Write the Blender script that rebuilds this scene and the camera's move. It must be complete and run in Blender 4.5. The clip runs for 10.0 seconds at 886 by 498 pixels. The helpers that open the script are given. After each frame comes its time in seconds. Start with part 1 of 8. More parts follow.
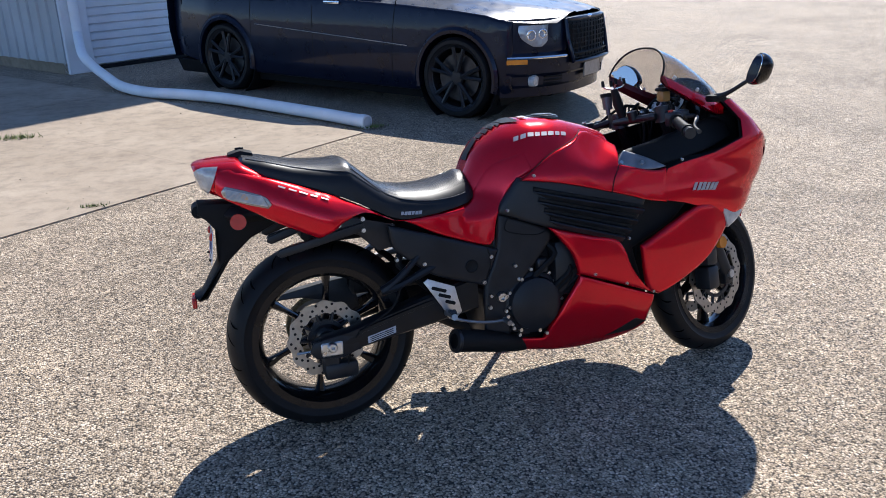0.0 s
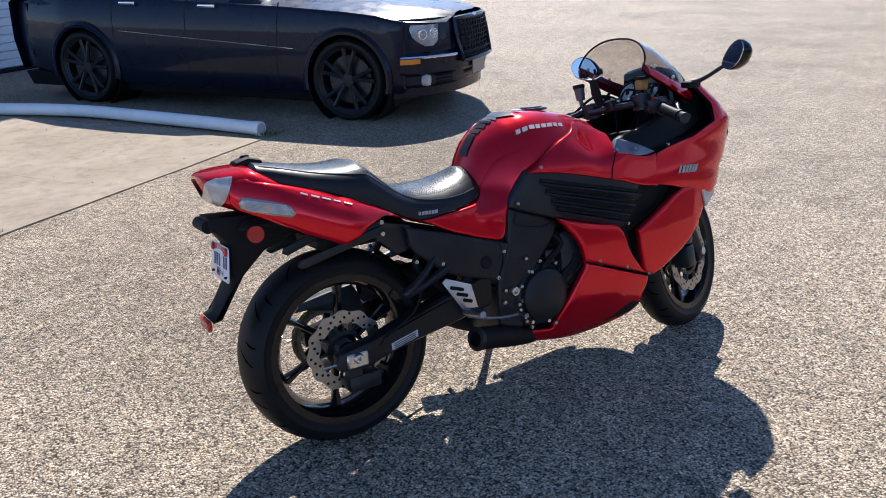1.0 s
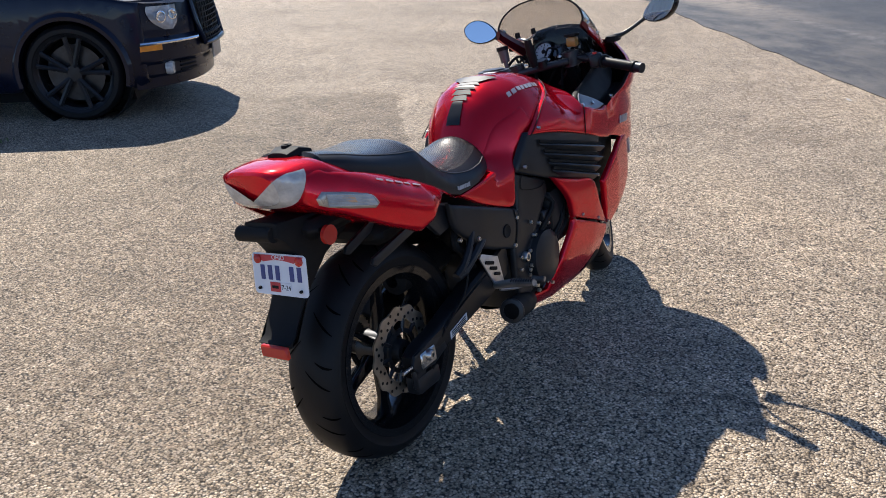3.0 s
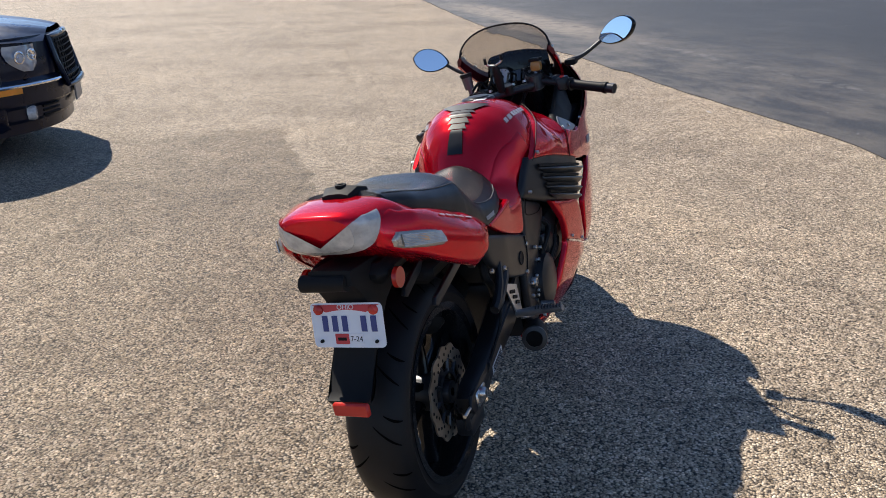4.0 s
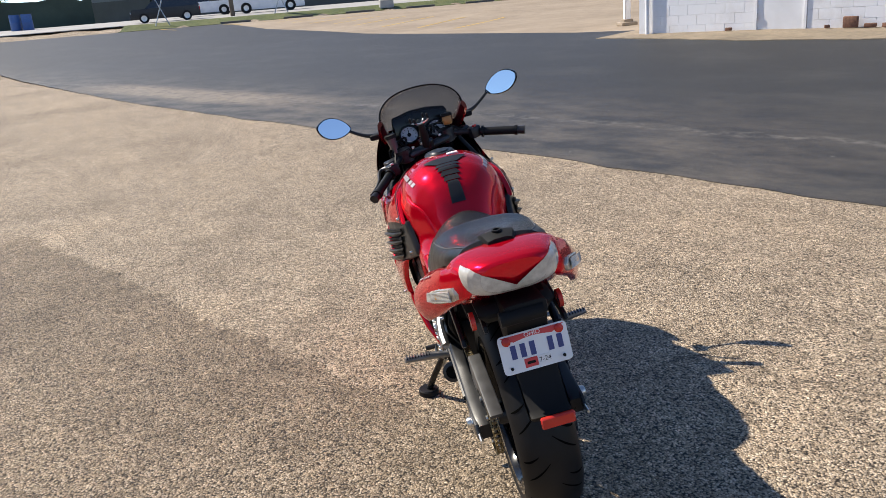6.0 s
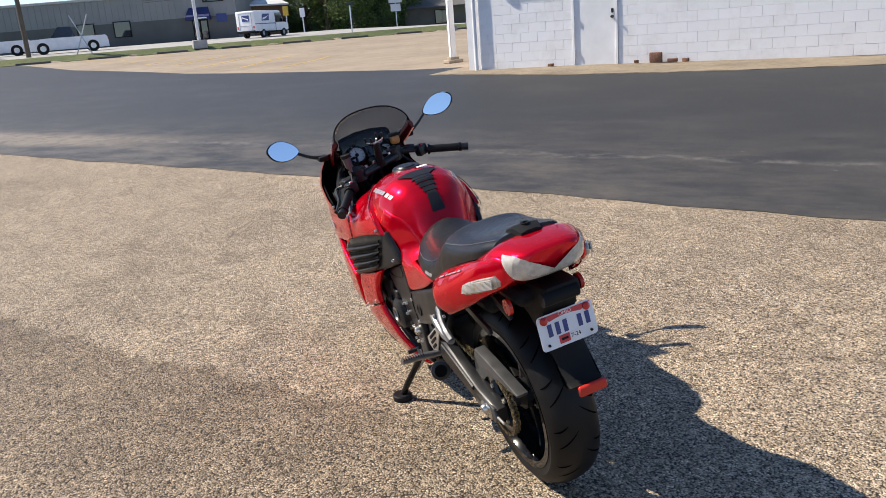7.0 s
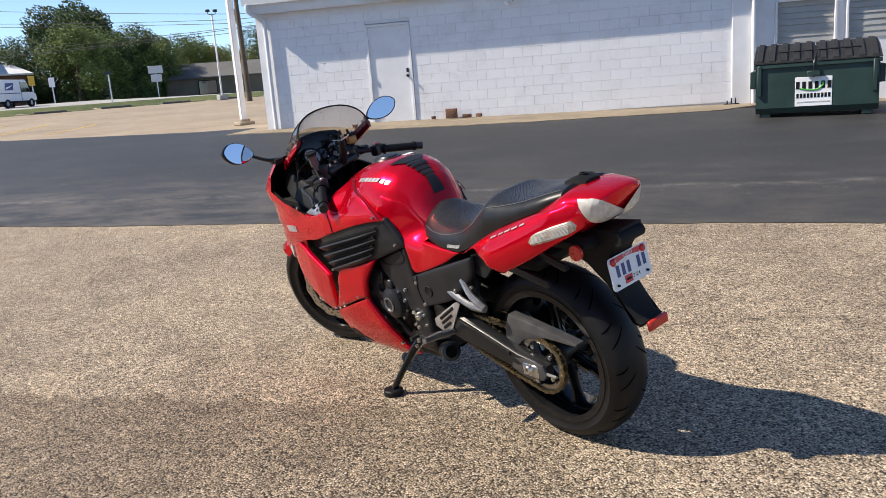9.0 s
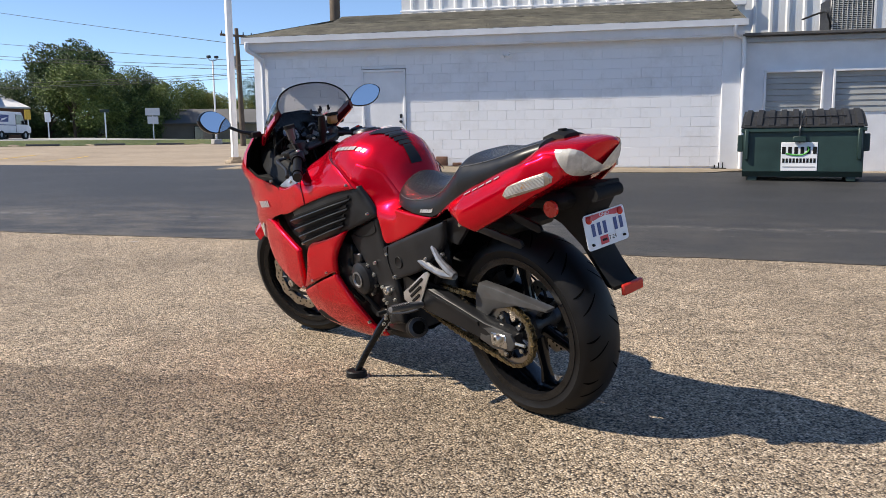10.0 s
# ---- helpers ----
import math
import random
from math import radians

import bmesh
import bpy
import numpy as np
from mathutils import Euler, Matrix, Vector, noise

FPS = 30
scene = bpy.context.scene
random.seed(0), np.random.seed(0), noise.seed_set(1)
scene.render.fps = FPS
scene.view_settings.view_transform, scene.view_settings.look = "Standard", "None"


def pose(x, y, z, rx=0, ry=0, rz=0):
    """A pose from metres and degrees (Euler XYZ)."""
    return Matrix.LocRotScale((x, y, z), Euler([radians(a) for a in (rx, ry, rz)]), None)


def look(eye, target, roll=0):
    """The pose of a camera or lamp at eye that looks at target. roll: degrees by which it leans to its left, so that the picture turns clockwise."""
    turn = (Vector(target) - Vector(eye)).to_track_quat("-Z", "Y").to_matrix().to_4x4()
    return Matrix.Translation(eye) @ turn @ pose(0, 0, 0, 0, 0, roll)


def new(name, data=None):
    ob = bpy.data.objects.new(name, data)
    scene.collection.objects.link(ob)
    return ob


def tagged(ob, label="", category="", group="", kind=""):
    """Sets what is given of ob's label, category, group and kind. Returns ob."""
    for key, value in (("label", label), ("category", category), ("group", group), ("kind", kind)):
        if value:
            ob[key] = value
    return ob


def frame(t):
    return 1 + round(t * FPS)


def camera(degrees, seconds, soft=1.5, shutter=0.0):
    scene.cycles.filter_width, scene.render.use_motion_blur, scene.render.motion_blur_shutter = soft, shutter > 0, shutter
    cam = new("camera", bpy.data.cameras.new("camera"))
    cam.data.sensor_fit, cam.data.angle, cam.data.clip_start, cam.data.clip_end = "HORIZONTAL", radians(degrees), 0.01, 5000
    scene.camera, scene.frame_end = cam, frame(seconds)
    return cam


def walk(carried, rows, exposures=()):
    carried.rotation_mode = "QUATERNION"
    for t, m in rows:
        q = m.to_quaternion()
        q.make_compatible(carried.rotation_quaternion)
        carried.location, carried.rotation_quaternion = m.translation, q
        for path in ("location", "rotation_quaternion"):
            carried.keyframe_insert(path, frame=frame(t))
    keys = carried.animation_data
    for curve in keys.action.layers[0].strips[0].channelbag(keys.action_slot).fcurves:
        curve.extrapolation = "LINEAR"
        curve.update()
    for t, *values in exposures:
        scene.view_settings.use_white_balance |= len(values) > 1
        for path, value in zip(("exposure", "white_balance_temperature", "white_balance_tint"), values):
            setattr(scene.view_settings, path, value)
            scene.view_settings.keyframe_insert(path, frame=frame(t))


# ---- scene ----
cam = camera(58.4, 10.0, 0.85)
PATH = [
    (0, (-0.399, -2.368, 1.51), (0.217, -0.607, 0.789), -0.9),
    (0.5, (-0.631, -2.234, 1.488), (0.156, -0.541, 0.772), -1.2),
    (1, (-0.868, -2.101, 1.489), (0.099, -0.505, 0.769), -1.1),
    (1.5, (-1.11, -1.96, 1.476), (0.022, -0.484, 0.742), -1.3),
    (2, (-1.266, -1.735, 1.435), (0.01, -0.389, 0.686), -1.2),
    (2.5, (-1.415, -1.49, 1.43), (0.011, -0.317, 0.661), -0.9),
    (2.7, (-1.488, -1.382, 1.425), (-0.006, -0.285, 0.651), -1.0),
    (3.8, (-1.691, -0.759, 1.426), (0.046, -0.07, 0.711), -0.4),
    (4, (-1.729, -0.68, 1.416), (0.035, -0.057, 0.708), -1.1),
    (4.5, (-1.891, -0.41, 1.442), (-0.059, 0.001, 0.752), -1.7),
    (5, (-1.907, -0.12, 1.454), (-0.032, 0.097, 0.793), -2.6),
    (5.5, (-1.981, 0.173, 1.475), (-0.084, 0.179, 0.842), -4.0),
    (6, (-2.074, 0.483, 1.494), (-0.184, 0.236, 0.89), -4.7),
    (6.2, (-2.072, 0.586, 1.483), (-0.196, 0.232, 0.888), -4.9),
    (7.3, (-2.136, 1.249, 1.479), (-0.37, 0.474, 0.948), -4.4),
    (7.5, (-2.103, 1.336, 1.469), (-0.359, 0.51, 0.945), -4.5),
    (8, (-1.935, 1.555, 1.434), (-0.251, 0.606, 0.92), -5.2),
    (8.5, (-1.828, 1.755, 1.398), (-0.231, 0.656, 0.906), -5.5),
    (9, (-1.781, 1.886, 1.234), (-0.24, 0.682, 0.814), -4.4),
    (9.5, (-1.762, 1.874, 0.999), (-0.23, 0.629, 0.675), -2.2),
    (10, (-1.774, 1.839, 0.896), (-0.239, 0.585, 0.628), -0.7),
]
walk(cam, [(t, look(eye, target, roll)) for t, eye, target, roll in PATH],
     exposures=[(0, 0.78, 6100, 11), (2.5, 0.66, 6350, 11), (4.5, 0.56, 6800, 10), (8.5, 0.65, 6950, 10), (10, 0.53, 6900, 10)])

# ---- light: late-summer sun and a clear sky ----
SUN_AZIMUTH, SUN_HEIGHT = 55.0, 44.7
world = bpy.data.worlds.new("world")
scene.world = world
world.use_nodes = True
wn, wl = world.node_tree.nodes, world.node_tree.links
wn.clear()
sky = wn.new("ShaderNodeTexSky")
sky.sky_type, sky.sun_disc = "NISHITA", False
sky.sun_elevation, sky.sun_rotation = radians(SUN_HEIGHT), radians(90 - SUN_AZIMUTH)
sky.air_density, sky.dust_density, sky.ozone_density = 0.62, 0.0, 4.5
back = wn.new("ShaderNodeBackground")
back.inputs["Strength"].default_value = 0.135
w_out = wn.new("ShaderNodeOutputWorld")
wl.new(sky.outputs["Color"], back.inputs["Color"])
wl.new(back.outputs["Background"], w_out.inputs["Surface"])

sun_data = bpy.data.lights.new("sun", "SUN")
sun_data.energy, sun_data.angle, sun_data.color = 4.7, radians(0.55), (1.0, 0.94, 0.84)
sun = new("sun", sun_data)
sa, sh = radians(SUN_AZIMUTH), radians(SUN_HEIGHT)
SUN_WAY = Vector((math.cos(sa) * math.cos(sh), math.sin(sa) * math.cos(sh), math.sin(sh)))
sun.matrix_world = look(SUN_WAY * 60, (0, 0, 0))

# ---- materials ----
class Mat:
    """A node material with a Principled shader and a few short cuts."""

    def __init__(self, name, color=(0.5, 0.5, 0.5), rough=0.5, metal=0.0, **more):
        self.m = bpy.data.materials.new(name)
        self.m.use_nodes = True
        self.n, self.l = self.m.node_tree.nodes, self.m.node_tree.links
        self.p = self.n["Principled BSDF"]
        self.set("Base Color", (*color, 1)), self.set("Roughness", rough), self.set("Metallic", metal)
        for key, value in more.items():
            self.set(key.replace("_", " "), value)

    def set(self, key, value):
        self.p.inputs[key].default_value = value

    def node(self, kind, **props):
        node = self.n.new(kind)
        for key, value in props.items():
            if key in node.inputs:
                node.inputs[key].default_value = value
        return node

    def coords(self, space="Object", scale=(1, 1, 1)):
        tc = self.n.new("ShaderNodeTexCoord")
        mp = self.n.new("ShaderNodeMapping")
        mp.inputs["Scale"].default_value = scale
        self.l.new(tc.outputs[space], mp.inputs["Vector"])
        return mp.outputs["Vector"]

    def world_coords(self, scale=(1, 1, 1)):
        geo = self.n.new("ShaderNodeNewGeometry")
        mp = self.n.new("ShaderNodeMapping")
        mp.inputs["Scale"].default_value = scale
        self.l.new(geo.outputs["Position"], mp.inputs["Vector"])
        return mp.outputs["Vector"]

    def noise(self, vec, scale, detail=4.0, rough=0.55):
        t = self.node("ShaderNodeTexNoise", Scale=scale, Detail=detail, Roughness=rough)
        self.l.new(vec, t.inputs["Vector"])
        return t.outputs["Fac"]

    def voronoi(self, vec, scale, feature="F1", out="Distance"):
        t = self.n.new("ShaderNodeTexVoronoi")
        t.feature = feature
        t.inputs["Scale"].default_value = scale
        self.l.new(vec, t.inputs["Vector"])
        return t.outputs[out]

    def ramp(self, fac, stops):
        r = self.n.new("ShaderNodeValToRGB")
        els = r.color_ramp.elements
        while len(els) < len(stops):
            els.new(0.5)
        for e, (pos, col) in zip(els, stops):
            e.position, e.color = pos, (*col, 1) if len(col) == 3 else col
        self.l.new(fac, r.inputs["Fac"])
        return r.outputs["Color"]

    def grey(self, fac, a, b, lo=0.0, hi=1.0):
        r = self.n.new("ShaderNodeMapRange")
        for key, v in zip(("From Min", "From Max", "To Min", "To Max"), (a, b, lo, hi)):
            r.inputs[key].default_value = v
        self.l.new(fac, r.inputs["Value"])
        return r.outputs["Result"]

    def mix(self, fac, a, b, blend="MIX"):
        m = self.n.new("ShaderNodeMix")
        m.data_type, m.blend_type = "RGBA", blend
        for sock, v in ((m.inputs[0], fac), (m.inputs[6], a), (m.inputs[7], b)):
            if hasattr(v, "is_output"):
                self.l.new(v, sock)
            else:
                sock.default_value = v if isinstance(v, float) else (*v, 1)
        return m.outputs[2]

    def color(self, out):
        self.l.new(out, self.p.inputs["Base Color"])
        return self

    def rough(self, out):
        self.l.new(out, self.p.inputs["Roughness"])
        return self

    def bump(self, out, strength=0.3, distance=0.01):
        b = self.n.new("ShaderNodeBump")
        b.inputs["Strength"].default_value, b.inputs["Distance"].default_value = strength, distance
        self.l.new(out, b.inputs["Height"])
        if self.p.inputs["Normal"].is_linked:
            self.l.new(self.p.inputs["Normal"].links[0].from_socket, b.inputs["Normal"])
        self.l.new(b.outputs["Normal"], self.p.inputs["Normal"])
        return self


def worn(name, color, rough, metal=0.0, amount=0.12, scale=9.0, bump=0.04, **more):
    """A plain paint, plastic or metal with slight blotches, grain and uneven gloss."""
    k = Mat(name, color, rough, metal, **more)
    v = k.coords()
    big, fine = k.noise(v, scale, 5), k.noise(v, scale * 22, 3)
    dark = tuple(c * (1 - 2 * amount) for c in color)
    light = tuple(min(1, c * (1 + amount)) for c in color)
    k.color(k.ramp(big, [(0.3, dark), (0.7, light)]))
    k.rough(k.grey(big, 0.25, 0.75, max(0.02, rough - 0.07), min(1, rough + 0.1)))
    if bump:
        k.bump(fine, bump, 0.002)
    return k.m


def gravel_mat():
    """Chip-sealed ground: brown, grey and pale stones pressed into tar, darker and paler in patches."""
    k = Mat("chip_seal", rough=0.85, Specular_IOR_Level=0.28)
    v = k.world_coords()
    cell = k.voronoi(v, 135, out="Color")
    dist = k.voronoi(v, 135)
    sep = k.n.new("ShaderNodeSeparateColor")
    k.l.new(cell, sep.inputs["Color"])
    stones = k.ramp(sep.outputs["Red"], [(0.0, (0.14, 0.107, 0.075)), (0.25, (0.305, 0.238, 0.168)), (0.55, (0.425, 0.336, 0.241)),
                                         (0.8, (0.49, 0.394, 0.291)), (1.0, (0.66, 0.555, 0.435))])
    tar = k.grey(dist, 0.5, 0.8)
    col = k.mix(tar, stones, (0.04, 0.032, 0.025))
    patches = k.ramp(k.noise(v, 0.55, 5, 0.6), [(0.3, (0.74, 0.73, 0.72)), (0.5, (1, 1, 1)), (0.72, (1.15, 1.13, 1.1))])
    col = k.mix(1.0, col, patches, "MULTIPLY")
    streaks = k.ramp(k.noise(v, 4.5, 7, 0.78), [(0.34, (0.74, 0.735, 0.73)), (0.62, (1.12, 1.12, 1.12))])
    col = k.mix(1.0, col, streaks, "MULTIPLY")
    clumps = k.ramp(k.noise(v, 30, 5, 0.75), [(0.34, (0.55, 0.54, 0.53)), (0.5, (1.02, 1.02, 1.02)), (0.66, (1.45, 1.43, 1.4))])
    col = k.mix(1.0, col, clumps, "MULTIPLY")
    spots = k.ramp(k.voronoi(v, 38), [(0.1, (1.55, 1.5, 1.42)), (0.26, (1, 1, 1))])
    col = k.mix(1.0, col, spots, "MULTIPLY")
    # a darker patch with one sharp edge, fading out on its other sides
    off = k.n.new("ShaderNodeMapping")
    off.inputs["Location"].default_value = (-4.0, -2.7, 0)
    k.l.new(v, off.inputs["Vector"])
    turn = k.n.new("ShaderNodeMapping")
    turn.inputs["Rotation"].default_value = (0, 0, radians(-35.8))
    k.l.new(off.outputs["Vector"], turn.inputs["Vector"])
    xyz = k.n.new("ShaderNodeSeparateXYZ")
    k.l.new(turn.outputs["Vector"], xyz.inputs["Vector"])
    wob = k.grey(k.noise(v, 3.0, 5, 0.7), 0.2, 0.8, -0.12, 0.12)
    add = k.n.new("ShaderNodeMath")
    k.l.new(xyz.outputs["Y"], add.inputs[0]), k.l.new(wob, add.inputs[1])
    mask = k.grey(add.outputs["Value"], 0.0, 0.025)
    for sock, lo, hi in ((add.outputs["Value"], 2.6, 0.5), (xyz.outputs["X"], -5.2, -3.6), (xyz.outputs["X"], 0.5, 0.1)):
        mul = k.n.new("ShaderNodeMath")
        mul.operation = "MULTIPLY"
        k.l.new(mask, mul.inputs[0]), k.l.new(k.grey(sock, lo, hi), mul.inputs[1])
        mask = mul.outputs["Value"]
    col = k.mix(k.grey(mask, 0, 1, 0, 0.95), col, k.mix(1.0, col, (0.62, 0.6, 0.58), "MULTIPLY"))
    # thin wandering cracks
    warp = k.n.new("ShaderNodeTexNoise")
    warp.inputs["Scale"].default_value, warp.inputs["Detail"].default_value = 1.1, 6.0
    k.l.new(v, warp.inputs["Vector"])
    bent_v = k.n.new("ShaderNodeMix")
    bent_v.data_type, bent_v.blend_type = "RGBA", "LINEAR_LIGHT"
    bent_v.inputs[0].default_value = 0.45
    k.l.new(v, bent_v.inputs[6]), k.l.new(warp.outputs["Color"], bent_v.inputs[7])
    gap = k.voronoi(bent_v.outputs[2], 0.3, "DISTANCE_TO_EDGE")
    lines = k.ramp(gap, [(0.0, (0.6, 0.59, 0.58)), (0.005, (1, 1, 1))])
    some = k.grey(k.noise(v, 0.4, 3), 0.47, 0.6)
    col = k.mix(some, col, k.mix(1.0, col, lines, "MULTIPLY"))
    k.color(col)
    k.rough(k.grey(sep.outputs["Green"], 0, 1, 0.55, 0.95))
    inv = k.grey(dist, 0.0, 0.8, 1, 0)
    k.bump(inv, 0.8, 0.0055)
    return k.m


def asphalt_mat():
    """Sealed dark asphalt with pale scuffed streaks."""
    k = Mat("sealed_asphalt", rough=0.62)
    v = k.world_coords()
    fine = k.noise(v, 160, 3)
    col = k.ramp(fine, [(0.3, (0.013, 0.013, 0.0135)), (0.7, (0.039, 0.038, 0.037))])
    rot = k.n.new("ShaderNodeMapping")
    rot.inputs["Rotation"].default_value = (0, 0, radians(-33.5))
    k.l.new(v, rot.inputs["Vector"])
    pull = k.n.new("ShaderNodeMapping")
    pull.inputs["Scale"].default_value = (0.5, 1.0, 1)
    k.l.new(rot.outputs["Vector"], pull.inputs["Vector"])
    wear = k.grey(k.noise(pull.outputs["Vector"], 1.0, 8, 0.72), 0.5, 0.85)
    col = k.mix(k.grey(wear, 0, 1, 0, 0.33), col, (0.14, 0.13, 0.12))
    spots = k.grey(k.noise(v, 2.2, 6, 0.75), 0.66, 0.74)
    col = k.mix(k.grey(spots, 0, 1, 0, 0.18), col, (0.2, 0.195, 0.19))
    bits = k.grey(k.noise(v, 8.5, 3, 0.6), 0.72, 0.75)
    col = k.mix(k.grey(bits, 0, 1, 0, 0.5), col, (0.3, 0.28, 0.26))
    # dust and loose grit swept along the edge of the lane
    sep = k.n.new("ShaderNodeSeparateXYZ")
    off = k.n.new("ShaderNodeMapping")
    off.inputs["Location"].default_value = (-2.18, 2.63, 0)
    k.l.new(v, off.inputs["Vector"])
    turn = k.n.new("ShaderNodeMapping")
    turn.inputs["Rotation"].default_value = (0, 0, radians(-33.45))
    k.l.new(off.outputs["Vector"], turn.inputs["Vector"])
    k.l.new(turn.outputs["Vector"], sep.inputs["Vector"])
    near = k.grey(sep.outputs["Y"], -4.5, 0.0)
    along = k.grey(sep.outputs["X"], -2.0, 5.0, 0.3, 1.0)
    ragged = k.grey(k.noise(pull.outputs["Vector"], 2.2, 7, 0.75), 0.4, 0.68)
    dusty = k.n.new("ShaderNodeMath")
    dusty.operation = "MULTIPLY"
    k.l.new(near, dusty.inputs[0]), k.l.new(ragged, dusty.inputs[1])
    more = k.n.new("ShaderNodeMath")
    more.operation = "MULTIPLY"
    k.l.new(dusty.outputs["Value"], more.inputs[0]), k.l.new(along, more.inputs[1])
    col = k.mix(k.grey(more.outputs["Value"], 0, 1, 0, 0.8), col, (0.2, 0.17, 0.135))
    # a thin pale scuffed line along the lane, and a strip of swept grit farther on
    wob = k.grey(k.noise(v, 0.9, 6, 0.7), 0.25, 0.75, -0.14, 0.14)
    shift = k.n.new("ShaderNodeMath")
    k.l.new(sep.outputs["Y"], shift.inputs[0]), k.l.new(wob, shift.inputs[1])

    def band(limits, weight):
        out = None
        for sock, lo, hi in limits:
            g = k.grey(sock, lo, hi)
            if out is None:
                out = g
                continue
            both_of = k.n.new("ShaderNodeMath")
            both_of.operation = "MULTIPLY"
            k.l.new(out, both_of.inputs[0]), k.l.new(g, both_of.inputs[1])
            out = both_of.outputs["Value"]
        return k.grey(out, 0, 1, 0, weight)
    patchy = k.noise(v, 5.0, 7, 0.8)
    y, x = shift.outputs["Value"], sep.outputs["X"]
    line = band([(y, -2.14, -2.04), (y, -1.86, -1.98), (patchy, 0.46, 0.66)], 0.55)
    col = k.mix(line, col, (0.24, 0.22, 0.195))
    strip_of_grit = band([(y, -2.6, -2.2), (y, -1.3, -1.6), (x, 8.0, 11.0), (x, 20.0, 16.5), (patchy, 0.3, 0.55)], 0.85)
    col = k.mix(strip_of_grit, col, (0.24, 0.195, 0.145))
    k.color(col).bump(fine, 0.4, 0.004)
    return k.m


def concrete_mat(name, dark, light, scale=0.7, speck=0.8):
    k = Mat(name, light, 0.88)
    v = k.world_coords()
    col = k.ramp(k.noise(v, scale, 8, 0.65), [(0.3, dark), (0.7, light)])
    stain = k.ramp(k.noise(v, scale * 7, 6, 0.7), [(0.32, (speck, speck, speck)), (0.55, (1, 1, 1))])
    grit = k.noise(v, 120, 3)
    col = k.mix(1.0, col, stain, "MULTIPLY")
    k.color(k.mix(1.0, col, k.ramp(grit, [(0.3, (0.86, 0.86, 0.86)), (0.7, (1.06, 1.06, 1.06))]), "MULTIPLY"))
    k.bump(grit, 0.25, 0.003)
    return k.m


def grass_mat():
    k = Mat("grass", rough=0.9)
    v = k.world_coords()
    col = k.ramp(k.noise(v, 0.6, 7, 0.7), [(0.3, (0.05, 0.075, 0.02)), (0.55, (0.1, 0.12, 0.035)), (0.75, (0.17, 0.15, 0.06))])
    k.color(col).bump(k.noise(v, 30, 4), 0.8, 0.05)
    return k.m


def paint_mat():
    """Candy red metallic lacquer."""
    k = Mat("red_lacquer", (0.5, 0.004, 0.018), 0.25, 0.6, Specular_IOR_Level=0.1)
    k.set("Specular Tint", (0.75, 0.02, 0.04, 1.0))
    k.set("Coat Weight", 0.85), k.set("Coat Roughness", 0.015), k.set("Coat IOR", 1.42)
    v = k.coords()
    flake = k.voronoi(v, 900, out="Color")
    sep = k.n.new("ShaderNodeSeparateColor")
    k.l.new(flake, sep.inputs["Color"])
    k.color(k.ramp(sep.outputs["Red"], [(0.0, (0.52, 0.001, 0.01)), (1.0, (0.76, 0.003, 0.024))]))
    k.rough(k.grey(k.noise(v, 5, 4), 0.3, 0.7, 0.2, 0.27))
    return k.m


def weave_mat():
    """Grained black vinyl with a carbon-like weave."""
    k = Mat("weave_vinyl", (0.02, 0.02, 0.022), 0.38)
    k.set("Specular IOR Level", 0.36)
    v = k.coords()
    chk = k.node("ShaderNodeTexChecker", Scale=300.0)
    k.l.new(v, chk.inputs["Vector"])
    k.color(k.ramp(chk.outputs["Fac"], [(0.0, (0.004, 0.004, 0.005)), (1.0, (0.022, 0.022, 0.025))]))
    k.rough(k.grey(chk.outputs["Fac"], 0, 1, 0.42, 0.24))
    k.bump(chk.outputs["Fac"], 0.5, 0.002)
    return k.m


def leaf_mat(name, dark, light):
    k = Mat(name, light, 0.65)
    geo = k.n.new("ShaderNodeNewGeometry")
    col = k.ramp(geo.outputs["Random Per Island"], [(0.0, dark), (0.6, light), (1.0, tuple(c * 1.5 for c in light))])
    k.color(col)
    k.set("Subsurface Weight", 0.0)
    return k.m


def shingle_mat():
    k = Mat("weathered_shingle", rough=0.95)
    oi = k.n.new("ShaderNodeObjectInfo")
    v = k.world_coords((1, 1, 1))
    col = k.ramp(k.noise(v, 2.2, 6, 0.7), [(0.3, (0.04, 0.038, 0.03)), (0.55, (0.088, 0.082, 0.063)), (0.75, (0.15, 0.14, 0.11))])
    k.color(k.mix(1.0, col, k.ramp(oi.outputs["Random"], [(0, (0.75, 0.75, 0.75)), (1, (1.15, 1.13, 1.1))]), "MULTIPLY"))
    k.bump(k.noise(v, 70, 3), 0.5, 0.005)
    return k.m


def block_mat():
    """White paint over concrete blocks, a little dusty."""
    k = Mat("painted_block", rough=0.7)
    oi = k.n.new("ShaderNodeObjectInfo")
    v = k.world_coords()
    col = k.ramp(oi.outputs["Random"], [(0, (0.77, 0.77, 0.795)), (1, (0.8, 0.8, 0.825))])
    dirt = k.ramp(k.noise(v, 1.6, 7, 0.7), [(0.28, (0.86, 0.85, 0.83)), (0.5, (1, 1, 1))])
    k.color(k.mix(1.0, col, dirt, "MULTIPLY")).bump(k.noise(v, 90, 4), 0.3, 0.004)
    return k.m


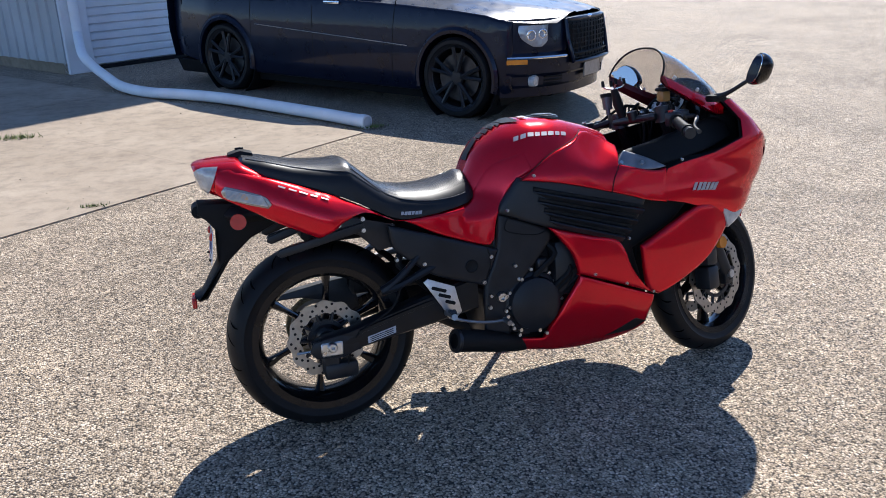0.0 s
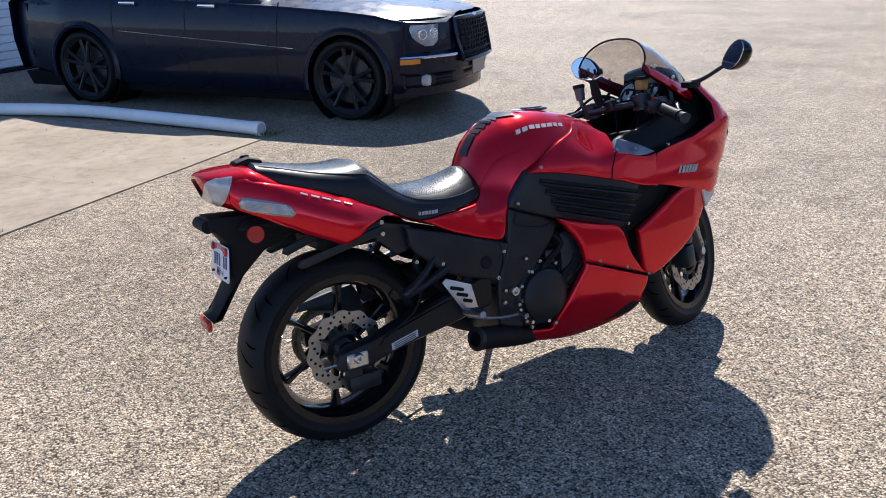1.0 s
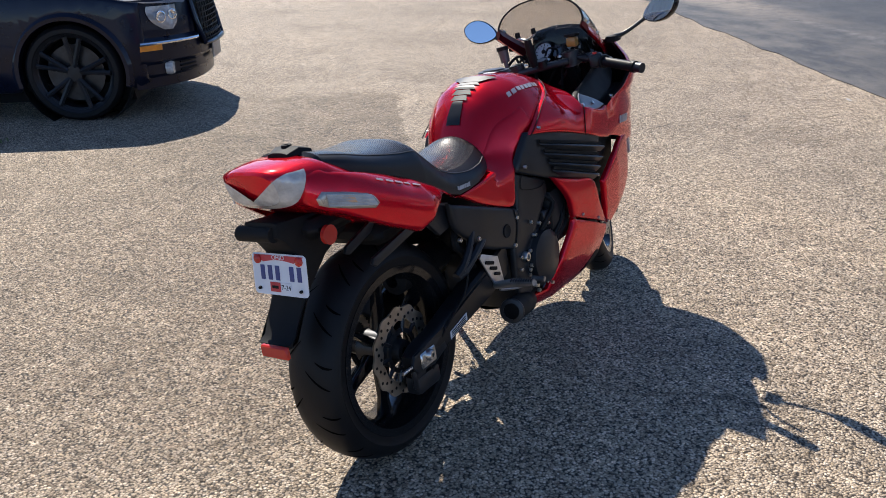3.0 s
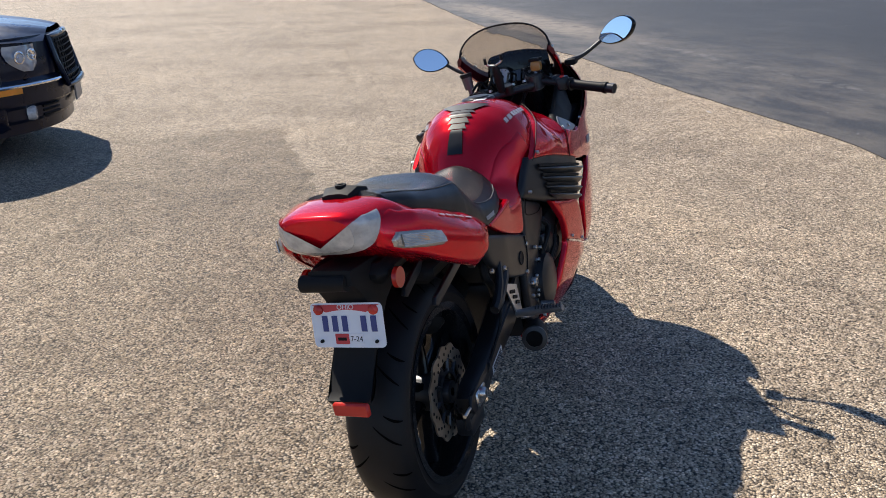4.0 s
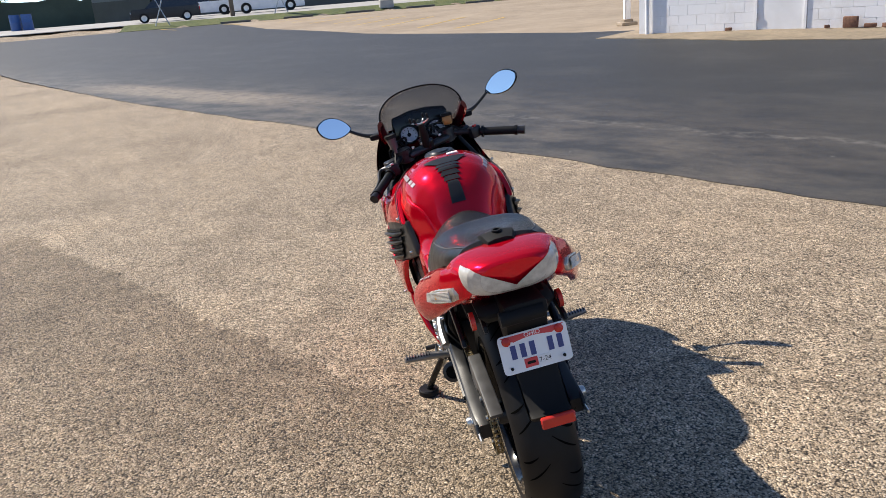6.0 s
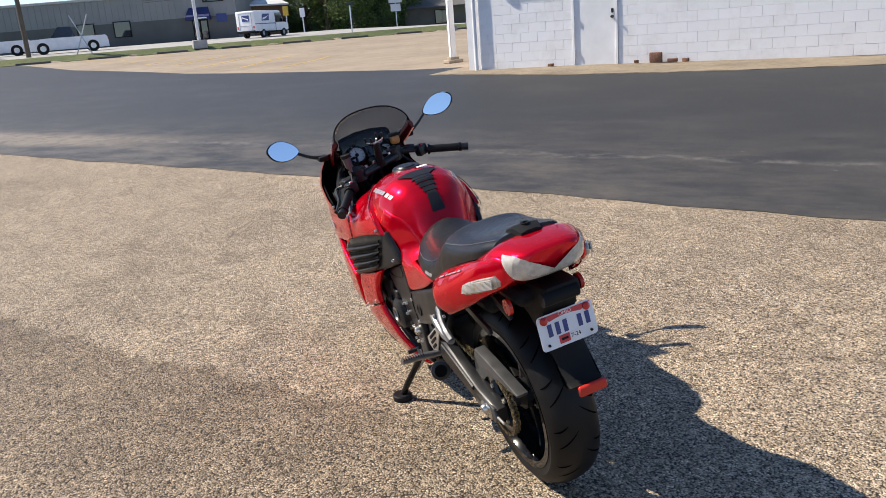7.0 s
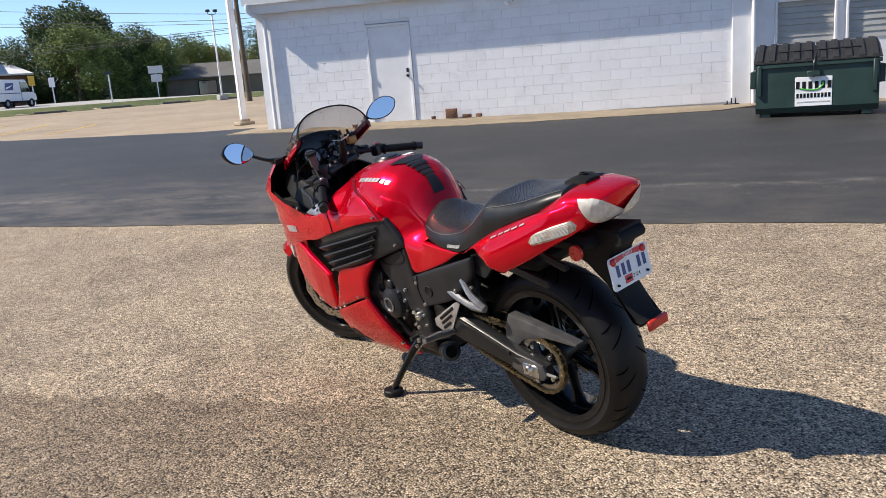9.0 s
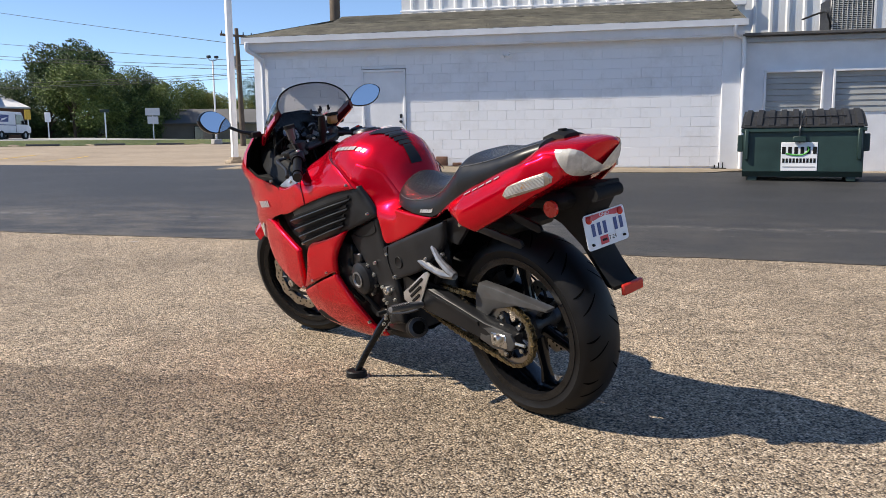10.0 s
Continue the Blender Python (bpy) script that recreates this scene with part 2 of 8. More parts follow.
GRAVEL, ASPHALT, GRASS = gravel_mat(), asphalt_mat(), grass_mat()
SLAB = concrete_mat("pale_concrete", (0.27, 0.21, 0.15), (0.4, 0.325, 0.245), 1.1, 0.72)
TAN_LOT = concrete_mat("tan_concrete", (0.27, 0.21, 0.15), (0.39, 0.31, 0.225), 0.25)
APRON = concrete_mat("dirty_concrete", (0.2, 0.16, 0.11), (0.34, 0.27, 0.19), 1.5, 0.7)
STREET = concrete_mat("grey_street", (0.34, 0.33, 0.32), (0.44, 0.43, 0.415), 0.3)
BLOCK = block_mat()
STITCH = worn("grey_seam", (0.1, 0.1, 0.105), 0.5)
# darker copy of the cowl's red, with the inner side's shade painted in
SHADED_RED = worn("shaded_red_plastic", (0.08, 0.004, 0.01), 0.3, amount=0.1)
WHITE = worn("white_paint", (0.77, 0.77, 0.79), 0.55, amount=0.05, scale=2)
WHITE_PLASTIC = worn("white_plastic_pipe", (0.78, 0.79, 0.8), 0.5, amount=0.04, scale=5)
YELLOW = worn("yellow_line", (0.62, 0.4, 0.06), 0.8, amount=0.2)
SHINGLE = shingle_mat()
RED = paint_mat()
SATIN = worn("satin_black_plastic", (0.017, 0.018, 0.021), 0.36, amount=0.2, scale=14, Specular_IOR_Level=0.32)
MATTE = worn("matte_black", (0.006, 0.006, 0.0065), 0.65, amount=0.2, scale=14, Specular_IOR_Level=0.25)
GREY_FRAME = worn("grey_black_frame", (0.0175, 0.0185, 0.0215), 0.34, 0.1, amount=0.15, scale=12, Specular_IOR_Level=0.27)
GLOSS = worn("gloss_black", (0.008, 0.008, 0.009), 0.13, amount=0.1, bump=0, Coat_Weight=0.1, Specular_IOR_Level=0.24)
SWING = worn("black_swing_arm", (0.011, 0.0115, 0.013), 0.32, amount=0.15, scale=12, Specular_IOR_Level=0.25)
CAST = worn("dark_cast_alloy", (0.045, 0.046, 0.05), 0.36, 0.7, amount=0.2, scale=18)
STEEL = worn("bright_steel", (0.6, 0.59, 0.57), 0.28, 1.0, amount=0.08, scale=30)
DISC = worn("brake_steel", (0.44, 0.39, 0.33), 0.42, 1.0, amount=0.12, scale=30)
ALLOY = worn("brushed_alloy", (0.62, 0.62, 0.63), 0.35, 0.9, amount=0.08, scale=30)
GOLD = worn("gold_chain", (0.3, 0.24, 0.14), 0.42, 0.9, amount=0.25, scale=60)
GUARD = worn("grey_guard_plastic", (0.05, 0.05, 0.052), 0.4, amount=0.15, scale=20)
RUBBER = worn("tyre_rubber", (0.008, 0.008, 0.009), 0.5, amount=0.25, scale=10, bump=0.1, Specular_IOR_Level=0.22)
DULL = worn("dull_alloy", (0.3, 0.3, 0.31), 0.42, 0.9, amount=0.12, scale=25)
VINYL = worn("black_vinyl", (0.009, 0.009, 0.01), 0.38, amount=0.15, scale=20, bump=0.06, Specular_IOR_Level=0.35)
WEAVE = weave_mat()
LENS_BED = worn("lens_bed", (0.4, 0.36, 0.31), 0.22, 0.4, amount=0.06, scale=14, Coat_Weight=1.0)
LENS = worn("frosted_clear_lens", (0.53, 0.51, 0.48), 0.14, amount=0.14, scale=40, Coat_Weight=1.0)
FLUID = worn("amber_fluid", (0.36, 0.19, 0.05), 0.3, amount=0.1)
AMBER_DIM = worn("dim_amber", (0.66, 0.36, 0.16), 0.3, amount=0.1)
AMBER = worn("amber_lens", (0.8, 0.28, 0.03), 0.2, amount=0.1)
RED_LENS = worn("red_lens", (0.55, 0.03, 0.02), 0.22, amount=0.1)
MIRROR = Mat("mirror", (0.9, 0.92, 0.94), 0.02, 1.0).m
SMOKE = Mat("smoked_screen", (0.62, 0.585, 0.56), 0.02, 0.0, Transmission_Weight=1.0, IOR=1.12, Coat_Weight=0.2).m
GLASS = Mat("window_glass", (0.02, 0.022, 0.025), 0.05, 0.0, Coat_Weight=1.0).m
DIAL = worn("pale_dial", (0.5, 0.52, 0.55), 0.4, amount=0.05)
PLATE = worn("plate_white", (0.74, 0.76, 0.8), 0.35, amount=0.04)
PLATE_RED = worn("plate_red", (0.55, 0.04, 0.05), 0.4, amount=0.06)
PLATE_BLUE = worn("plate_blue", (0.03, 0.05, 0.2), 0.4, amount=0.05)
CAR_BLUE = worn("midnight_blue_lacquer", (0.003, 0.006, 0.02), 0.3, 0.2, amount=0.1, bump=0, Coat_Weight=0.3, Coat_Roughness=0.02, Specular_IOR_Level=0.2)
CHROME = worn("chrome", (0.75, 0.76, 0.78), 0.08, 1.0, amount=0.03)
HEADLAMP = worn("headlamp_glass", (0.32, 0.35, 0.39), 0.12, 0.3, amount=0.12, scale=20, Coat_Weight=1.0)
SHED_GREY = worn("grey_ribbed_metal", (0.42, 0.43, 0.44), 0.5, 0.1, amount=0.08, scale=1.5)
RIB_WHITE = worn("white_ribbed_metal", (0.75, 0.75, 0.74), 0.45, 0.0, amount=0.05, scale=1.5)
GREEN = worn("dark_green_enamel", (0.017, 0.042, 0.037), 0.45, amount=0.18, scale=3)
LID = worn("black_lid_plastic", (0.014, 0.014, 0.015), 0.6, amount=0.15, scale=4)
RUST = worn("rusty_brick", (0.2, 0.1, 0.065), 0.85, amount=0.25, scale=20)
GREYWALL = worn("grey_metal_wall", (0.25, 0.25, 0.25), 0.6, amount=0.06, scale=0.5)
DARKWALL = worn("dark_grey_masonry", (0.12, 0.115, 0.11), 0.8, amount=0.1, scale=0.6)
BROWN = worn("brown_siding", (0.2, 0.16, 0.12), 0.8, amount=0.1, scale=0.8)
BLUE_CLOTH = worn("navy_awning", (0.02, 0.03, 0.12), 0.8, amount=0.1)
SHUTTER = worn("grey_shutter", (0.36, 0.36, 0.35), 0.6, amount=0.08, scale=2)
BARK = worn("bark", (0.09, 0.065, 0.045), 0.9, amount=0.25, scale=3, bump=0.4)
CABLE = worn("black_cable", (0.02, 0.02, 0.02), 0.6)
POLE_WOOD = worn("weathered_pole", (0.13, 0.1, 0.075), 0.85, amount=0.2, scale=2)
LEAF_A = leaf_mat("leaves_green", (0.046, 0.078, 0.016), (0.14, 0.18, 0.042))
LEAF_B = leaf_mat("leaves_dark", (0.02, 0.04, 0.009), (0.068, 0.102, 0.026))
LEAF_C = leaf_mat("leaves_yellowing", (0.07, 0.09, 0.016), (0.2, 0.2, 0.042))

# ---- mesh helpers ----
def mesh_of(name, bm, mats, smooth=True):
    bmesh.ops.recalc_face_normals(bm, faces=bm.faces)
    me = bpy.data.meshes.new(name)
    bm.to_mesh(me)
    bm.free()
    for m in mats if isinstance(mats, (list, tuple)) else [mats]:
        me.materials.append(m)
    if smooth:
        me.shade_smooth()
        me.set_sharp_from_angle(angle=radians(38))
    return me


def part(name, bm, mats, parent, label="", smooth=True):
    ob = new(name, mesh_of(name, bm, mats, smooth))
    ob.parent = parent
    if label:
        tagged(ob, label)
    return ob


def thing(name, label, category, m=None, group="", kind=""):
    ob = new(name)
    ob.empty_display_size = 0.2
    ob.matrix_world = m or Matrix()
    return tagged(ob, label, category, group, kind)


def solid(name, bm, mats, label, category="", kind="structure", smooth=True, m=None, group=""):
    ob = new(name, mesh_of(name, bm, mats, smooth))
    if m:
        ob.matrix_world = m
    return tagged(ob, label, category, group, kind)


def box(bm, c, s, bevel=0.0, m=None, index=0, seg=1):
    made = bmesh.ops.create_cube(bm, size=1.0, matrix=Matrix.Translation(c) @ Matrix.Diagonal((*s, 1)))["verts"]
    if bevel:
        edges = list({e for v in made for e in v.link_edges})
        got = bmesh.ops.bevel(bm, geom=edges, offset=bevel, segments=seg, profile=0.5, affect="EDGES")
        made = list({v for f in got["faces"] for v in f.verts} | {v for v in made if v.is_valid})
    if m:
        bmesh.ops.transform(bm, matrix=m, verts=made)
    if index:
        for f in {f for v in made for f in v.link_faces}:
            f.material_index = index
    return made


def cyl(bm, p, q, r, r2=None, seg=14, cap=True):
    p, q = Vector(p), Vector(q)
    d = q - p
    m = Matrix.Translation((p + q) / 2) @ d.to_track_quat("Z", "Y").to_matrix().to_4x4()
    return bmesh.ops.create_cone(bm, cap_ends=cap, segments=seg, radius1=r, radius2=r if r2 is None else r2, depth=d.length, matrix=m)["verts"]


def ring_loft(bm, rings, closed=True, cap=True, index=0):
    """A skin over rings of equally many points."""
    rows = [[bm.verts.new(p) for p in ring] for ring in rings]
    n = len(rows[0])
    for a, b in zip(rows, rows[1:]):
        for i in range(n if closed else n - 1):
            j = (i + 1) % n
            f = bm.faces.new((a[i], a[j], b[j], b[i]))
            f.material_index = index
    if cap and closed:
        for row in (rows[0], rows[-1]):
            bm.faces.new(row).material_index = index
    return [v for row in rows for v in row]


def tube(bm, pts, r, seg=8, closed=False):
    """A round rod along points; r may be a list."""
    pts = [Vector(p) for p in pts]
    n = len(pts)
    rs = r if isinstance(r, (list, tuple)) else [r] * n
    rings, up = [], None
    for i, p in enumerate(pts):
        a, b = (pts[i - 1] if i or closed else p), (pts[(i + 1) % n] if i < n - 1 or closed else p)
        d = (b - a).normalized()
        if up is None:
            up = d.orthogonal().normalized()
        up = (up - d * up.dot(d)).normalized()
        side = d.cross(up)
        rings.append([p + (up * math.cos(k) + side * math.sin(k)) * rs[i] for k in (2 * math.pi * j / seg for j in range(seg))])
    if closed:
        rings.append(rings[0])
    return ring_loft(bm, rings, True, not closed)


def bent(pts, step=6):
    """A smooth curve through points (Catmull-Rom)."""
    pts = [Vector(p) for p in pts]
    out = []
    for i in range(len(pts) - 1):
        p0, p1, p2, p3 = pts[max(i - 1, 0)], pts[i], pts[i + 1], pts[min(i + 2, len(pts) - 1)]
        for k in range(step):
            t = k / step
            out.append(0.5 * ((2 * p1) + (p2 - p0) * t + (2 * p0 - 5 * p1 + 4 * p2 - p3) * t * t + (3 * p1 - p0 - 3 * p2 + p3) * t ** 3))
    return out + [pts[-1]]


def lathe(bm, profile, centre, axis="Y", seg=48, index=0):
    """Turn a closed profile of (radius, along) pairs about an axis through centre."""
    c = Vector(centre)
    rings = []
    for i in range(seg):
        a = 2 * math.pi * i / seg
        co, si = math.cos(a), math.sin(a)
        if axis == "Y":
            rings.append([c + Vector((r * co, t, r * si)) for r, t in profile])
        elif axis == "Z":
            rings.append([c + Vector((r * co, r * si, t)) for r, t in profile])
        else:
            rings.append([c + Vector((t, r * co, r * si)) for r, t in profile])
    rows = [[bm.verts.new(p) for p in ring] for ring in rings]
    n = len(profile)
    for i in range(seg):
        a, b = rows[i], rows[(i + 1) % seg]
        for k in range(n):
            j = (k + 1) % n
            bm.faces.new((a[k], a[j], b[j], b[k])).material_index = index
    return [v for row in rows for v in row]


def prism(bm, outline, at, depth, plane="XZ", bevel=0.0, m=None):
    """A plate of an outline in a plane, from at to at + depth along the third axis."""
    def put(a, b, c):
        return {"XZ": (a, c, b), "XY": (a, b, c), "YZ": (c, a, b)}[plane]
    lo = [bm.verts.new(put(a, b, at)) for a, b in outline]
    hi = [bm.verts.new(put(a, b, at + depth)) for a, b in outline]
    n = len(outline)
    faces = [bm.faces.new(lo), bm.faces.new(hi)]
    for i in range(n):
        faces.append(bm.faces.new((lo[i], lo[(i + 1) % n], hi[(i + 1) % n], hi[i])))
    bmesh.ops.recalc_face_normals(bm, faces=faces)
    made = lo + hi
    if bevel:
        rim = [e for f in faces[:2] for e in f.edges]
        got = bmesh.ops.bevel(bm, geom=rim, offset=bevel, segments=2, profile=0.5, affect="EDGES")
        made = list({v for f in got["faces"] for v in f.verts} | {v for v in made if v.is_valid})
    if m:
        bmesh.ops.transform(bm, matrix=m, verts=made)
    return made


def smooth_outline(outline, step=4, corner=50):
    """Rounds the soft corners of an outline and keeps the sharp ones."""
    n = len(outline)
    pts = [Vector(p) for p in outline]
    sharp = []
    for i in range(n):
        a, b = pts[i] - pts[i - 1], pts[(i + 1) % n] - pts[i]
        sharp.append(abs(a.angle_signed(b, 0)) > radians(corner))
    out = []
    for i in range(n):
        p1, p2 = pts[i], pts[(i + 1) % n]
        p0 = p1 * 2 - p2 if sharp[i] else pts[i - 1]
        p3 = p2 * 2 - p1 if sharp[(i + 1) % n] else pts[(i + 2) % n]
        for k in range(step):
            t = k / step
            out.append(0.5 * ((2 * p1) + (p2 - p0) * t + (2 * p0 - 5 * p1 + 4 * p2 - p3) * t * t + (3 * p1 - p0 - 3 * p2 + p3) * t ** 3))
    return out


def shell(bm, outline, wide, side=-1, thick=0.012, edge=0.014, grid=0.022, lift=0.0, smooth=True):
    """A body panel: an outline in the side view, bulged to the half width wide(x, z), with rolled-in edges and thickness."""
    from mathutils.geometry import delaunay_2d_cdt
    rough = smooth_outline(outline) if smooth else [Vector(p) for p in outline]
    ring = []
    for a, b in zip(rough, rough[1:] + rough[:1]):
        cuts = max(1, math.ceil((b - a).length / (grid * 0.5)))
        ring += [a.lerp(b, k / cuts) for k in range(cuts)]
    n = len(ring)
    arr = np.array([tuple(p) for p in ring])
    way = np.roll(arr, -1, axis=0) - arr
    long = np.maximum((way ** 2).sum(1), 1e-12)

    def gap(p):
        off = np.array((p.x, p.y)) - arr
        t = np.clip((off * way).sum(1) / long, 0, 1)
        return float(np.sqrt(((off - way * t[:, None]) ** 2).sum(1).min()))

    xs, zs = [p.x for p in ring], [p.y for p in ring]
    inner = []
    x = min(xs) + grid / 3
    row = 0
    while x < max(xs):
        z = min(zs) + grid / 3 + (grid / 2 if row % 2 else 0)
        while z < max(zs):
            if gap(Vector((x, z))) > edge * 1.3:
                inner.append(Vector((x, z)))
            z += grid
        x += grid * 0.87
        row += 1
    ring_in = []
    for i in range(n):
        t = ring[(i + 1) % n] - ring[i - 1]
        nrm = Vector((-t.y, t.x)).normalized()
        for k in (0.15, 0.5, 1.0):
            for side_in in (1, -1):
                q = ring[i] + nrm * edge * k * side_in
                if gap(q) > edge * k * 0.93:
                    ring_in.append(q)
    verts, edges, faces, *_ = delaunay_2d_cdt(ring + ring_in + inner, [(i, (i + 1) % n) for i in range(n)], [], 1, 0.0004)
    top, low = [], []
    for p in verts:
        d = min(1.0, gap(p) / edge)
        roll = edge * 0.55 * (1 - math.sqrt(max(0, 1 - (1 - d) ** 2)))
        y = wide(p.x, p.y) + lift - roll
        top.append(bm.verts.new((p.x, side * y, p.y)))
        low.append(bm.verts.new((p.x, side * (y - thick), p.y)))
    uses = {}
    for f in faces:
        try:
            bm.faces.new([top[i] for i in f])
            bm.faces.new([low[i] for i in reversed(f)])
        except ValueError:
            continue
        for i in range(len(f)):
            a, b = f[i], f[(i + 1) % len(f)]
            uses[(a, b)] = uses.get((a, b), 0) + 1
    for a, b in list(uses):
        if (b, a) not in uses:
            try:
                bm.faces.new((top[b], top[a], low[a], low[b]))
            except ValueError:
                pass
    for v in [v for v in bm.verts if not v.link_faces]:
        bm.verts.remove(v)


def lerp(x, xs, ys):
    return float(np.interp(x, xs, ys))


def text_mesh(name, body, size, mat, parent, m, thick=0.0006, align="CENTER"):
    cu = bpy.data.curves.new(name, "FONT")
    cu.body, cu.size, cu.extrude, cu.align_x, cu.align_y = body, size, thick, align, "CENTER"
    tmp = bpy.data.objects.new(name, cu)
    me = bpy.data.meshes.new_from_object(tmp)
    bpy.data.objects.remove(tmp)
    me.materials.append(mat)
    ob = new(name, me)
    ob.parent = parent
    ob.matrix_local = m
    return ob

# ---- ground: one sheet, level under the bike, rising gently past the edge of the dark asphalt ----
EDGE_0 = Vector((1.96, -2.96))
ALONG, ACROSS = Vector((0.834, 0.551)), Vector((0.551, -0.834))


def rise(s, d):
    if d <= 0:
        return 0.0
    up = 0.027 * min(d, 11) + 0.014 * max(0, min(d, 70) - 11)
    return up * (1 + lerp(s, [-3, -1.4, 2, 6.5, 9, 12], [-0.2, -0.14, 0.08, 0.33, 0.33, 0.1]))


def sd(x, y):
    p = Vector((x, y)) - EDGE_0
    return p.dot(ALONG), p.dot(ACROSS)


def height(x, y):
    """Level under the bike, a gentle slope across the lane, then a low bank up to the street."""
    z = rise(*sd(x, y))
    f = max(0.0, min(1.0, (x - 30) / 25))
    g = max(0.0, min(1.0, (x - 55.2) / 2.4))
    h = max(0.0, min(1.0, (x - 57.6) / 18)) * max(0.0, min(1.0, (y + 32) / 12))
    return z + (0.92 - z) * f + 0.37 * g * g * (3 - 2 * g) + 0.34 * h


def at_sd(s, d, lift=0.0):
    p = EDGE_0 + ALONG * s + ACROSS * d
    return Vector((p.x, p.y, height(p.x, p.y) + lift))


def kerb_d(s):
    """Where the street's bank begins, across the lane."""
    return (55.2 - EDGE_0.x - ALONG.x * s) / ACROSS.x


def ground():
    bm = bmesh.new()
    xs = [-1500, -500, -200, -110] + [-60 + 2.5 * i for i in range(59)] + [90, 110, 160, 300, 600, 1500]
    ds = [-1500, -500, -200, -110, -75, -60, -50, -40, -30, -20, -12, -6, -3] + [1.0 * i for i in range(12)] + [12 + 2 * i for i in range(26)] + [70, 90, 130, 200, 500, 1500]
    rows = []
    for d in ds:
        rows.append([bm.verts.new(at_sd(x, d, -0.08 if (EDGE_0 + ALONG * x + ACROSS * d).x > 52 else -0.04 if d > 1.5 else -0.004 if d > 0.5 else 0.0)) for x in xs])
    for a, b in zip(rows, rows[1:]):
        for i in range(len(xs) - 1):
            bm.faces.new((a[i], a[i + 1], b[i + 1], b[i]))
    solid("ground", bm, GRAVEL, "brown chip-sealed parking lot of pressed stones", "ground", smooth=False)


def sheet(name, low, high, s0, s1, step, rows, lift, mat, label, category, ragged=0.0, seed=0.0):
    """A thin layer on the ground between the lines d = low(s) and d = high(s)."""
    bm = bmesh.new()
    n = int((s1 - s0) / step) + 1
    grid = []
    for i in range(n + 1):
        s = s0 + (s1 - s0) * i / n
        wob = ragged * (noise.noise((s * 1.7 + seed, 0.3, 0)) + 0.5 * noise.noise((s * 6 + seed, 2.3, 0)))
        a, b = low(s) + wob, high(s)
        grid.append([bm.verts.new(at_sd(s, a + (b - a) * k / rows, lift)) for k in range(rows + 1)])
    for p, q in zip(grid, grid[1:]):
        for k in range(rows):
            bm.faces.new((p[k], p[k + 1], q[k + 1], q[k]))
    got = bmesh.ops.extrude_face_region(bm, geom=bm.faces[:])
    bmesh.ops.translate(bm, verts=[v for v in got["geom"] if isinstance(v, bmesh.types.BMVert)], vec=(0, 0, -lift * 1.5 - 0.004))
    return solid(name, bm, mat, label, category, smooth=False)


def far_edge(s):
    return lerp(s, [-40, 0, 9.6, 12.6, 16.3, 20.9, 28, 36, 48, 90], [10.3, 10.3, 11.3, 11.9, 12.5, 13.3, 15, 16.6, 20.8, 33])


ground()
sheet("road", lambda s: lerp(s, [-60, -2, -0.8, 1, 2.2, 4, 6.5, 9, 11.5, 14.5, 18, 25, 36, 60, 90], [-0.3, 0.06, 0.12, 0.22, 0.33, 0.4, 0.46, 0.52, 0.62, 0.78, 1.1, 1.8, 3.2, 5, 7.5]), lambda s: min(far_edge(s), kerb_d(s)), -60, 62, 0.35, 16, 0.006, ASPHALT,
      "dark sealed asphalt lane with pale scuffs", "road", 0.06)
sheet("pavement", far_edge, lambda s: max(far_edge(s) + 0.3, min(60, kerb_d(s))), 9.6, 49.5, 0.8, 16, 0.005, TAN_LOT,
      "tan worn concrete parking lot with yellow lines", "parking lot", 0.05, 5.0)
sheet("pavement_apron", lambda s: lerp(s, [-2, -1.4, -0.8, 2.7, 6, 8.8, 9.8], [11.6, 10.6, 9.9, 9.1, 8.85, 9.5, 9.7]), lambda s: 12.4, -2, 9.8, 0.2, 3, 0.02, APRON,
      "stained concrete strip along the white building", "pavement", 0.06, 9.0)


def strip(name, x0, x1, y0, y1, cols, lift, mat, label, category, ragged=0.0):
    """A layer of ground between two lines along the street."""
    bm = bmesh.new()
    n = int((y1 - y0) / 1.5)
    rows = []
    for i in range(n + 1):
        y = y0 + (y1 - y0) * i / n
        a = x0 + ragged * noise.noise((y * 0.8, 4.0, 0))
        rows.append([Vector((x, y, height(x, y) + lift)) for x in (a + (x1 - a) * k / cols for k in range(cols + 1))])
    ring_loft(bm, rows, closed=False)
    got = bmesh.ops.extrude_face_region(bm, geom=bm.faces[:])
    bmesh.ops.translate(bm, verts=[v for v in got["geom"] if isinstance(v, bmesh.types.BMVert)], vec=(0, 0, -lift - 0.02))
    solid(name, bm, mat, label, category, smooth=False)


strip("grass_verge", 55.2, 57.8, -70, 13.5, 8, 0.03, GRASS, "mown green grass bank beside the street", "grass", 0.5)
strip("road_street", 57.8, 78.0, -90, 90, 8, 0.025, STREET, "pale grey street behind the parking lot", "road")
strip("grass_field", 78.0, 150.0, -110, 110, 10, 0.03, GRASS, "grass in front of the trees and buildings", "grass")

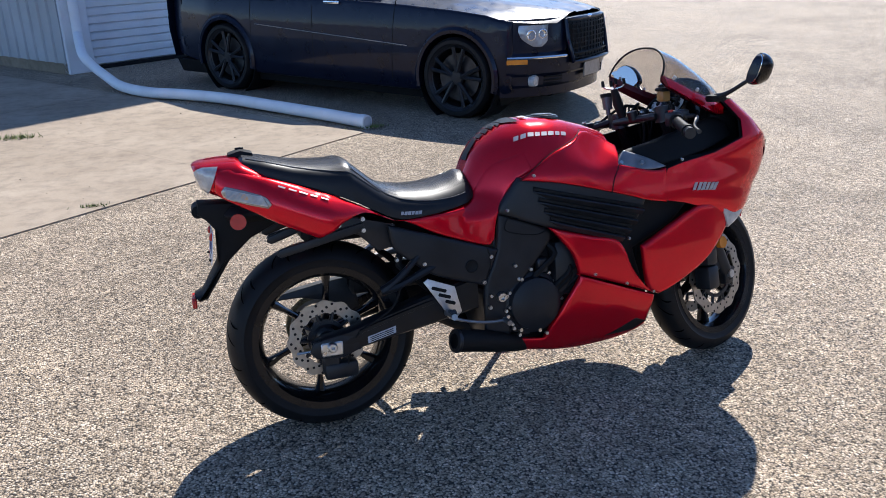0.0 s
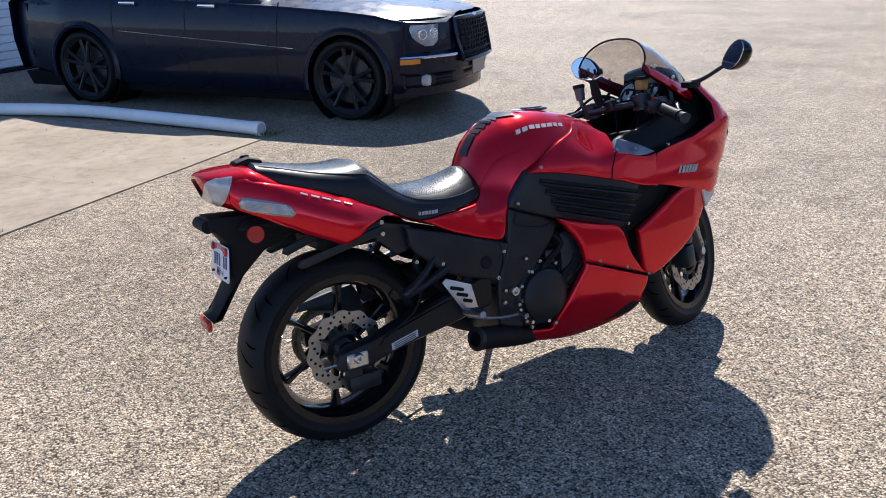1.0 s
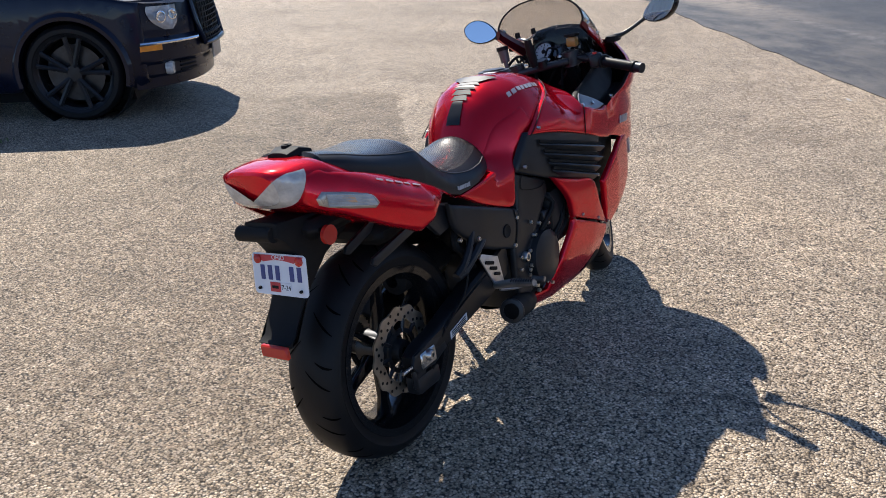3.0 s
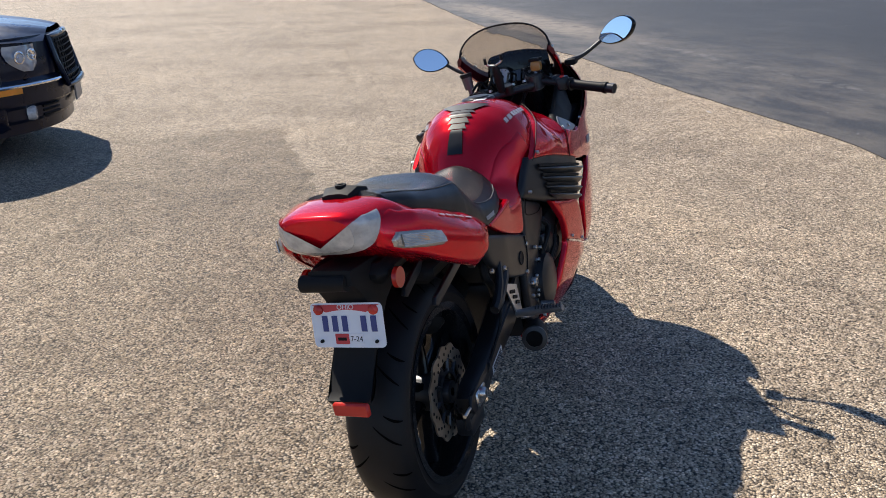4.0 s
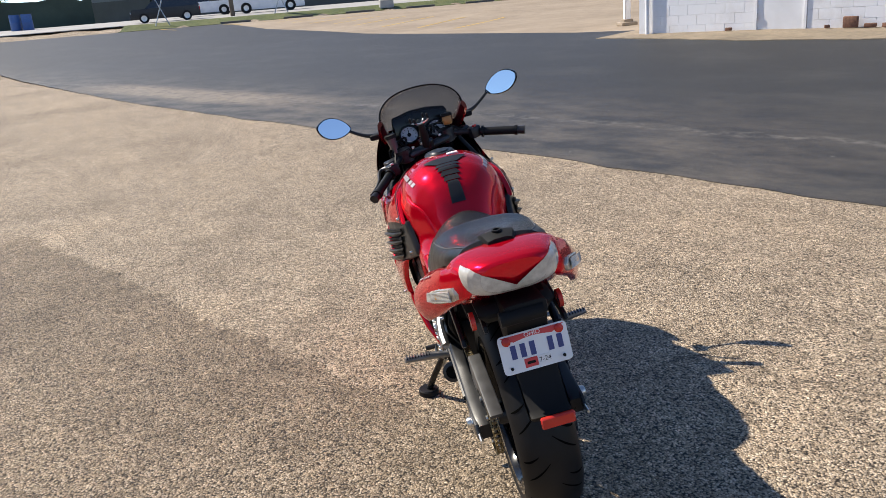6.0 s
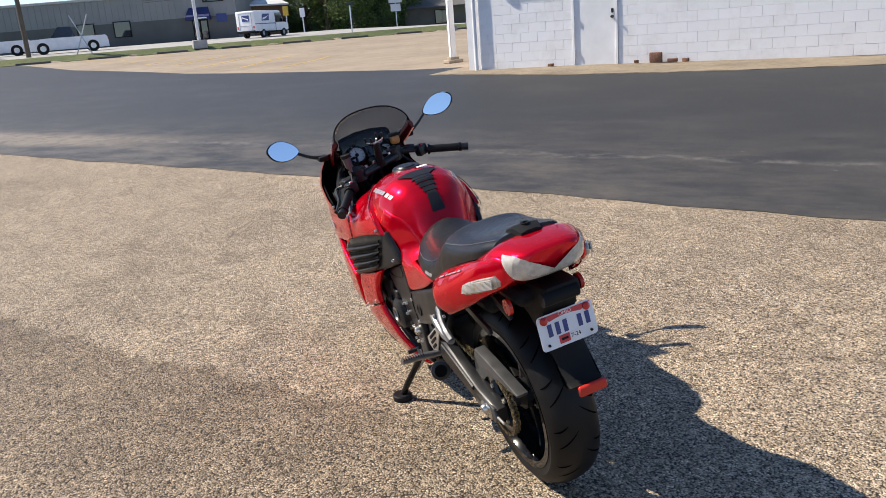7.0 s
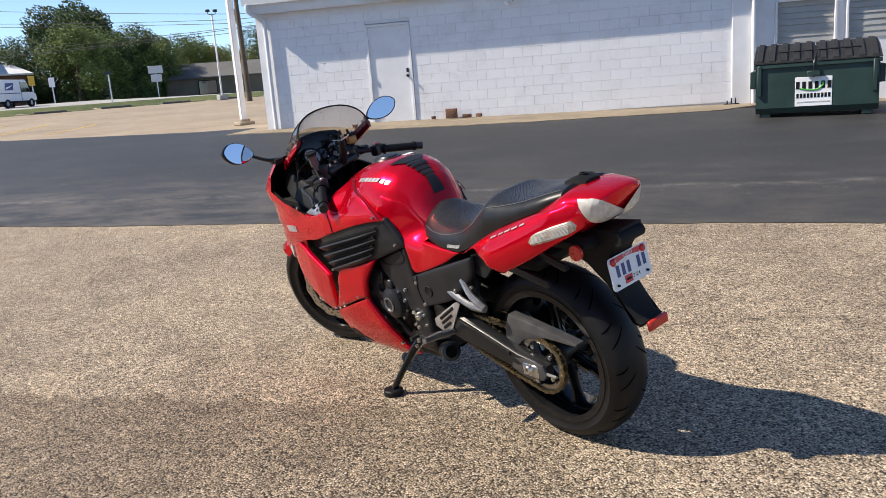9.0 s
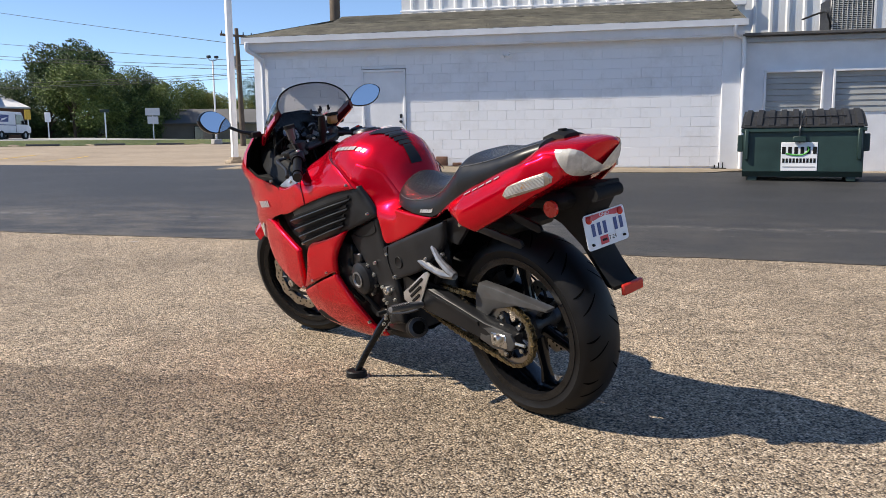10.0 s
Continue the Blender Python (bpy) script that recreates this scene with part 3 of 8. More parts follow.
# a small sunken concrete patch by the lane, with a crack running from it
bm = bmesh.new()
ring = []
for k in range(22):
    a = 2 * math.pi * k / 22
    r = 1 + 0.18 * noise.noise((math.cos(a) * 1.7, math.sin(a) * 1.7, 3.0))
    ring.append((6.0 + 0.32 * r * math.cos(a) * 0.8 - 0.08 * math.sin(a), -0.66 + 0.11 * r * math.sin(a)))
prism(bm, ring, -0.01, 0.014, "XY")
solid("pavement_patch", bm, STREET, "small grey concrete patch in the chip seal", "patch", smooth=False)
bm = bmesh.new()
crack = [(5.74, -0.72), (5.55, -0.76), (5.42, -0.86), (5.3, -1.0), (5.1, -1.08), (4.9, -1.3)]
rows = []
for k, (x, y) in enumerate(crack):
    w = 0.012 * (1 - k / 7)
    rows.append([Vector((x - w, y - w, 0.003)), Vector((x + w, y + w, 0.003))])
ring_loft(bm, rows, closed=False)
solid("ground_crack", bm, DARKWALL, "thin dark crack in the chip seal", "crack", smooth=False)

# white block building: origin at its left front base, x to the right along the wall, y out towards the lot
WALL_O = Vector((14.84, -6.66, 0.3))
BUILDING = Matrix.Translation(WALL_O) @ Matrix.Rotation(radians(39.9 + 180), 4, "Z") @ Matrix.Diagonal((1, -1, 1, 1))

# ---- the white block building ----
def block_building():
    b = thing("block_building", "white painted concrete block building with a shingle roof", "building", BUILDING, kind="structure")
    bm = bmesh.new()
    box(bm, (0.96, -0.2, 1.3), (2.52, 0.36, 3.0)), box(bm, (6.51, -0.2, 1.3), (6.58, 0.36, 3.0)), box(bm, (2.72, -0.2, 2.5), (1.0, 0.36, 0.6))
    box(bm, (-0.15, -4, 1.3), (0.3, 7.5, 3.0))
    part("wall", bm, WHITE, b, smooth=False)
    bm = bmesh.new()
    box(bm, (9.98, -0.05, 1.25), (0.36, 0.22, 3.0), 0.01)
    part("pilaster", bm, WHITE, b)
    # door
    bm = bmesh.new()
    box(bm, (2.72, -0.03, 1.08), (0.9, 0.05, 2.1), 0.006)
    door = part("door", bm, WHITE, b, "plain white steel door, shut")
    bm = bmesh.new()
    for x, w in ((2.25, 0.05), (3.19, 0.05)):
        box(bm, (x, 0.0, 1.08), (w, 0.06, 2.14), 0.004)
    box(bm, (2.72, 0.0, 2.155), (0.99, 0.06, 0.05), 0.004)
    part("door_frame", bm, WHITE, b)
    bm = bmesh.new()
    lathe(bm, [(0.0001, 0.09), (0.022, 0.088), (0.03, 0.06), (0.014, 0.04), (0.032, 0.03), (0.032, 0.0), (0.0001, 0)], (3.1, 0, 1.05), "Y", 14)
    box(bm, (3.1, 0.01, 1.17), (0.05, 0.02, 0.09), 0.006)
    part("door_handle", bm, CAST, door, "dark metal knob and lock")
    for z in (0.35, 1.05, 1.8):
        bm = bmesh.new()
        cyl(bm, (2.285, 0.035, z - 0.06), (2.285, 0.035, z + 0.06), 0.012, seg=8)
        part("hinge", bm, ALLOY, door)
    # eaves: soffit, fascia and gutter
    bm = bmesh.new()
    box(bm, (4.9, 0.095, 2.63), (10.5, 0.25, 0.04))
    part("soffit", bm, WHITE, b)
    bm = bmesh.new()
    box(bm, (4.9, 0.23, 2.76), (10.56, 0.03, 0.24), 0.004)
    box(bm, (-0.37, -0.5, 2.76), (0.03, 1.5, 0.24), 0.004)
    part("fascia", bm, WHITE, b)
    bm = bmesh.new()
    prism(bm, [(0.245, 2.8), (0.245, 2.93), (0.26, 2.93), (0.26, 2.82), (0.33, 2.82), (0.345, 2.93), (0.36, 2.93), (0.35, 2.8)], -0.42, 10.64, "YZ")
    part("gutter", bm, WHITE, b, "white rain gutter")
    bm = bmesh.new()
    tube(bm, bent([(-0.3, 0.33, 2.82), (-0.3, 0.3, 2.66), (-0.1, 0.1, 2.5), (-0.06, 0.07, 2.35), (-0.06, 0.07, 1.2), (-0.06, 0.07, 0.0)], 5), 0.045, 10)
    part("downspout", bm, WHITE, b, "white downspout at the corner")
    bm = bmesh.new()
    tube(bm, bent([(10.0, 0.32, 2.82), (10.0, 0.25, 2.66), (10.12, 0.12, 2.6), (10.2, 0.1, 2.45), (10.2, 0.1, 1.2), (10.2, 0.1, -0.1)], 5), 0.045, 10)
    part("downspout", bm, WHITE, b, "white downspout at the corner")
    # roof deck under the shingles, sloping up from the gutter
    slope = Matrix.Translation((0, 0.33, 2.93)) @ Matrix.Rotation(radians(-17), 4, "X")
    bm = bmesh.new()
    prism(bm, [(-0.42, 0), (10.2, 0), (10.2, -2.4), (1.6, -2.4)], -0.06, 0.05, "XY", m=slope)
    roof = part("roof", bm, SHINGLE, b, "weathered brown-grey shingle roof", smooth=False)
    rng = random.Random(4)
    # hip side running back
    bm = bmesh.new()
    prism(bm, [(-0.42, 0.36), (1.6, -1.94), (1.6, -6), (-0.42, -6)], 0, 0.05, "XY")
    for v in bm.verts:
        v.co.z += 2.9 + (0.7 if v.co.x > 0 else 0)
    part("roof", bm, SHINGLE, b, "weathered brown-grey shingle roof", smooth=False)
    shapes = []
    for w in (0.30, 0.26, 0.33):
        bm = bmesh.new()
        box(bm, (0, 0, 0), (w - 0.006, 0.2, 0.012), m=Matrix.Rotation(radians(-2.5), 4, "X"))
        shapes.append((w, mesh_of("shingle", bm, SHINGLE, False)))
    for row in range(15):
        y = -0.07 - row * 0.145
        x = -0.4 + max(0, (-y - 0.1)) * 0.86 + rng.random() * 0.1
        while x < 10.0:
            w, me = rng.choice(shapes)
            if row < 9 and x + w < 10.2:
                ob = new("shingle", me)
                ob.parent = roof
                ob.matrix_local = slope @ pose(x + w / 2, y, 0.006 + rng.random() * 0.003, 0, 0, rng.uniform(-0.6, 0.6))
            x += w
    bm = bmesh.new()
    for row in range(9, 16):
        y = -0.07 - row * 0.145
        box(bm, (5.7, y, 0.004), (9.0, 0.2, 0.012), m=slope @ Matrix.Rotation(radians(-0.5), 4, "X"))
    part("roof_course", bm, SHINGLE, roof, smooth=False)
    # flood lamp under the eaves
    lamp = thing("flood_lamp", "small white twin flood lamp under the eaves", "lamp", BUILDING)
    bm = bmesh.new()
    box(bm, (5.43, 0.02, 2.42), (0.14, 0.05, 0.1), 0.01)
    part("mount", bm, WHITE, lamp)
    for dx in (-0.09, 0.09):
        bm = bmesh.new()
        cyl(bm, (5.43 + dx * 0.5, 0.04, 2.4), (5.43 + dx, 0.13, 2.35), 0.025, 0.05, 12)
        part("lamp_head", bm, WHITE, lamp)
    bm = bmesh.new()
    cyl(bm, (4.9, 0.012, 2.44), (6.1, 0.012, 2.44), 0.009, seg=6)
    part("conduit", bm, WHITE, lamp)
    # the lower wing to the right: flat roof, shuttered windows
    bm = bmesh.new()
    box(bm, (14.2, -0.25, 0.6), (8.1, 0.36, 1.5)), box(bm, (14.2, -0.25, 2.25), (8.1, 0.36, 0.72))
    box(bm, (10.385, -0.25, 1.62), (0.47, 0.36, 0.54)), box(bm, (11.835, -0.25, 1.62), (0.17, 0.36, 0.54)), box(bm, (15.97, -0.25, 1.62), (4.54, 0.36, 0.54))
    box(bm, (14.2, -0.5, 1.62), (8.0, 0.1, 0.54))
    part("wall", bm, WHITE, b, smooth=False)
    bm = bmesh.new()
    box(bm, (14.2, -2.0, 2.635), (8.2, 4.4, 0.05), 0.004)
    part("roof", bm, DARKWALL, b, "flat dark roof of the lower wing")
    bm = bmesh.new()
    box(bm, (14.2, 0.0, 2.545), (8.2, 0.04, 0.1), 0.004)
    part("roof_edge", bm, SHED_GREY, b, "grey metal edge of the flat roof")
    bm = bmesh.new()
    for x in np.arange(10.9, 15.5, 0.42):
        box(bm, (x, 0.02, 2.666), (0.22, 0.16, 0.012), m=None)
    part("roof_bracket", bm, WHITE, b, smooth=False)
    for x0, x1 in ((10.62, 11.75), (11.92, 13.7)):
        bm = bmesh.new()
        w, c = x1 - x0, (x0 + x1) / 2
        for sx in (x0 + 0.02, x1 - 0.02):
            box(bm, (sx, -0.03, 1.5), (0.04, 0.1, 0.86), 0.004)
        box(bm, (c, -0.03, 1.91), (w, 0.1, 0.04), 0.004)
        win = part("window", bm, WHITE, b, "window closed by a grey slatted shutter")
        for i in range(7):
            bm = bmesh.new()
            box(bm, (c, -0.07, 1.84 - i * 0.115), (w - 0.08, 0.02, 0.112), 0.004, m=None)
            bmesh.ops.rotate(bm, verts=bm.verts, cent=(c, -0.07, 1.84 - i * 0.115), matrix=Matrix.Rotation(radians(8), 3, "X"))
            part("slat", bm, SHUTTER, win)
    # tall ribbed metal wall standing behind
    bm = bmesh.new()
    prof = []
    x = 2.6
    while x < 20:
        prof += [(x, 0.0), (x + 0.22, 0.0), (x + 0.25, 0.035), (x + 0.30, 0.035), (x + 0.33, 0.0)]
        x += 0.36
    prof += [(x, 0), (x, -0.2), (2.6, -0.2)]
    prism(bm, prof, 2.3, 3.6, "XY", m=Matrix.Translation((0, -2.3, 0)))
    part("upper_wall", bm, RIB_WHITE, b, "tall white ribbed metal wall", smooth=False)
    bm = bmesh.new()
    box(bm, (6.6, -2.2, 3.62), (8.0, 0.1, 0.1), 0.01)
    box(bm, (6.6, -2.18, 3.74), (8.0, 0.06, 0.05), 0.01)
    part("trim", bm, WHITE, b)
    return b


def wall_blocks(b):
    """Painted blocks in running bond, each a piece of its own."""
    rng = random.Random(9)
    me = {}
    for w in (0.4, 0.2):
        bm = bmesh.new()
        box(bm, (0, 0, 0), (w - 0.002, 0.03, 0.2008), 0.0035)
        me[w] = mesh_of("block", bm, BLOCK, False)
    wall = [o for o in b.children if o.name.startswith("wall")][0]
    for row in range(12):
        z = 0.13 + row * 0.203
        x = 0.02
        first = True
        while x < 9.78:
            w = 0.2 if (first and row % 2) else 0.4
            first = False
            c = x + w / 2
            a, e = x, min(x + w, 9.8)
            if z < 2.2:
                if a < 2.22 < e:
                    e = 2.22
                elif 2.22 <= a and e <= 3.22:
                    x += w
                    continue
                elif a < 3.22 < e:
                    a = 3.22
            fit = e - a
            ob = new("block", me[w])
            ob.parent = wall
            ob.location = (a + fit / 2, -0.013 + rng.uniform(-0.001, 0.001), z)
            ob.scale = (fit / w, 1, 1)
            x += w
    return

# ---- the motorcycle: x forward, y to its left, z up, from the rear tyre's contact ----
LEAN, STEER = 8.9, 20.0
bike = thing("motorcycle", "candy red sport motorcycle leaning on its side stand", "motorcycle",
             pose(0, -0.311 * math.sin(radians(LEAN)), 0.0, 0, 0, -0.8) @ Matrix.Rotation(radians(-LEAN), 4, "X"))
WB = 1.497
STEER_M = (Matrix.Translation((WB - 0.033, 0, 0.3)) @ Matrix.Rotation(radians(-23.5), 4, "Y") @ Matrix.Rotation(radians(STEER), 4, "Z")
           @ Matrix.Rotation(radians(23.5), 4, "Y") @ Matrix.Translation((-WB + 0.033, 0, -0.3)))


TANK = [(0.49, 0.745, 0.08), (0.515, 0.80, 0.096), (0.54, 0.852, 0.114), (0.57, 0.892, 0.136), (0.63, 0.936, 0.176), (0.71, 0.960, 0.203), (0.8, 0.957, 0.208), (0.87, 0.945, 0.195), (0.95, 0.922, 0.178), (1.02, 0.895, 0.155)]


def tank_w(x, z):
    """Half width of the fuel tank's skin at a height."""
    xs = [t[0] for t in TANK]
    top, hw = lerp(x, xs, [t[1] for t in TANK]), lerp(x, xs, [t[2] for t in TANK])
    f = max(0.0, min(1.0, (z - 0.66) / (top - 0.66)))
    return hw * (1 - f ** 2.7) ** (1 / 2.7)


def blend_w(w, x, z, low, high, lift=0.004):
    """A panel's half width that folds in to lie on the tank above a height."""
    f = max(0.0, min(1.0, (z - low) / (high - low)))
    f = f * f * (3 - 2 * f)
    return w + (tank_w(x, min(z, 0.955)) + lift - w) * f


def cowl_w(x, z):
    """The side cowl, with a hollow beside the tank for the rider's knee."""
    hollow = 0.03 * math.exp(-((x - 0.935) / 0.055) ** 2 - ((z - 0.825) / 0.045) ** 2)
    return blend_w(body_w(x, z), x, z, 0.79, 0.89, 0.012) - hollow


def wing_w(x, z):
    w = lerp(x, [0.2, 0.5, 0.7], [0.168, 0.172, 0.19]) + 0.02 * max(0, 0.66 - z)
    return blend_w(w, x, z, 0.66, 0.74) if x > 0.47 else w


def body_w(x, z):
    """Half width of the fairing."""
    a = lerp(x, [0.2, 0.55, 0.65, 0.8, 1.0, 1.2, 1.35, 1.5, 1.6], [0.17, 0.185, 0.21, 0.242, 0.262, 0.258, 0.238, 0.19, 0.14])
    return a * lerp(z, [0.14, 0.2, 0.3, 0.4, 0.5, 0.7, 0.78, 0.85, 0.9, 0.94], [0.54, 0.73, 0.89, 0.97, 1, 1, 0.98, 0.88, 0.7, 0.5])


def frame_w(x, z):
    return lerp(x, [0.2, 0.35, 0.6, 0.8], [0.165, 0.178, 0.182, 0.2])


def tail_w(x, z):
    a = lerp(x, [-0.34, -0.3, -0.27, -0.2, -0.13, -0.05, 0.03, 0.1, 0.25], [0.1, 0.118, 0.14, 0.18, 0.205, 0.228, 0.243, 0.225, 0.175])
    mid = lerp(x, [-0.34, -0.2, 0, 0.24], [0.87, 0.83, 0.75, 0.69])
    dz = z - mid + 0.015
    return a - (lerp(x, [-0.2, 0], [5.5, 13]) if dz > 0 else 2.5) * dz * dz


def both(name, outline, wide, mat, label="", **kw):
    for side in (-1, 1):
        bm = bmesh.new()
        shell(bm, outline, wide, side, **kw)
        part(name, bm, mat, bike, label)


def wheel(name, centre, radius, section, rim_r, rim_w, m, spokes, disc_sides, disc_r):
    """A cast wheel with tyre, rim, spokes, hub and drilled brake discs."""
    c = Vector(centre)
    hw = section / 2
    bm = bmesh.new()
    prof = [(rim_r - 0.004, -rim_w / 2 - 0.004), (rim_r + 0.022, -hw + 0.006)]
    drop = radius - rim_r - 0.022
    for k in range(13):
        a = -math.pi / 2 + math.pi * k / 12
        prof.append((rim_r + 0.022 + drop * max(0.12, math.cos(a)) ** 0.78 if abs(a) < 1.5 else rim_r + 0.022 + drop * 0.22, hw * math.sin(a)))
    prof += [(rim_r + 0.022, hw - 0.006), (rim_r - 0.004, rim_w / 2 + 0.004)]
    rim_bm = bmesh.new()
    lathe(rim_bm, [(rim_r + 0.012, -rim_w / 2 - 0.006), (rim_r + 0.012, -rim_w / 2 + 0.004), (rim_r - 0.006, -rim_w / 2 + 0.02), (rim_r - 0.012, 0),
                   (rim_r - 0.006, rim_w / 2 - 0.02), (rim_r + 0.012, rim_w / 2 - 0.004), (rim_r + 0.012, rim_w / 2 + 0.006), (rim_r - 0.01, rim_w / 2 + 0.004),
                   (rim_r - 0.026, rim_w / 2 - 0.025), (rim_r - 0.03, 0), (rim_r - 0.026, -rim_w / 2 + 0.025), (rim_r - 0.01, -rim_w / 2 - 0.004)], c, "Y", 72)
    bmesh.ops.transform(rim_bm, matrix=m, verts=rim_bm.verts)
    w = part(name, rim_bm, GLOSS, bike, "gloss black cast wheel with thin spokes")
    lathe(bm, prof, c, "Y", 96)
    bmesh.ops.transform(bm, matrix=m, verts=bm.verts)
    part("tyre", bm, RUBBER, w, "black treaded tyre")
    for i in range(spokes):
        bm = bmesh.new()
        a = 2 * math.pi * i / spokes + 0.3
        rings = []
        for r, wide, deep in ((0.035, 0.017, 0.03), (0.08, 0.011, 0.024), (0.15, 0.009, 0.018), (rim_r - 0.02, 0.016, 0.026)):
            bend = 0.1 * (r / rim_r)
            p = c + Vector((r * math.cos(a + bend), 0, r * math.sin(a + bend)))
            t = Vector((-math.sin(a), 0, math.cos(a)))
            rings.append([p + t * wide * u + Vector((0, deep * v, 0)) for u, v in ((-1, -0.5), (-0.5, -1), (0.5, -1), (1, -0.5), (1, 0.5), (0.5, 1), (-0.5, 1), (-1, 0.5))])
        ring_loft(bm, rings)
        bmesh.ops.transform(bm, matrix=m, verts=bm.verts)
        part("spoke", bm, GLOSS, w)
    bm = bmesh.new()
    lathe(bm, [(0.012, -0.09), (0.03, -0.09), (0.034, -0.06), (0.052, -0.045), (0.052, 0.045), (0.034, 0.06), (0.03, 0.09), (0.012, 0.09)], c, "Y", 28)
    bmesh.ops.transform(bm, matrix=m, verts=bm.verts)
    part("hub", bm, CAST, w)
    for side in disc_sides:
        bm = bmesh.new()
        y = side * (hw * 0.45 + 0.032 if radius < 0.305 else 0.078)
        n = 120
        rings = []
        for rr, yy in ((disc_r - 0.04, -0.0025), (1, -0.0025), (1, 0.0025), (disc_r - 0.04, 0.0025)):
            ring = []
            for i in range(n):
                a = 2 * math.pi * i / n
                r = disc_r + 0.004 * math.cos(a * 12) if rr == 1 else rr + 0.002 * math.cos(a * 12)
                ring.append(c + Vector((r * math.cos(a), y + yy, r * math.sin(a))))
            rings.append(ring)
        ring_loft(bm, rings + [rings[0]], True, False)
        bmesh.ops.transform(bm, matrix=m, verts=bm.verts)
        d = part("brake_disc", bm, DISC, w, "drilled wavy steel brake disc")
        bm = bmesh.new()
        for i in range(42):
            a = 2 * math.pi * i / 42
            r = disc_r - (0.009, 0.020, 0.031)[i % 3]
            p = c + Vector((r * math.cos(a), y, r * math.sin(a)))
            cyl(bm, p - Vector((0, 0.0032, 0)), p + Vector((0, 0.0032, 0)), 0.0046, seg=9)
        bmesh.ops.transform(bm, matrix=m, verts=bm.verts)
        tagged(part("disc_hole", bm, MATTE, d), kind="stuff")
        bm = bmesh.new()
        lathe(bm, [(disc_r - 0.075, y - 0.003), (disc_r - 0.062, y - 0.003), (disc_r - 0.062, y + 0.003), (disc_r - 0.075, y + 0.003)], c, "Y", 40)
        bmesh.ops.transform(bm, matrix=m, verts=bm.verts)
        part("disc_carrier", bm, CAST, d)
        for i in range(10):
            bm = bmesh.new()
            a = 2 * math.pi * i / 10
            v = Vector((math.cos(a), 0, math.sin(a)))
            cyl(bm, c + v * (disc_r - 0.07) + Vector((0, y, 0)), c + v * (disc_r - 0.036) + Vector((0, y, 0)), 0.006, seg=6)
            bmesh.ops.transform(bm, matrix=m, verts=bm.verts)
            part("disc_button", bm, CAST, d)
    return w


rear_wheel = wheel("rear_wheel", (0, 0, 0.311), 0.311, 0.17, 0.227, 0.15, Matrix(), 6, (-1,), 0.125)
front_wheel = wheel("front_wheel", (WB, 0, 0.300), 0.300, 0.12, 0.218, 0.1, STEER_M, 6, (-1, 1), 0.155)

# red lacquered panels
both("side_cowl", [(0.65, 0.772), (0.764, 0.846), (0.859, 0.876), (0.912, 0.903), (0.98, 0.885), (1.02, 0.85), (0.985, 0.795), (1.108, 0.764), (1.16, 0.768),
                   (1.16, 0.652), (1.082, 0.668), (0.986, 0.698), (0.79, 0.75)], cowl_w, RED, edge=0.008)
both("tank_wing", [(0.237, 0.684), (0.275, 0.676), (0.375, 0.624), (0.527, 0.570), (0.56, 0.585), (0.576, 0.663), (0.622, 0.742), (0.65, 0.772), (0.7, 0.8),
                   (0.68, 0.86), (0.58, 0.82), (0.53, 0.75), (0.505, 0.712), (0.433, 0.694), (0.311, 0.684)], wing_w, RED, edge=0.009)
both("mid_panel", [(0.733, 0.611), (0.876, 0.571), (0.971, 0.545), (1.023, 0.445), (1.08, 0.37), (1.13, 0.334), (0.85, 0.438), (0.835, 0.432), (0.811, 0.51), (0.767, 0.571)], body_w, RED, lift=0.004)
BELLY = [(0.835, 0.425), (0.85, 0.432), (1.125, 0.327), (1.108, 0.212), (1.033, 0.174), (0.907, 0.152), (0.784, 0.154)]
for side, heel in ((-1, [(0.6, 0.188), (0.55, 0.205), (0.552, 0.236)]), (1, [(0.7, 0.172), (0.69, 0.2)])):
    bm = bmesh.new()
    shell(bm, BELLY + heel + [(0.728, 0.216), (0.765, 0.295)], body_w, side)
    part("belly_panel", bm, RED, bike)
both("nose_arm", [(1.057, 0.514), (1.287, 0.624), (1.42, 0.6), (1.448, 0.59), (1.425, 0.522), (1.325, 0.422), (1.19, 0.349), (1.136, 0.329), (1.085, 0.37)], body_w, RED, lift=0.006)
both("tail_panel", [(-0.288, 0.884), (-0.245, 0.892), (-0.222, 0.88), (-0.126, 0.853), (0.002, 0.807), (0.1, 0.762), (0.237, 0.684), (0.137, 0.726), (0.066, 0.71), (0.035, 0.69),
                    (-0.011, 0.668), (-0.109, 0.715), (-0.202, 0.768), (-0.27, 0.805), (-0.29, 0.83)], tail_w, RED)

# black panels
both("louvre_panel", [(0.585, 0.694), (0.622, 0.748), (0.645, 0.78), (0.79, 0.758), (0.986, 0.708), (1.085, 0.676), (1.048, 0.607), (0.971, 0.538), (0.784, 0.592), (0.579, 0.667)],
     body_w, SATIN, lift=-0.009)
both("intake_recess", [(1.05, 0.68), (1.285, 0.64), (1.2, 0.57), (1.05, 0.5), (1.1, 0.35), (1.0, 0.43), (0.94, 0.56)], body_w, MATTE, lift=-0.045)
both("frame_cover", [(0.212, 0.672), (0.546, 0.560), (0.565, 0.542), (0.522, 0.434), (0.365, 0.486), (0.293, 0.534), (0.226, 0.596)], frame_w, GREY_FRAME)
both("frame_spar", [(0.579, 0.667), (0.742, 0.604), (0.761, 0.567), (0.722, 0.513), (0.627, 0.389), (0.603, 0.252), (0.512, 0.268), (0.522, 0.434), (0.565, 0.542)], frame_w, GREY_FRAME, lift=-0.006)

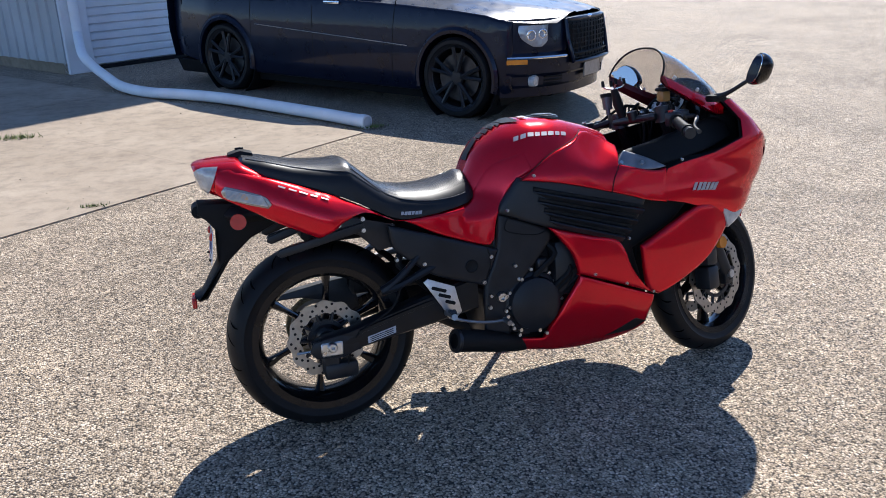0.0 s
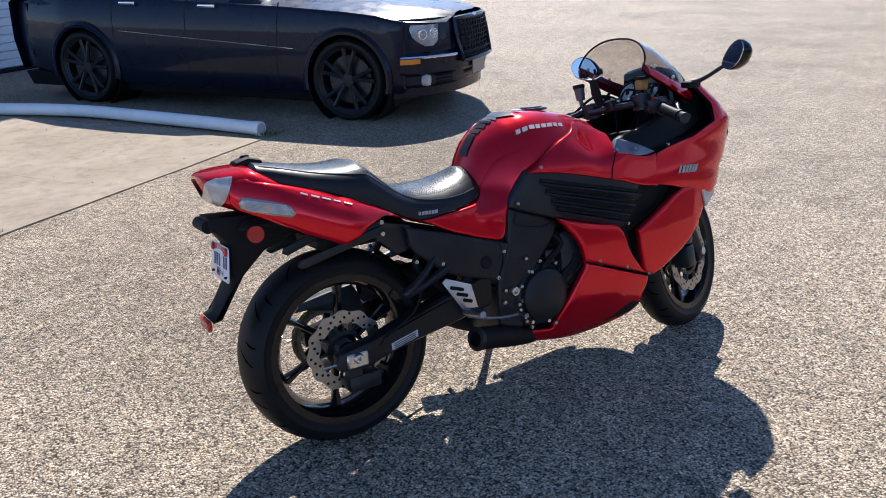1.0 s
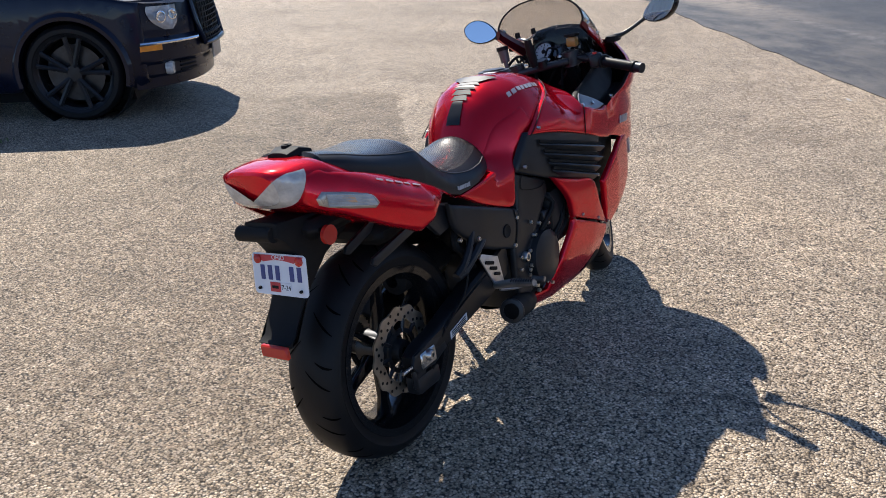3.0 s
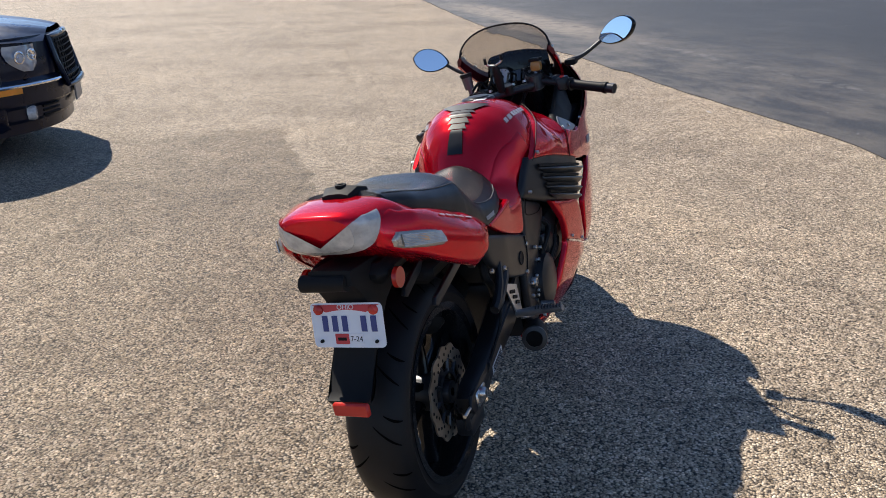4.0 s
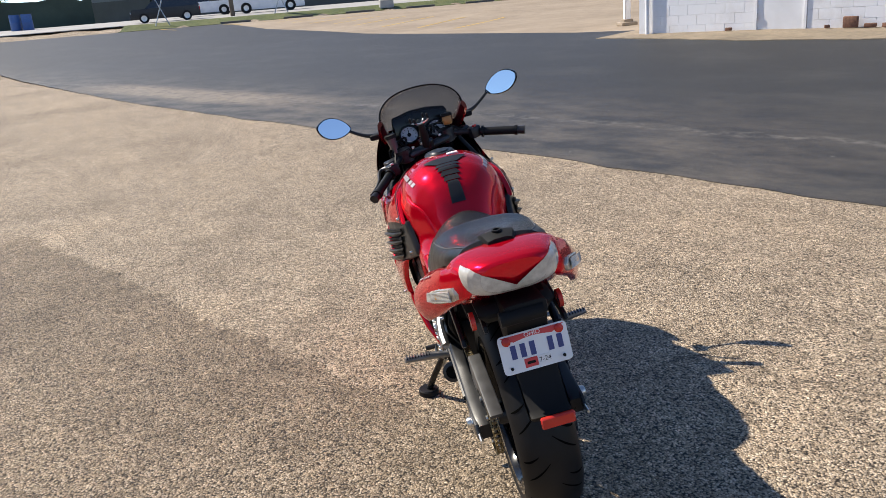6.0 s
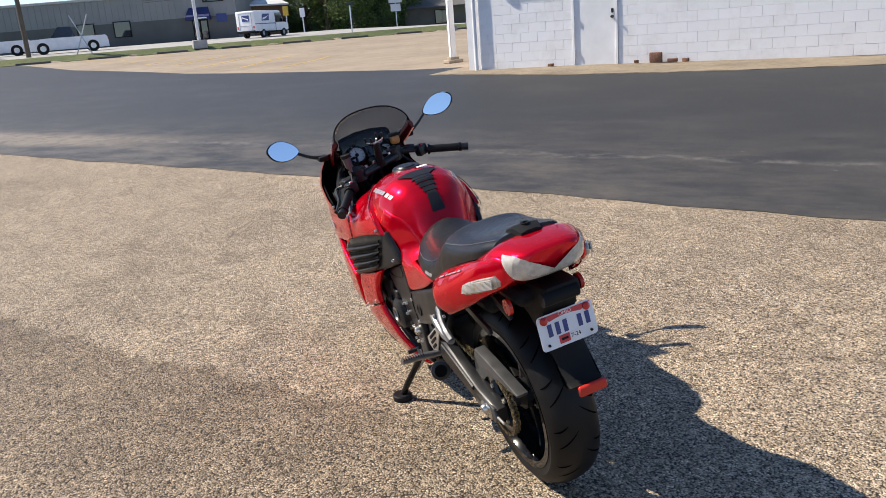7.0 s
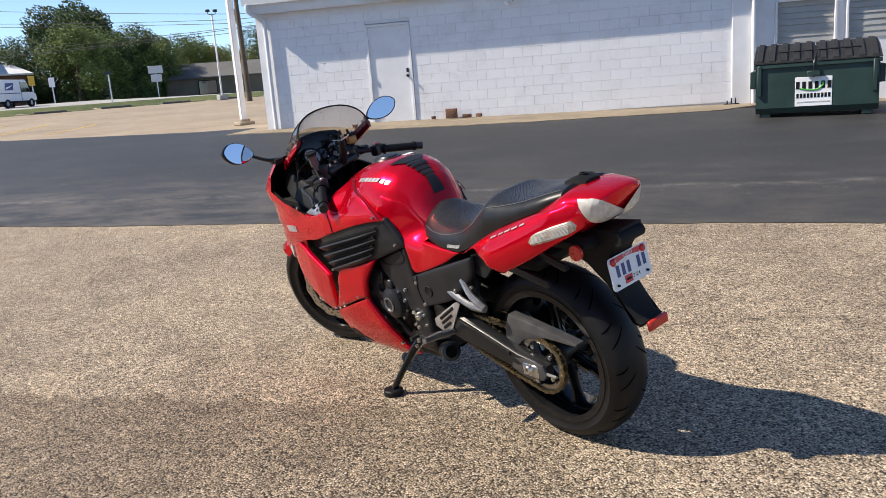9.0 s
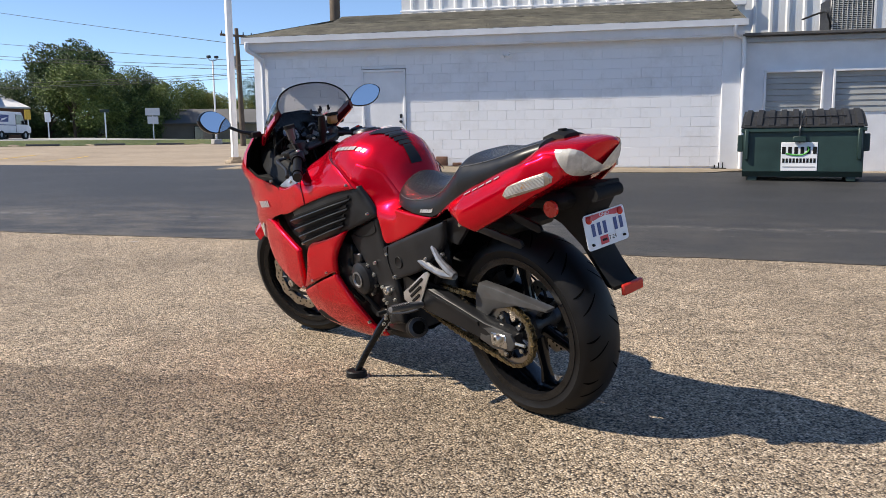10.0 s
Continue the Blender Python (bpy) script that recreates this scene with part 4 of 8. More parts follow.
# panel joints, the frame's hole and its seam
for s in (-1, 1):
    def joint(pts, wide, name="panel_joint", r=0.0016, lift=0.002):
        bm = bmesh.new()
        tube(bm, [(p.x, s * (wide(p.x, p.z) + lift), p.z) for p in bent([(x, 0, z) for x, z in pts], 6)], r, 6)
        part(name, bm, MATTE, bike)
    joint([(0.645, 0.77), (0.7, 0.81), (0.764, 0.85), (0.859, 0.884), (0.905, 0.91)], cowl_w, lift=0.004)
    joint([(0.985, 0.795), (0.96, 0.75), (0.95, 0.705)], cowl_w, lift=0.002)
    joint([(0.62, 0.665), (0.6, 0.61), (0.7, 0.585), (0.745, 0.6)], frame_w, "frame_joint", 0.0014, -0.004)
    joint([(0.532, 0.56), (0.54, 0.5), (0.515, 0.44)], frame_w, "frame_joint", 0.002, 0.001)
    bm = bmesh.new()
    lathe(bm, [(0.0001, s * 0.1815), (0.017, s * 0.1815), (0.02, s * 0.1835), (0.022, s * 0.1815), (0.022, s * 0.176), (0.0001, s * 0.176)], (0.475, 0, 0.508), "Y", 24)
    part("frame_hole", bm, MATTE, bike, "round black hole in the frame cover")

# fuel tank



def tank_at(x, a):
    """A point of the tank's skin: a runs from -1 (right foot) over 0 (ridge) to 1 (left foot)."""
    xs = [t[0] for t in TANK]
    top, hw = lerp(x, xs, [t[1] for t in TANK]), lerp(x, xs, [t[2] for t in TANK])
    low = 0.66
    th = a * math.pi / 2
    e = 2 / 2.7
    return Vector((x, hw * math.copysign(abs(math.sin(th)) ** e, a), low + (top - low) * max(0.0, math.cos(th)) ** e))


bm = bmesh.new()
xs = bent([(t[0], 0, 0) for t in TANK], 3)
ring_loft(bm, [[tank_at(p.x, -1 + 2 * k / 36) for k in range(37)] for p in xs], closed=True)
tank = part("fuel_tank", bm, RED, bike, "glossy candy red fuel tank")


def draped(outline_of, x0, x1, n, lift, mat, name, parent, label=""):
    """A skin strip lying on the tank, between the widths outline_of(x)."""
    bm = bmesh.new()
    rows = []
    for i in range(n + 1):
        x = x0 + (x1 - x0) * i / n
        w = outline_of(x)
        rows.append([tank_at(x, -w + 2 * w * k / 6) for k in range(7)])
    for k in range(n + 1):
        for j, p in enumerate(rows[k]):
            rows[k][j] = p + (p - Vector((p.x + 0.05, 0, 0.75))).normalized() * lift
    ring_loft(bm, rows, closed=False)
    return part(name, bm, mat, parent, label)


for x0, x1, w0, w1 in ((0.53, 0.578, 0.085, 0.04), (0.581, 0.598, 0.075, 0.045), (0.601, 0.618, 0.085, 0.05), (0.621, 0.638, 0.095, 0.055), (0.641, 0.657, 0.11, 0.06), (0.66, 0.702, 0.07, 0.19)):
    draped(lambda x: w0 + (w1 - w0) * (x - x0) / (x1 - x0), x0, x1, 8, 0.004, SATIN, "tank_pad", tank, "black rubber tank pad segment")
bm = bmesh.new()
lathe(bm, [(0.0001, 0.014), (0.035, 0.013), (0.04, 0.008), (0.052, 0.008), (0.058, 0.0), (0.0001, -0.01)], (0.825, 0, 0.952), "Z", 28)
part("filler_cap", bm, CAST, tank, "dark filler cap with a bright ring")
bm = bmesh.new()
box(bm, tuple(tank_at(0.735, -0.02) + Vector((0, -0.02, 0.004))), (0.022, 0.04, 0.002))
part("sticker", bm, WHITE, tank, "small white sticker")

# seat
SEAT = [(-0.222, 0.905, 0.89, 0.07), (-0.2, 0.924, 0.878, 0.11), (-0.136, 0.912, 0.858, 0.138), (-0.06, 0.894, 0.832, 0.15), (0.0, 0.886, 0.81, 0.157), (0.06, 0.884, 0.784, 0.163),
        (0.098, 0.887, 0.766, 0.166), (0.112, 0.884, 0.759, 0.167), (0.124, 0.873, 0.753, 0.167), (0.15, 0.85, 0.738, 0.168), (0.19, 0.814, 0.716, 0.168), (0.22, 0.794, 0.7, 0.168), (0.262, 0.781, 0.686, 0.168),
        (0.31, 0.775, 0.687, 0.168), (0.37, 0.776, 0.692, 0.165), (0.44, 0.789, 0.7, 0.15), (0.49, 0.806, 0.708, 0.13), (0.512, 0.803, 0.718, 0.115), (0.535, 0.776, 0.73, 0.09), (0.548, 0.748, 0.735, 0.06)]


def seat_at(x, a):
    xs = [t[0] for t in SEAT]
    top, low, hw = (lerp(x, xs, [t[k] for t in SEAT]) for k in (1, 2, 3))
    th = a * math.pi / 2
    e = lerp(x, [0.2, 0.3, 0.42, 0.5], [0.667, 0.78, 1.05, 1.2])
    return Vector((x, hw * math.copysign(abs(math.sin(th)) ** e, a), low + (top - low) * max(0.0, math.cos(th)) ** e))


bm = bmesh.new()
xs = [p.x for p in bent([(t[0], 0, 0) for t in SEAT], 3)]
rows = [[bm.verts.new(seat_at(x, -1 + 2 * k / 30)) for k in range(31)] for x in xs]
for a, b in zip(rows, rows[1:]):
    for k in range(30):
        f = bm.faces.new((a[k], a[k + 1], b[k + 1], b[k]))
        f.material_index = 1 if abs(k - 14.5) < 8 else 0
    bm.faces.new((a[0], b[0], b[30], a[30]))
bm.faces.new(rows[0]), bm.faces.new(rows[-1])
seat = part("seat", bm, [VINYL, WEAVE], bike, "black stepped vinyl seat with a carbon-look weave")
for s in (-1, 1):
    for x0, x1, a0, a1 in ((-0.19, 0.2, 0.5, 0.6), (0.118, 0.49, 0.46, 0.74)):
        bm = bmesh.new()
        tube(bm, [seat_at(x0 + (x1 - x0) * k / 24, s * (a0 + (a1 - a0) * math.sin(math.pi / 2 * k / 24))) + Vector((0, s * 0.0004, 0.0008)) for k in range(25)], 0.0014, 6)
        part("piping", bm, STITCH, seat, "grey seam")
bm = bmesh.new()
ring_loft(bm, [[Vector((x, y * w, z + h)) for y, h in ((-1, -0.012), (-0.9, 0.002), (-0.4, 0.006), (0.4, 0.006), (0.9, 0.002), (1, -0.012))] for x, z, w in ((-0.165, 0.922, 0.05), (-0.2, 0.932, 0.045), (-0.235, 0.922, 0.035))])
lathe(bm, [(0.008, 0.936), (0.013, 0.936), (0.013, 0.941), (0.008, 0.941)], (-0.2, 0, 0), "Z", 16)
part("seat_lock", bm, MATTE, seat)

# tail
TAIL = [(0.06, 0.155, 0.79, 0.68), (-0.05, 0.165, 0.84, 0.695), (-0.15, 0.165, 0.882, 0.735), (-0.22, 0.15, 0.918, 0.775), (-0.27, 0.128, 0.918, 0.793), (-0.3, 0.119, 0.916, 0.802), (-0.325, 0.108, 0.913, 0.81), (-0.34, 0.095, 0.909, 0.818), (-0.348, 0.078, 0.903, 0.828)]


def tail_at(x, k, lift=0.0):
    xs = [t[0] for t in TAIL][::-1]
    w, top, low = (lerp(x, xs, [t[j] for t in TAIL][::-1]) for j in (1, 2, 3))
    a = 2 * math.pi * k
    e = 2 / 3.0
    cx, sx = math.cos(a), math.sin(a)
    f = max(0.0, min(1.0, (-0.25 - x) / 0.09))
    zz = (top + low) / 2 + (top - low) / 2 * math.copysign(abs(cx) ** e, cx)
    x += f * 0.32 * (top - zz)
    return Vector((x, (w + lift) * math.copysign(abs(sx) ** e, sx), (top + low) / 2 + ((top - low) / 2 + lift) * math.copysign(abs(cx) ** e, cx)))


bm = bmesh.new()
ring_loft(bm, [[tail_at(x, k / 40) for k in range(40)] for x in [p.x for p in bent([(t[0], 0, 0) for t in TAIL], 3)]])
tail = part("tail_cowl", bm, RED, bike, "candy red tail cowl")


def tail_lens():
    bm = bmesh.new()
    NK = 320
    xs = np.linspace(-0.349, -0.27, 70)
    rows = [[tail_at(x, k / NK, 0.004) for k in range(NK)] for x in xs]
    verts = {}

    def v(i, k):
        key = (i, k % NK)
        if key not in verts:
            verts[key] = bm.verts.new(rows[i][k % NK])
        return verts[key]

    def inside(p):
        return p.z < min(0.838 + 0.62 * abs(p.y), 0.9) and p.z > 0.804 and p.x < -0.309 + 0.42 * (p.z - 0.817)
    for i in range(len(xs) - 1):
        for k in range(NK):
            if inside((rows[i][k] + rows[i + 1][(k + 1) % NK]) / 2):
                bm.faces.new((v(i, k), v(i, k + 1), v(i + 1, k + 1), v(i + 1, k)))
    back_k = [k for k in range(NK) if rows[0][k].z < 0.838 + 0.62 * abs(rows[0][k].y)]
    mid = bm.verts.new((-0.338, 0, 0.838))
    for k in back_k:
        bm.faces.new((v(0, k), v(0, k + 1), mid))
    return part("tail_light", bm, LENS, tail, "clear V-shaped tail light lens")


tail_lens()
for side in (-1, 1):
    bm = bmesh.new()
    shell(bm, [(-0.262, 0.843), (-0.21, 0.829), (-0.165, 0.813), (-0.15, 0.803), (-0.138, 0.783), (-0.15, 0.772), (-0.2, 0.785), (-0.25, 0.801), (-0.27, 0.812), (-0.275, 0.828)], tail_w, side, 0.02, 0.008, 0.012, 0.009, smooth=False)
    ts = part("turn_signal", bm, LENS_BED, tail, "clear ribbed turn signal")
    bm = bmesh.new()
    shell(bm, [(-0.238, 0.83), (-0.23, 0.808), (-0.2, 0.799), (-0.206, 0.821)], tail_w, side, 0.006, 0.003, 0.012, 0.0153, smooth=False)
    part("bulb_glow", bm, AMBER_DIM, ts, "amber bulb behind the lens")
    for k in range(8):
        bm = bmesh.new()
        f = (k + 0.5) / 8
        (xa, za), (xb, zb) = ((-0.266 + 0.002 * f, 0.838 - 0.03 * f), (-0.16 + 0.014 * f, 0.809 - 0.03 * f))
        tube(bm, [(xa + (xb - xa) * g, side * (tail_w(xa + (xb - xa) * g, za + (zb - za) * g) + 0.0142), za + (zb - za) * g) for g in (0.03, 0.35, 0.65, 0.96)], 0.0021, 5)
        part("lens_rib", bm, LENS, ts)
    bm = bmesh.new()
    cyl(bm, (-0.235, side * 0.11, 0.73), (-0.235, side * 0.121, 0.73), 0.024, seg=24)
    part("side_reflector", bm, RED_LENS, bike, "round red reflector")


# ---- motorcycle: nose, screen and cockpit ----
def nose_at(z, u, shrink=0.0):
    zs = [0.56, 0.6, 0.65, 0.7, 0.765, 0.82, 0.87, 0.92, 0.97]
    tip = lerp(z, zs, [1.565, 1.605, 1.64, 1.675, 1.702, 1.678, 1.628, 1.572, 1.52]) - shrink
    wide = lerp(z, zs, [0.215, 0.235, 0.258, 0.26, 0.252, 0.236, 0.222, 0.206, 0.186]) - shrink
    back = lerp(z, [0.56, 0.6, 0.64, 0.66, 0.76, 0.775, 0.8, 0.84, 0.9, 0.97], [1.42, 1.36, 1.24, 1.15, 1.15, 1.2, 1.36, 1.48, 1.485, 1.43])
    th = (u - 0.5) * math.pi
    e = 2 / 2.5
    return Vector((back + (tip - back) * max(0, math.cos(th)) ** e, wide * math.copysign(abs(math.sin(th)) ** e, th), z))


def skin(rows, thick=0.0):
    bm = bmesh.new()
    ring_loft(bm, rows, closed=False)
    return bm


zs = [0.56, 0.58, 0.6, 0.62, 0.64, 0.66, 0.68, 0.7, 0.72, 0.74, 0.765, 0.78, 0.8, 0.82, 0.84, 0.87, 0.9, 0.92, 0.945, 0.97]
nose = part("nose_cowl", skin([[nose_at(z, k / 40) for k in range(41)] for z in zs]), RED, bike, "candy red nose fairing")
part("nose_lining", skin([[nose_at(z, k / 40, 0.012) - Vector((0.004, 0, 0)) for k in range(41)] for z in zs]), MATTE, nose, "black inner side of the nose")
# twin headlamps and their glass
for s in (-1, 1):
    bm = bmesh.new()
    rows = [[nose_at(z, 0.5 + s * (0.05 + 0.13 * k / 8), -0.003) for k in range(9)] for z in (0.83, 0.81, 0.79, 0.77, 0.755)]
    ring_loft(bm, rows, closed=False)
    part("headlamp", bm, HEADLAMP, nose, "clear headlamp glass")

C_LINE = [(1.54, 0.958), (1.49, 1.0), (1.43, 1.045), (1.37, 1.091), (1.3, 1.138), (1.236, 1.163)]
E_LINE = [(1.52, 0.05, 0.954), (1.475, 0.11, 0.952), (1.41, 0.148, 0.972), (1.336, 0.164, 1.002), (1.267, 0.171, 1.034), (1.195, 0.174, 1.067)]


def screen_at(v, u):
    cx = lerp(v, np.linspace(0, 1, 6), [p[0] for p in C_LINE])
    cz = lerp(v, np.linspace(0, 1, 6), [p[1] for p in C_LINE])
    ex, ey, ez = (lerp(v, np.linspace(0, 1, 6), [p[k] for p in E_LINE]) for k in range(3))
    th = u * math.pi / 2
    return Vector((ex + (cx - ex) * math.cos(th), ey * math.copysign(abs(math.sin(th)) ** 0.85, u), ez + (cz - ez) * math.cos(th)))


bm = bmesh.new()
outer = [[screen_at(v, u) for u in np.linspace(-1, 1, 25)] for v in np.linspace(0, 1, 14)]
ring_loft(bm, outer, closed=False)
got = bmesh.ops.extrude_face_region(bm, geom=bm.faces[:])
bmesh.ops.translate(bm, verts=[v for v in got["geom"] if isinstance(v, bmesh.types.BMVert)], vec=(0.0025, 0, 0.003))
screen = part("windscreen", bm, SMOKE, bike, "smoked tinted windscreen")
screen.visible_shadow = True
bm = bmesh.new()
tube(bm, [screen_at(1, u) for u in np.linspace(-1, 1, 25)], 0.0035, 6)
part("screen_edge", bm, MATTE, screen)
for s in (-1, 1):
    bm = bmesh.new()
    rows = []
    for v in np.linspace(0.02, 1, 16):
        p = screen_at(v, s)
        drop = lerp(v, [0, 0.4, 1], [0.02, 0.05, 0.035])
        rows.append([p + Vector((0, 0, 0.004)), p + Vector((0.006, s * 0.014, -0.012)), p + Vector((0.012, s * 0.018, -drop)), p + Vector((0.01, s * 0.008, -drop)), p + Vector((0, -s * 0.006, -0.012))])
    ring_loft(bm, rows)
    # faces turned inwards get the red with shade painted into it
    for f in bm.faces:
        if len(f.verts) > 4:
            f.material_index = 1
    bm.verts.index_update()
    for f in bm.faces:
        if all(v.index % 5 in (0, 3, 4) for v in f.verts):
            f.material_index = 1
    part("cowl_rim", bm, [RED, SHADED_RED], nose)
    bm = bmesh.new()
    ring_loft(bm, [[r[0] + Vector((-0.002, -s * 0.005, 0.002)), r[4] + Vector((0, -s * 0.006, -0.006)), r[3] + Vector((0, -s * 0.006, -0.004))] for r in rows], closed=False)
    part("rim_lining", bm, SHADED_RED, nose, "red inner side of the cowl, its shade put into the colour")
    for v in (0.25, 0.6, 0.88):
        bm = bmesh.new()
        p = screen_at(v, s * 0.96)
        cyl(bm, p, p + Vector((0.004, s * 0.006, 0.008)), 0.006, seg=10)
        part("screen_bolt", bm, STEEL, screen)
# inner black trim beside the tank, with a bare alloy plate
both("cockpit_trim", [(0.985, 0.79), (1.108, 0.768), (1.348, 0.805), (1.49, 0.842), (1.48, 0.89), (1.42, 0.91), (1.3, 0.885), (1.14, 0.85), (1.04, 0.83)],
     lambda x, z: lerp(z, [0.76, 0.82, 0.9, 0.98], [0.235, 0.205, 0.165, 0.13]) * lerp(x, [1.0, 1.35, 1.5], [1, 0.95, 0.8]), MATTE)
both("vent_plate", [(0.972, 0.786), (1.02, 0.836), (1.1, 0.806), (1.165, 0.772), (1.1, 0.766)], lambda x, z: lerp(z, [0.77, 0.83], [0.243, 0.215]), DULL, "bare alloy plate with two bolts", lift=0.003, edge=0.005, thick=0.004, grid=0.015)
for s in (-1, 1):
    for x, z in ((0.998, 0.797), (1.075, 0.79)):
        bm = bmesh.new()
        y = lerp(z, [0.77, 0.83], [0.243, 0.215]) + 0.003
        cyl(bm, (x, s * (y - 0.002), z), (x, s * (y + 0.005), z + 0.004), 0.0065, seg=12)
        part("plate_bolt", bm, STEEL, bike)
bm = bmesh.new()
ring_loft(bm, [[Vector((x, y, z)) for y, z in ((-w, lo), (-w * 0.9, hi), (-w * 0.3, hi + 0.015), (w * 0.3, hi + 0.015), (w * 0.9, hi), (w, lo))]
               for x, w, lo, hi in ((1.366, 0.128, 0.9, 0.99), (1.375, 0.136, 0.9, 1.024), (1.395, 0.13, 0.9, 1.036), (1.42, 0.12, 0.9, 1.022), (1.45, 0.1, 0.9, 0.995), (1.5, 0.06, 0.9, 0.95))])
dash = part("instrument_hood", bm, GLOSS, bike, "black hooded instrument panel")
DASH_M = Matrix.Translation((1.338, 0, 0.957)) @ Matrix.Rotation(radians(-58), 4, "Y")
for y in (-0.062, 0.062):
    bm = bmesh.new()
    lathe(bm, [(0.0001, 0.004), (0.036, 0.004), (0.036, 0.0), (0.0001, 0)], (0, y, 0.0), "Z", 30)
    bmesh.ops.transform(bm, matrix=DASH_M, verts=bm.verts)
    dial = part("dial", bm, DIAL, dash, "pale round dial")
    bm = bmesh.new()
    lathe(bm, [(0.036, -0.004), (0.042, -0.004), (0.042, 0.01), (0.037, 0.012)], (0, y, 0.0), "Z", 30)
    bmesh.ops.transform(bm, matrix=DASH_M, verts=bm.verts)
    part("dial_rim", bm, GLOSS, dial)
    bm = bmesh.new()
    box(bm, (0.006, y, 0.006), (0.03, 0.003, 0.002))
    lathe(bm, [(0.0001, 0.009), (0.008, 0.008), (0.009, 0.004), (0.0001, 0.004)], (0, y, 0.0), "Z", 12)
    bmesh.ops.transform(bm, matrix=DASH_M, verts=bm.verts)
    part("needle", bm, MATTE, dial)
    for i in range(9):
        a = radians(-120 + 30 * i)
        bm = bmesh.new()
        box(bm, (0, 0, 0.0052), (0.007, 0.0022, 0.0012), m=Matrix.Translation((0.029 * math.cos(a), y + 0.029 * math.sin(a), 0)) @ Matrix.Rotation(a, 4, "Z"))
        bmesh.ops.transform(bm, matrix=DASH_M, verts=bm.verts)
        part("dial_mark", bm, MATTE, dial, smooth=False)
bm = bmesh.new()
box(bm, (0, 0, 0.004), (0.05, 0.035, 0.006), 0.002)
bmesh.ops.transform(bm, matrix=DASH_M, verts=bm.verts)
part("display", bm, GLASS, dash)
bm = bmesh.new()
box(bm, (1.248, -0.103, 0.995), (0.036, 0.04, 0.038), 0.009, seg=2)
pot = part("fluid_reservoir", bm, FLUID, bike, "amber brake fluid reservoir")
bm = bmesh.new()
box(bm, (1.248, -0.103, 1.019), (0.042, 0.046, 0.012), 0.004, seg=2)
part("lid", bm, MATTE, pot)
bm = bmesh.new()
prism(bm, [(1.02, 0.72), (1.5, 0.74), (1.5, 0.8), (1.1, 0.79)], -0.2, 0.4, "XZ", 0.01)
prism(bm, [(1.44, 0.74), (1.56, 0.76), (1.52, 0.93), (1.42, 0.93)], -0.13, 0.26, "XZ", 0.01)
for y in (-0.175, 0.155):
    prism(bm, [(0.98, 0.5), (1.06, 0.36), (1.16, 0.38), (1.36, 0.52), (1.4, 0.74), (1.0, 0.74)], y, 0.02, "XZ", 0.004)
part("inner_shroud", bm, MATTE, bike, "black shroud inside the fairing")

# mirrors on stalks
for s in (-1, 1):
    bm = bmesh.new()
    tube(bm, bent([(1.38, s * 0.215, 0.985), (1.39, s * 0.26, 1.0), (1.405, s * 0.318, 1.034)] if s > 0 else [(1.38, -0.215, 0.985), (1.4, -0.26, 1.0), (1.437, -0.335, 1.048)], 4), [0.012, 0.011, 0.009, 0.008, 0.0075, 0.007, 0.007, 0.007, 0.007], 10)
    stalk = part("mirror_stalk", bm, SATIN, bike)
    bm = bmesh.new()
    box(bm, (1.385, s * 0.208, 0.98), (0.06, 0.045, 0.024), 0.008, seg=2)
    part("stalk_foot", bm, MATTE, stalk, "black rubber foot")
    M = (Matrix.Translation((1.392, 0.37, 1.056) if s > 0 else (1.4, -0.388, 1.07)) @ Matrix.Rotation(radians(12 if s > 0 else -25), 4, "Z")
         @ Matrix.Rotation(radians(11 if s > 0 else 12), 4, "Y") @ Matrix.Rotation(radians(16 if s > 0 else -20), 4, "X"))
    shape = []
    for k in range(28):
        a = 2 * math.pi * k / 28
        shape.append(((0.075 if s > 0 else 0.08) * math.cos(a), 0.046 * math.sin(a) * abs(math.sin(a)) ** 0.3 * (1 + 0.16 * s * math.cos(a))))
    bm = bmesh.new()
    ring_loft(bm, [[M @ Vector((x, y * w, z * w)) for y, z in shape] for x, w in ((-0.004, 1.0), (0.004, 1.03), (0.02, 0.95), (0.036, 0.7), (0.044, 0.3))])
    mir = part("mirror", bm, GLOSS, stalk, "black oval mirror")
    bm = bmesh.new()
    ring_loft(bm, [[M @ Vector((x, y * w, z * w)) for y, z in shape] for x, w in ((-0.0075, 0.94), (-0.005, 0.945))])
    part("glass", bm, MIRROR, mir, "mirror glass")

# ---- steering: fork, yokes, bars ----


def steered(name, bm, mat, parent, label=""):
    bmesh.ops.transform(bm, matrix=STEER_M, verts=bm.verts)
    return part(name, bm, mat, parent, label)


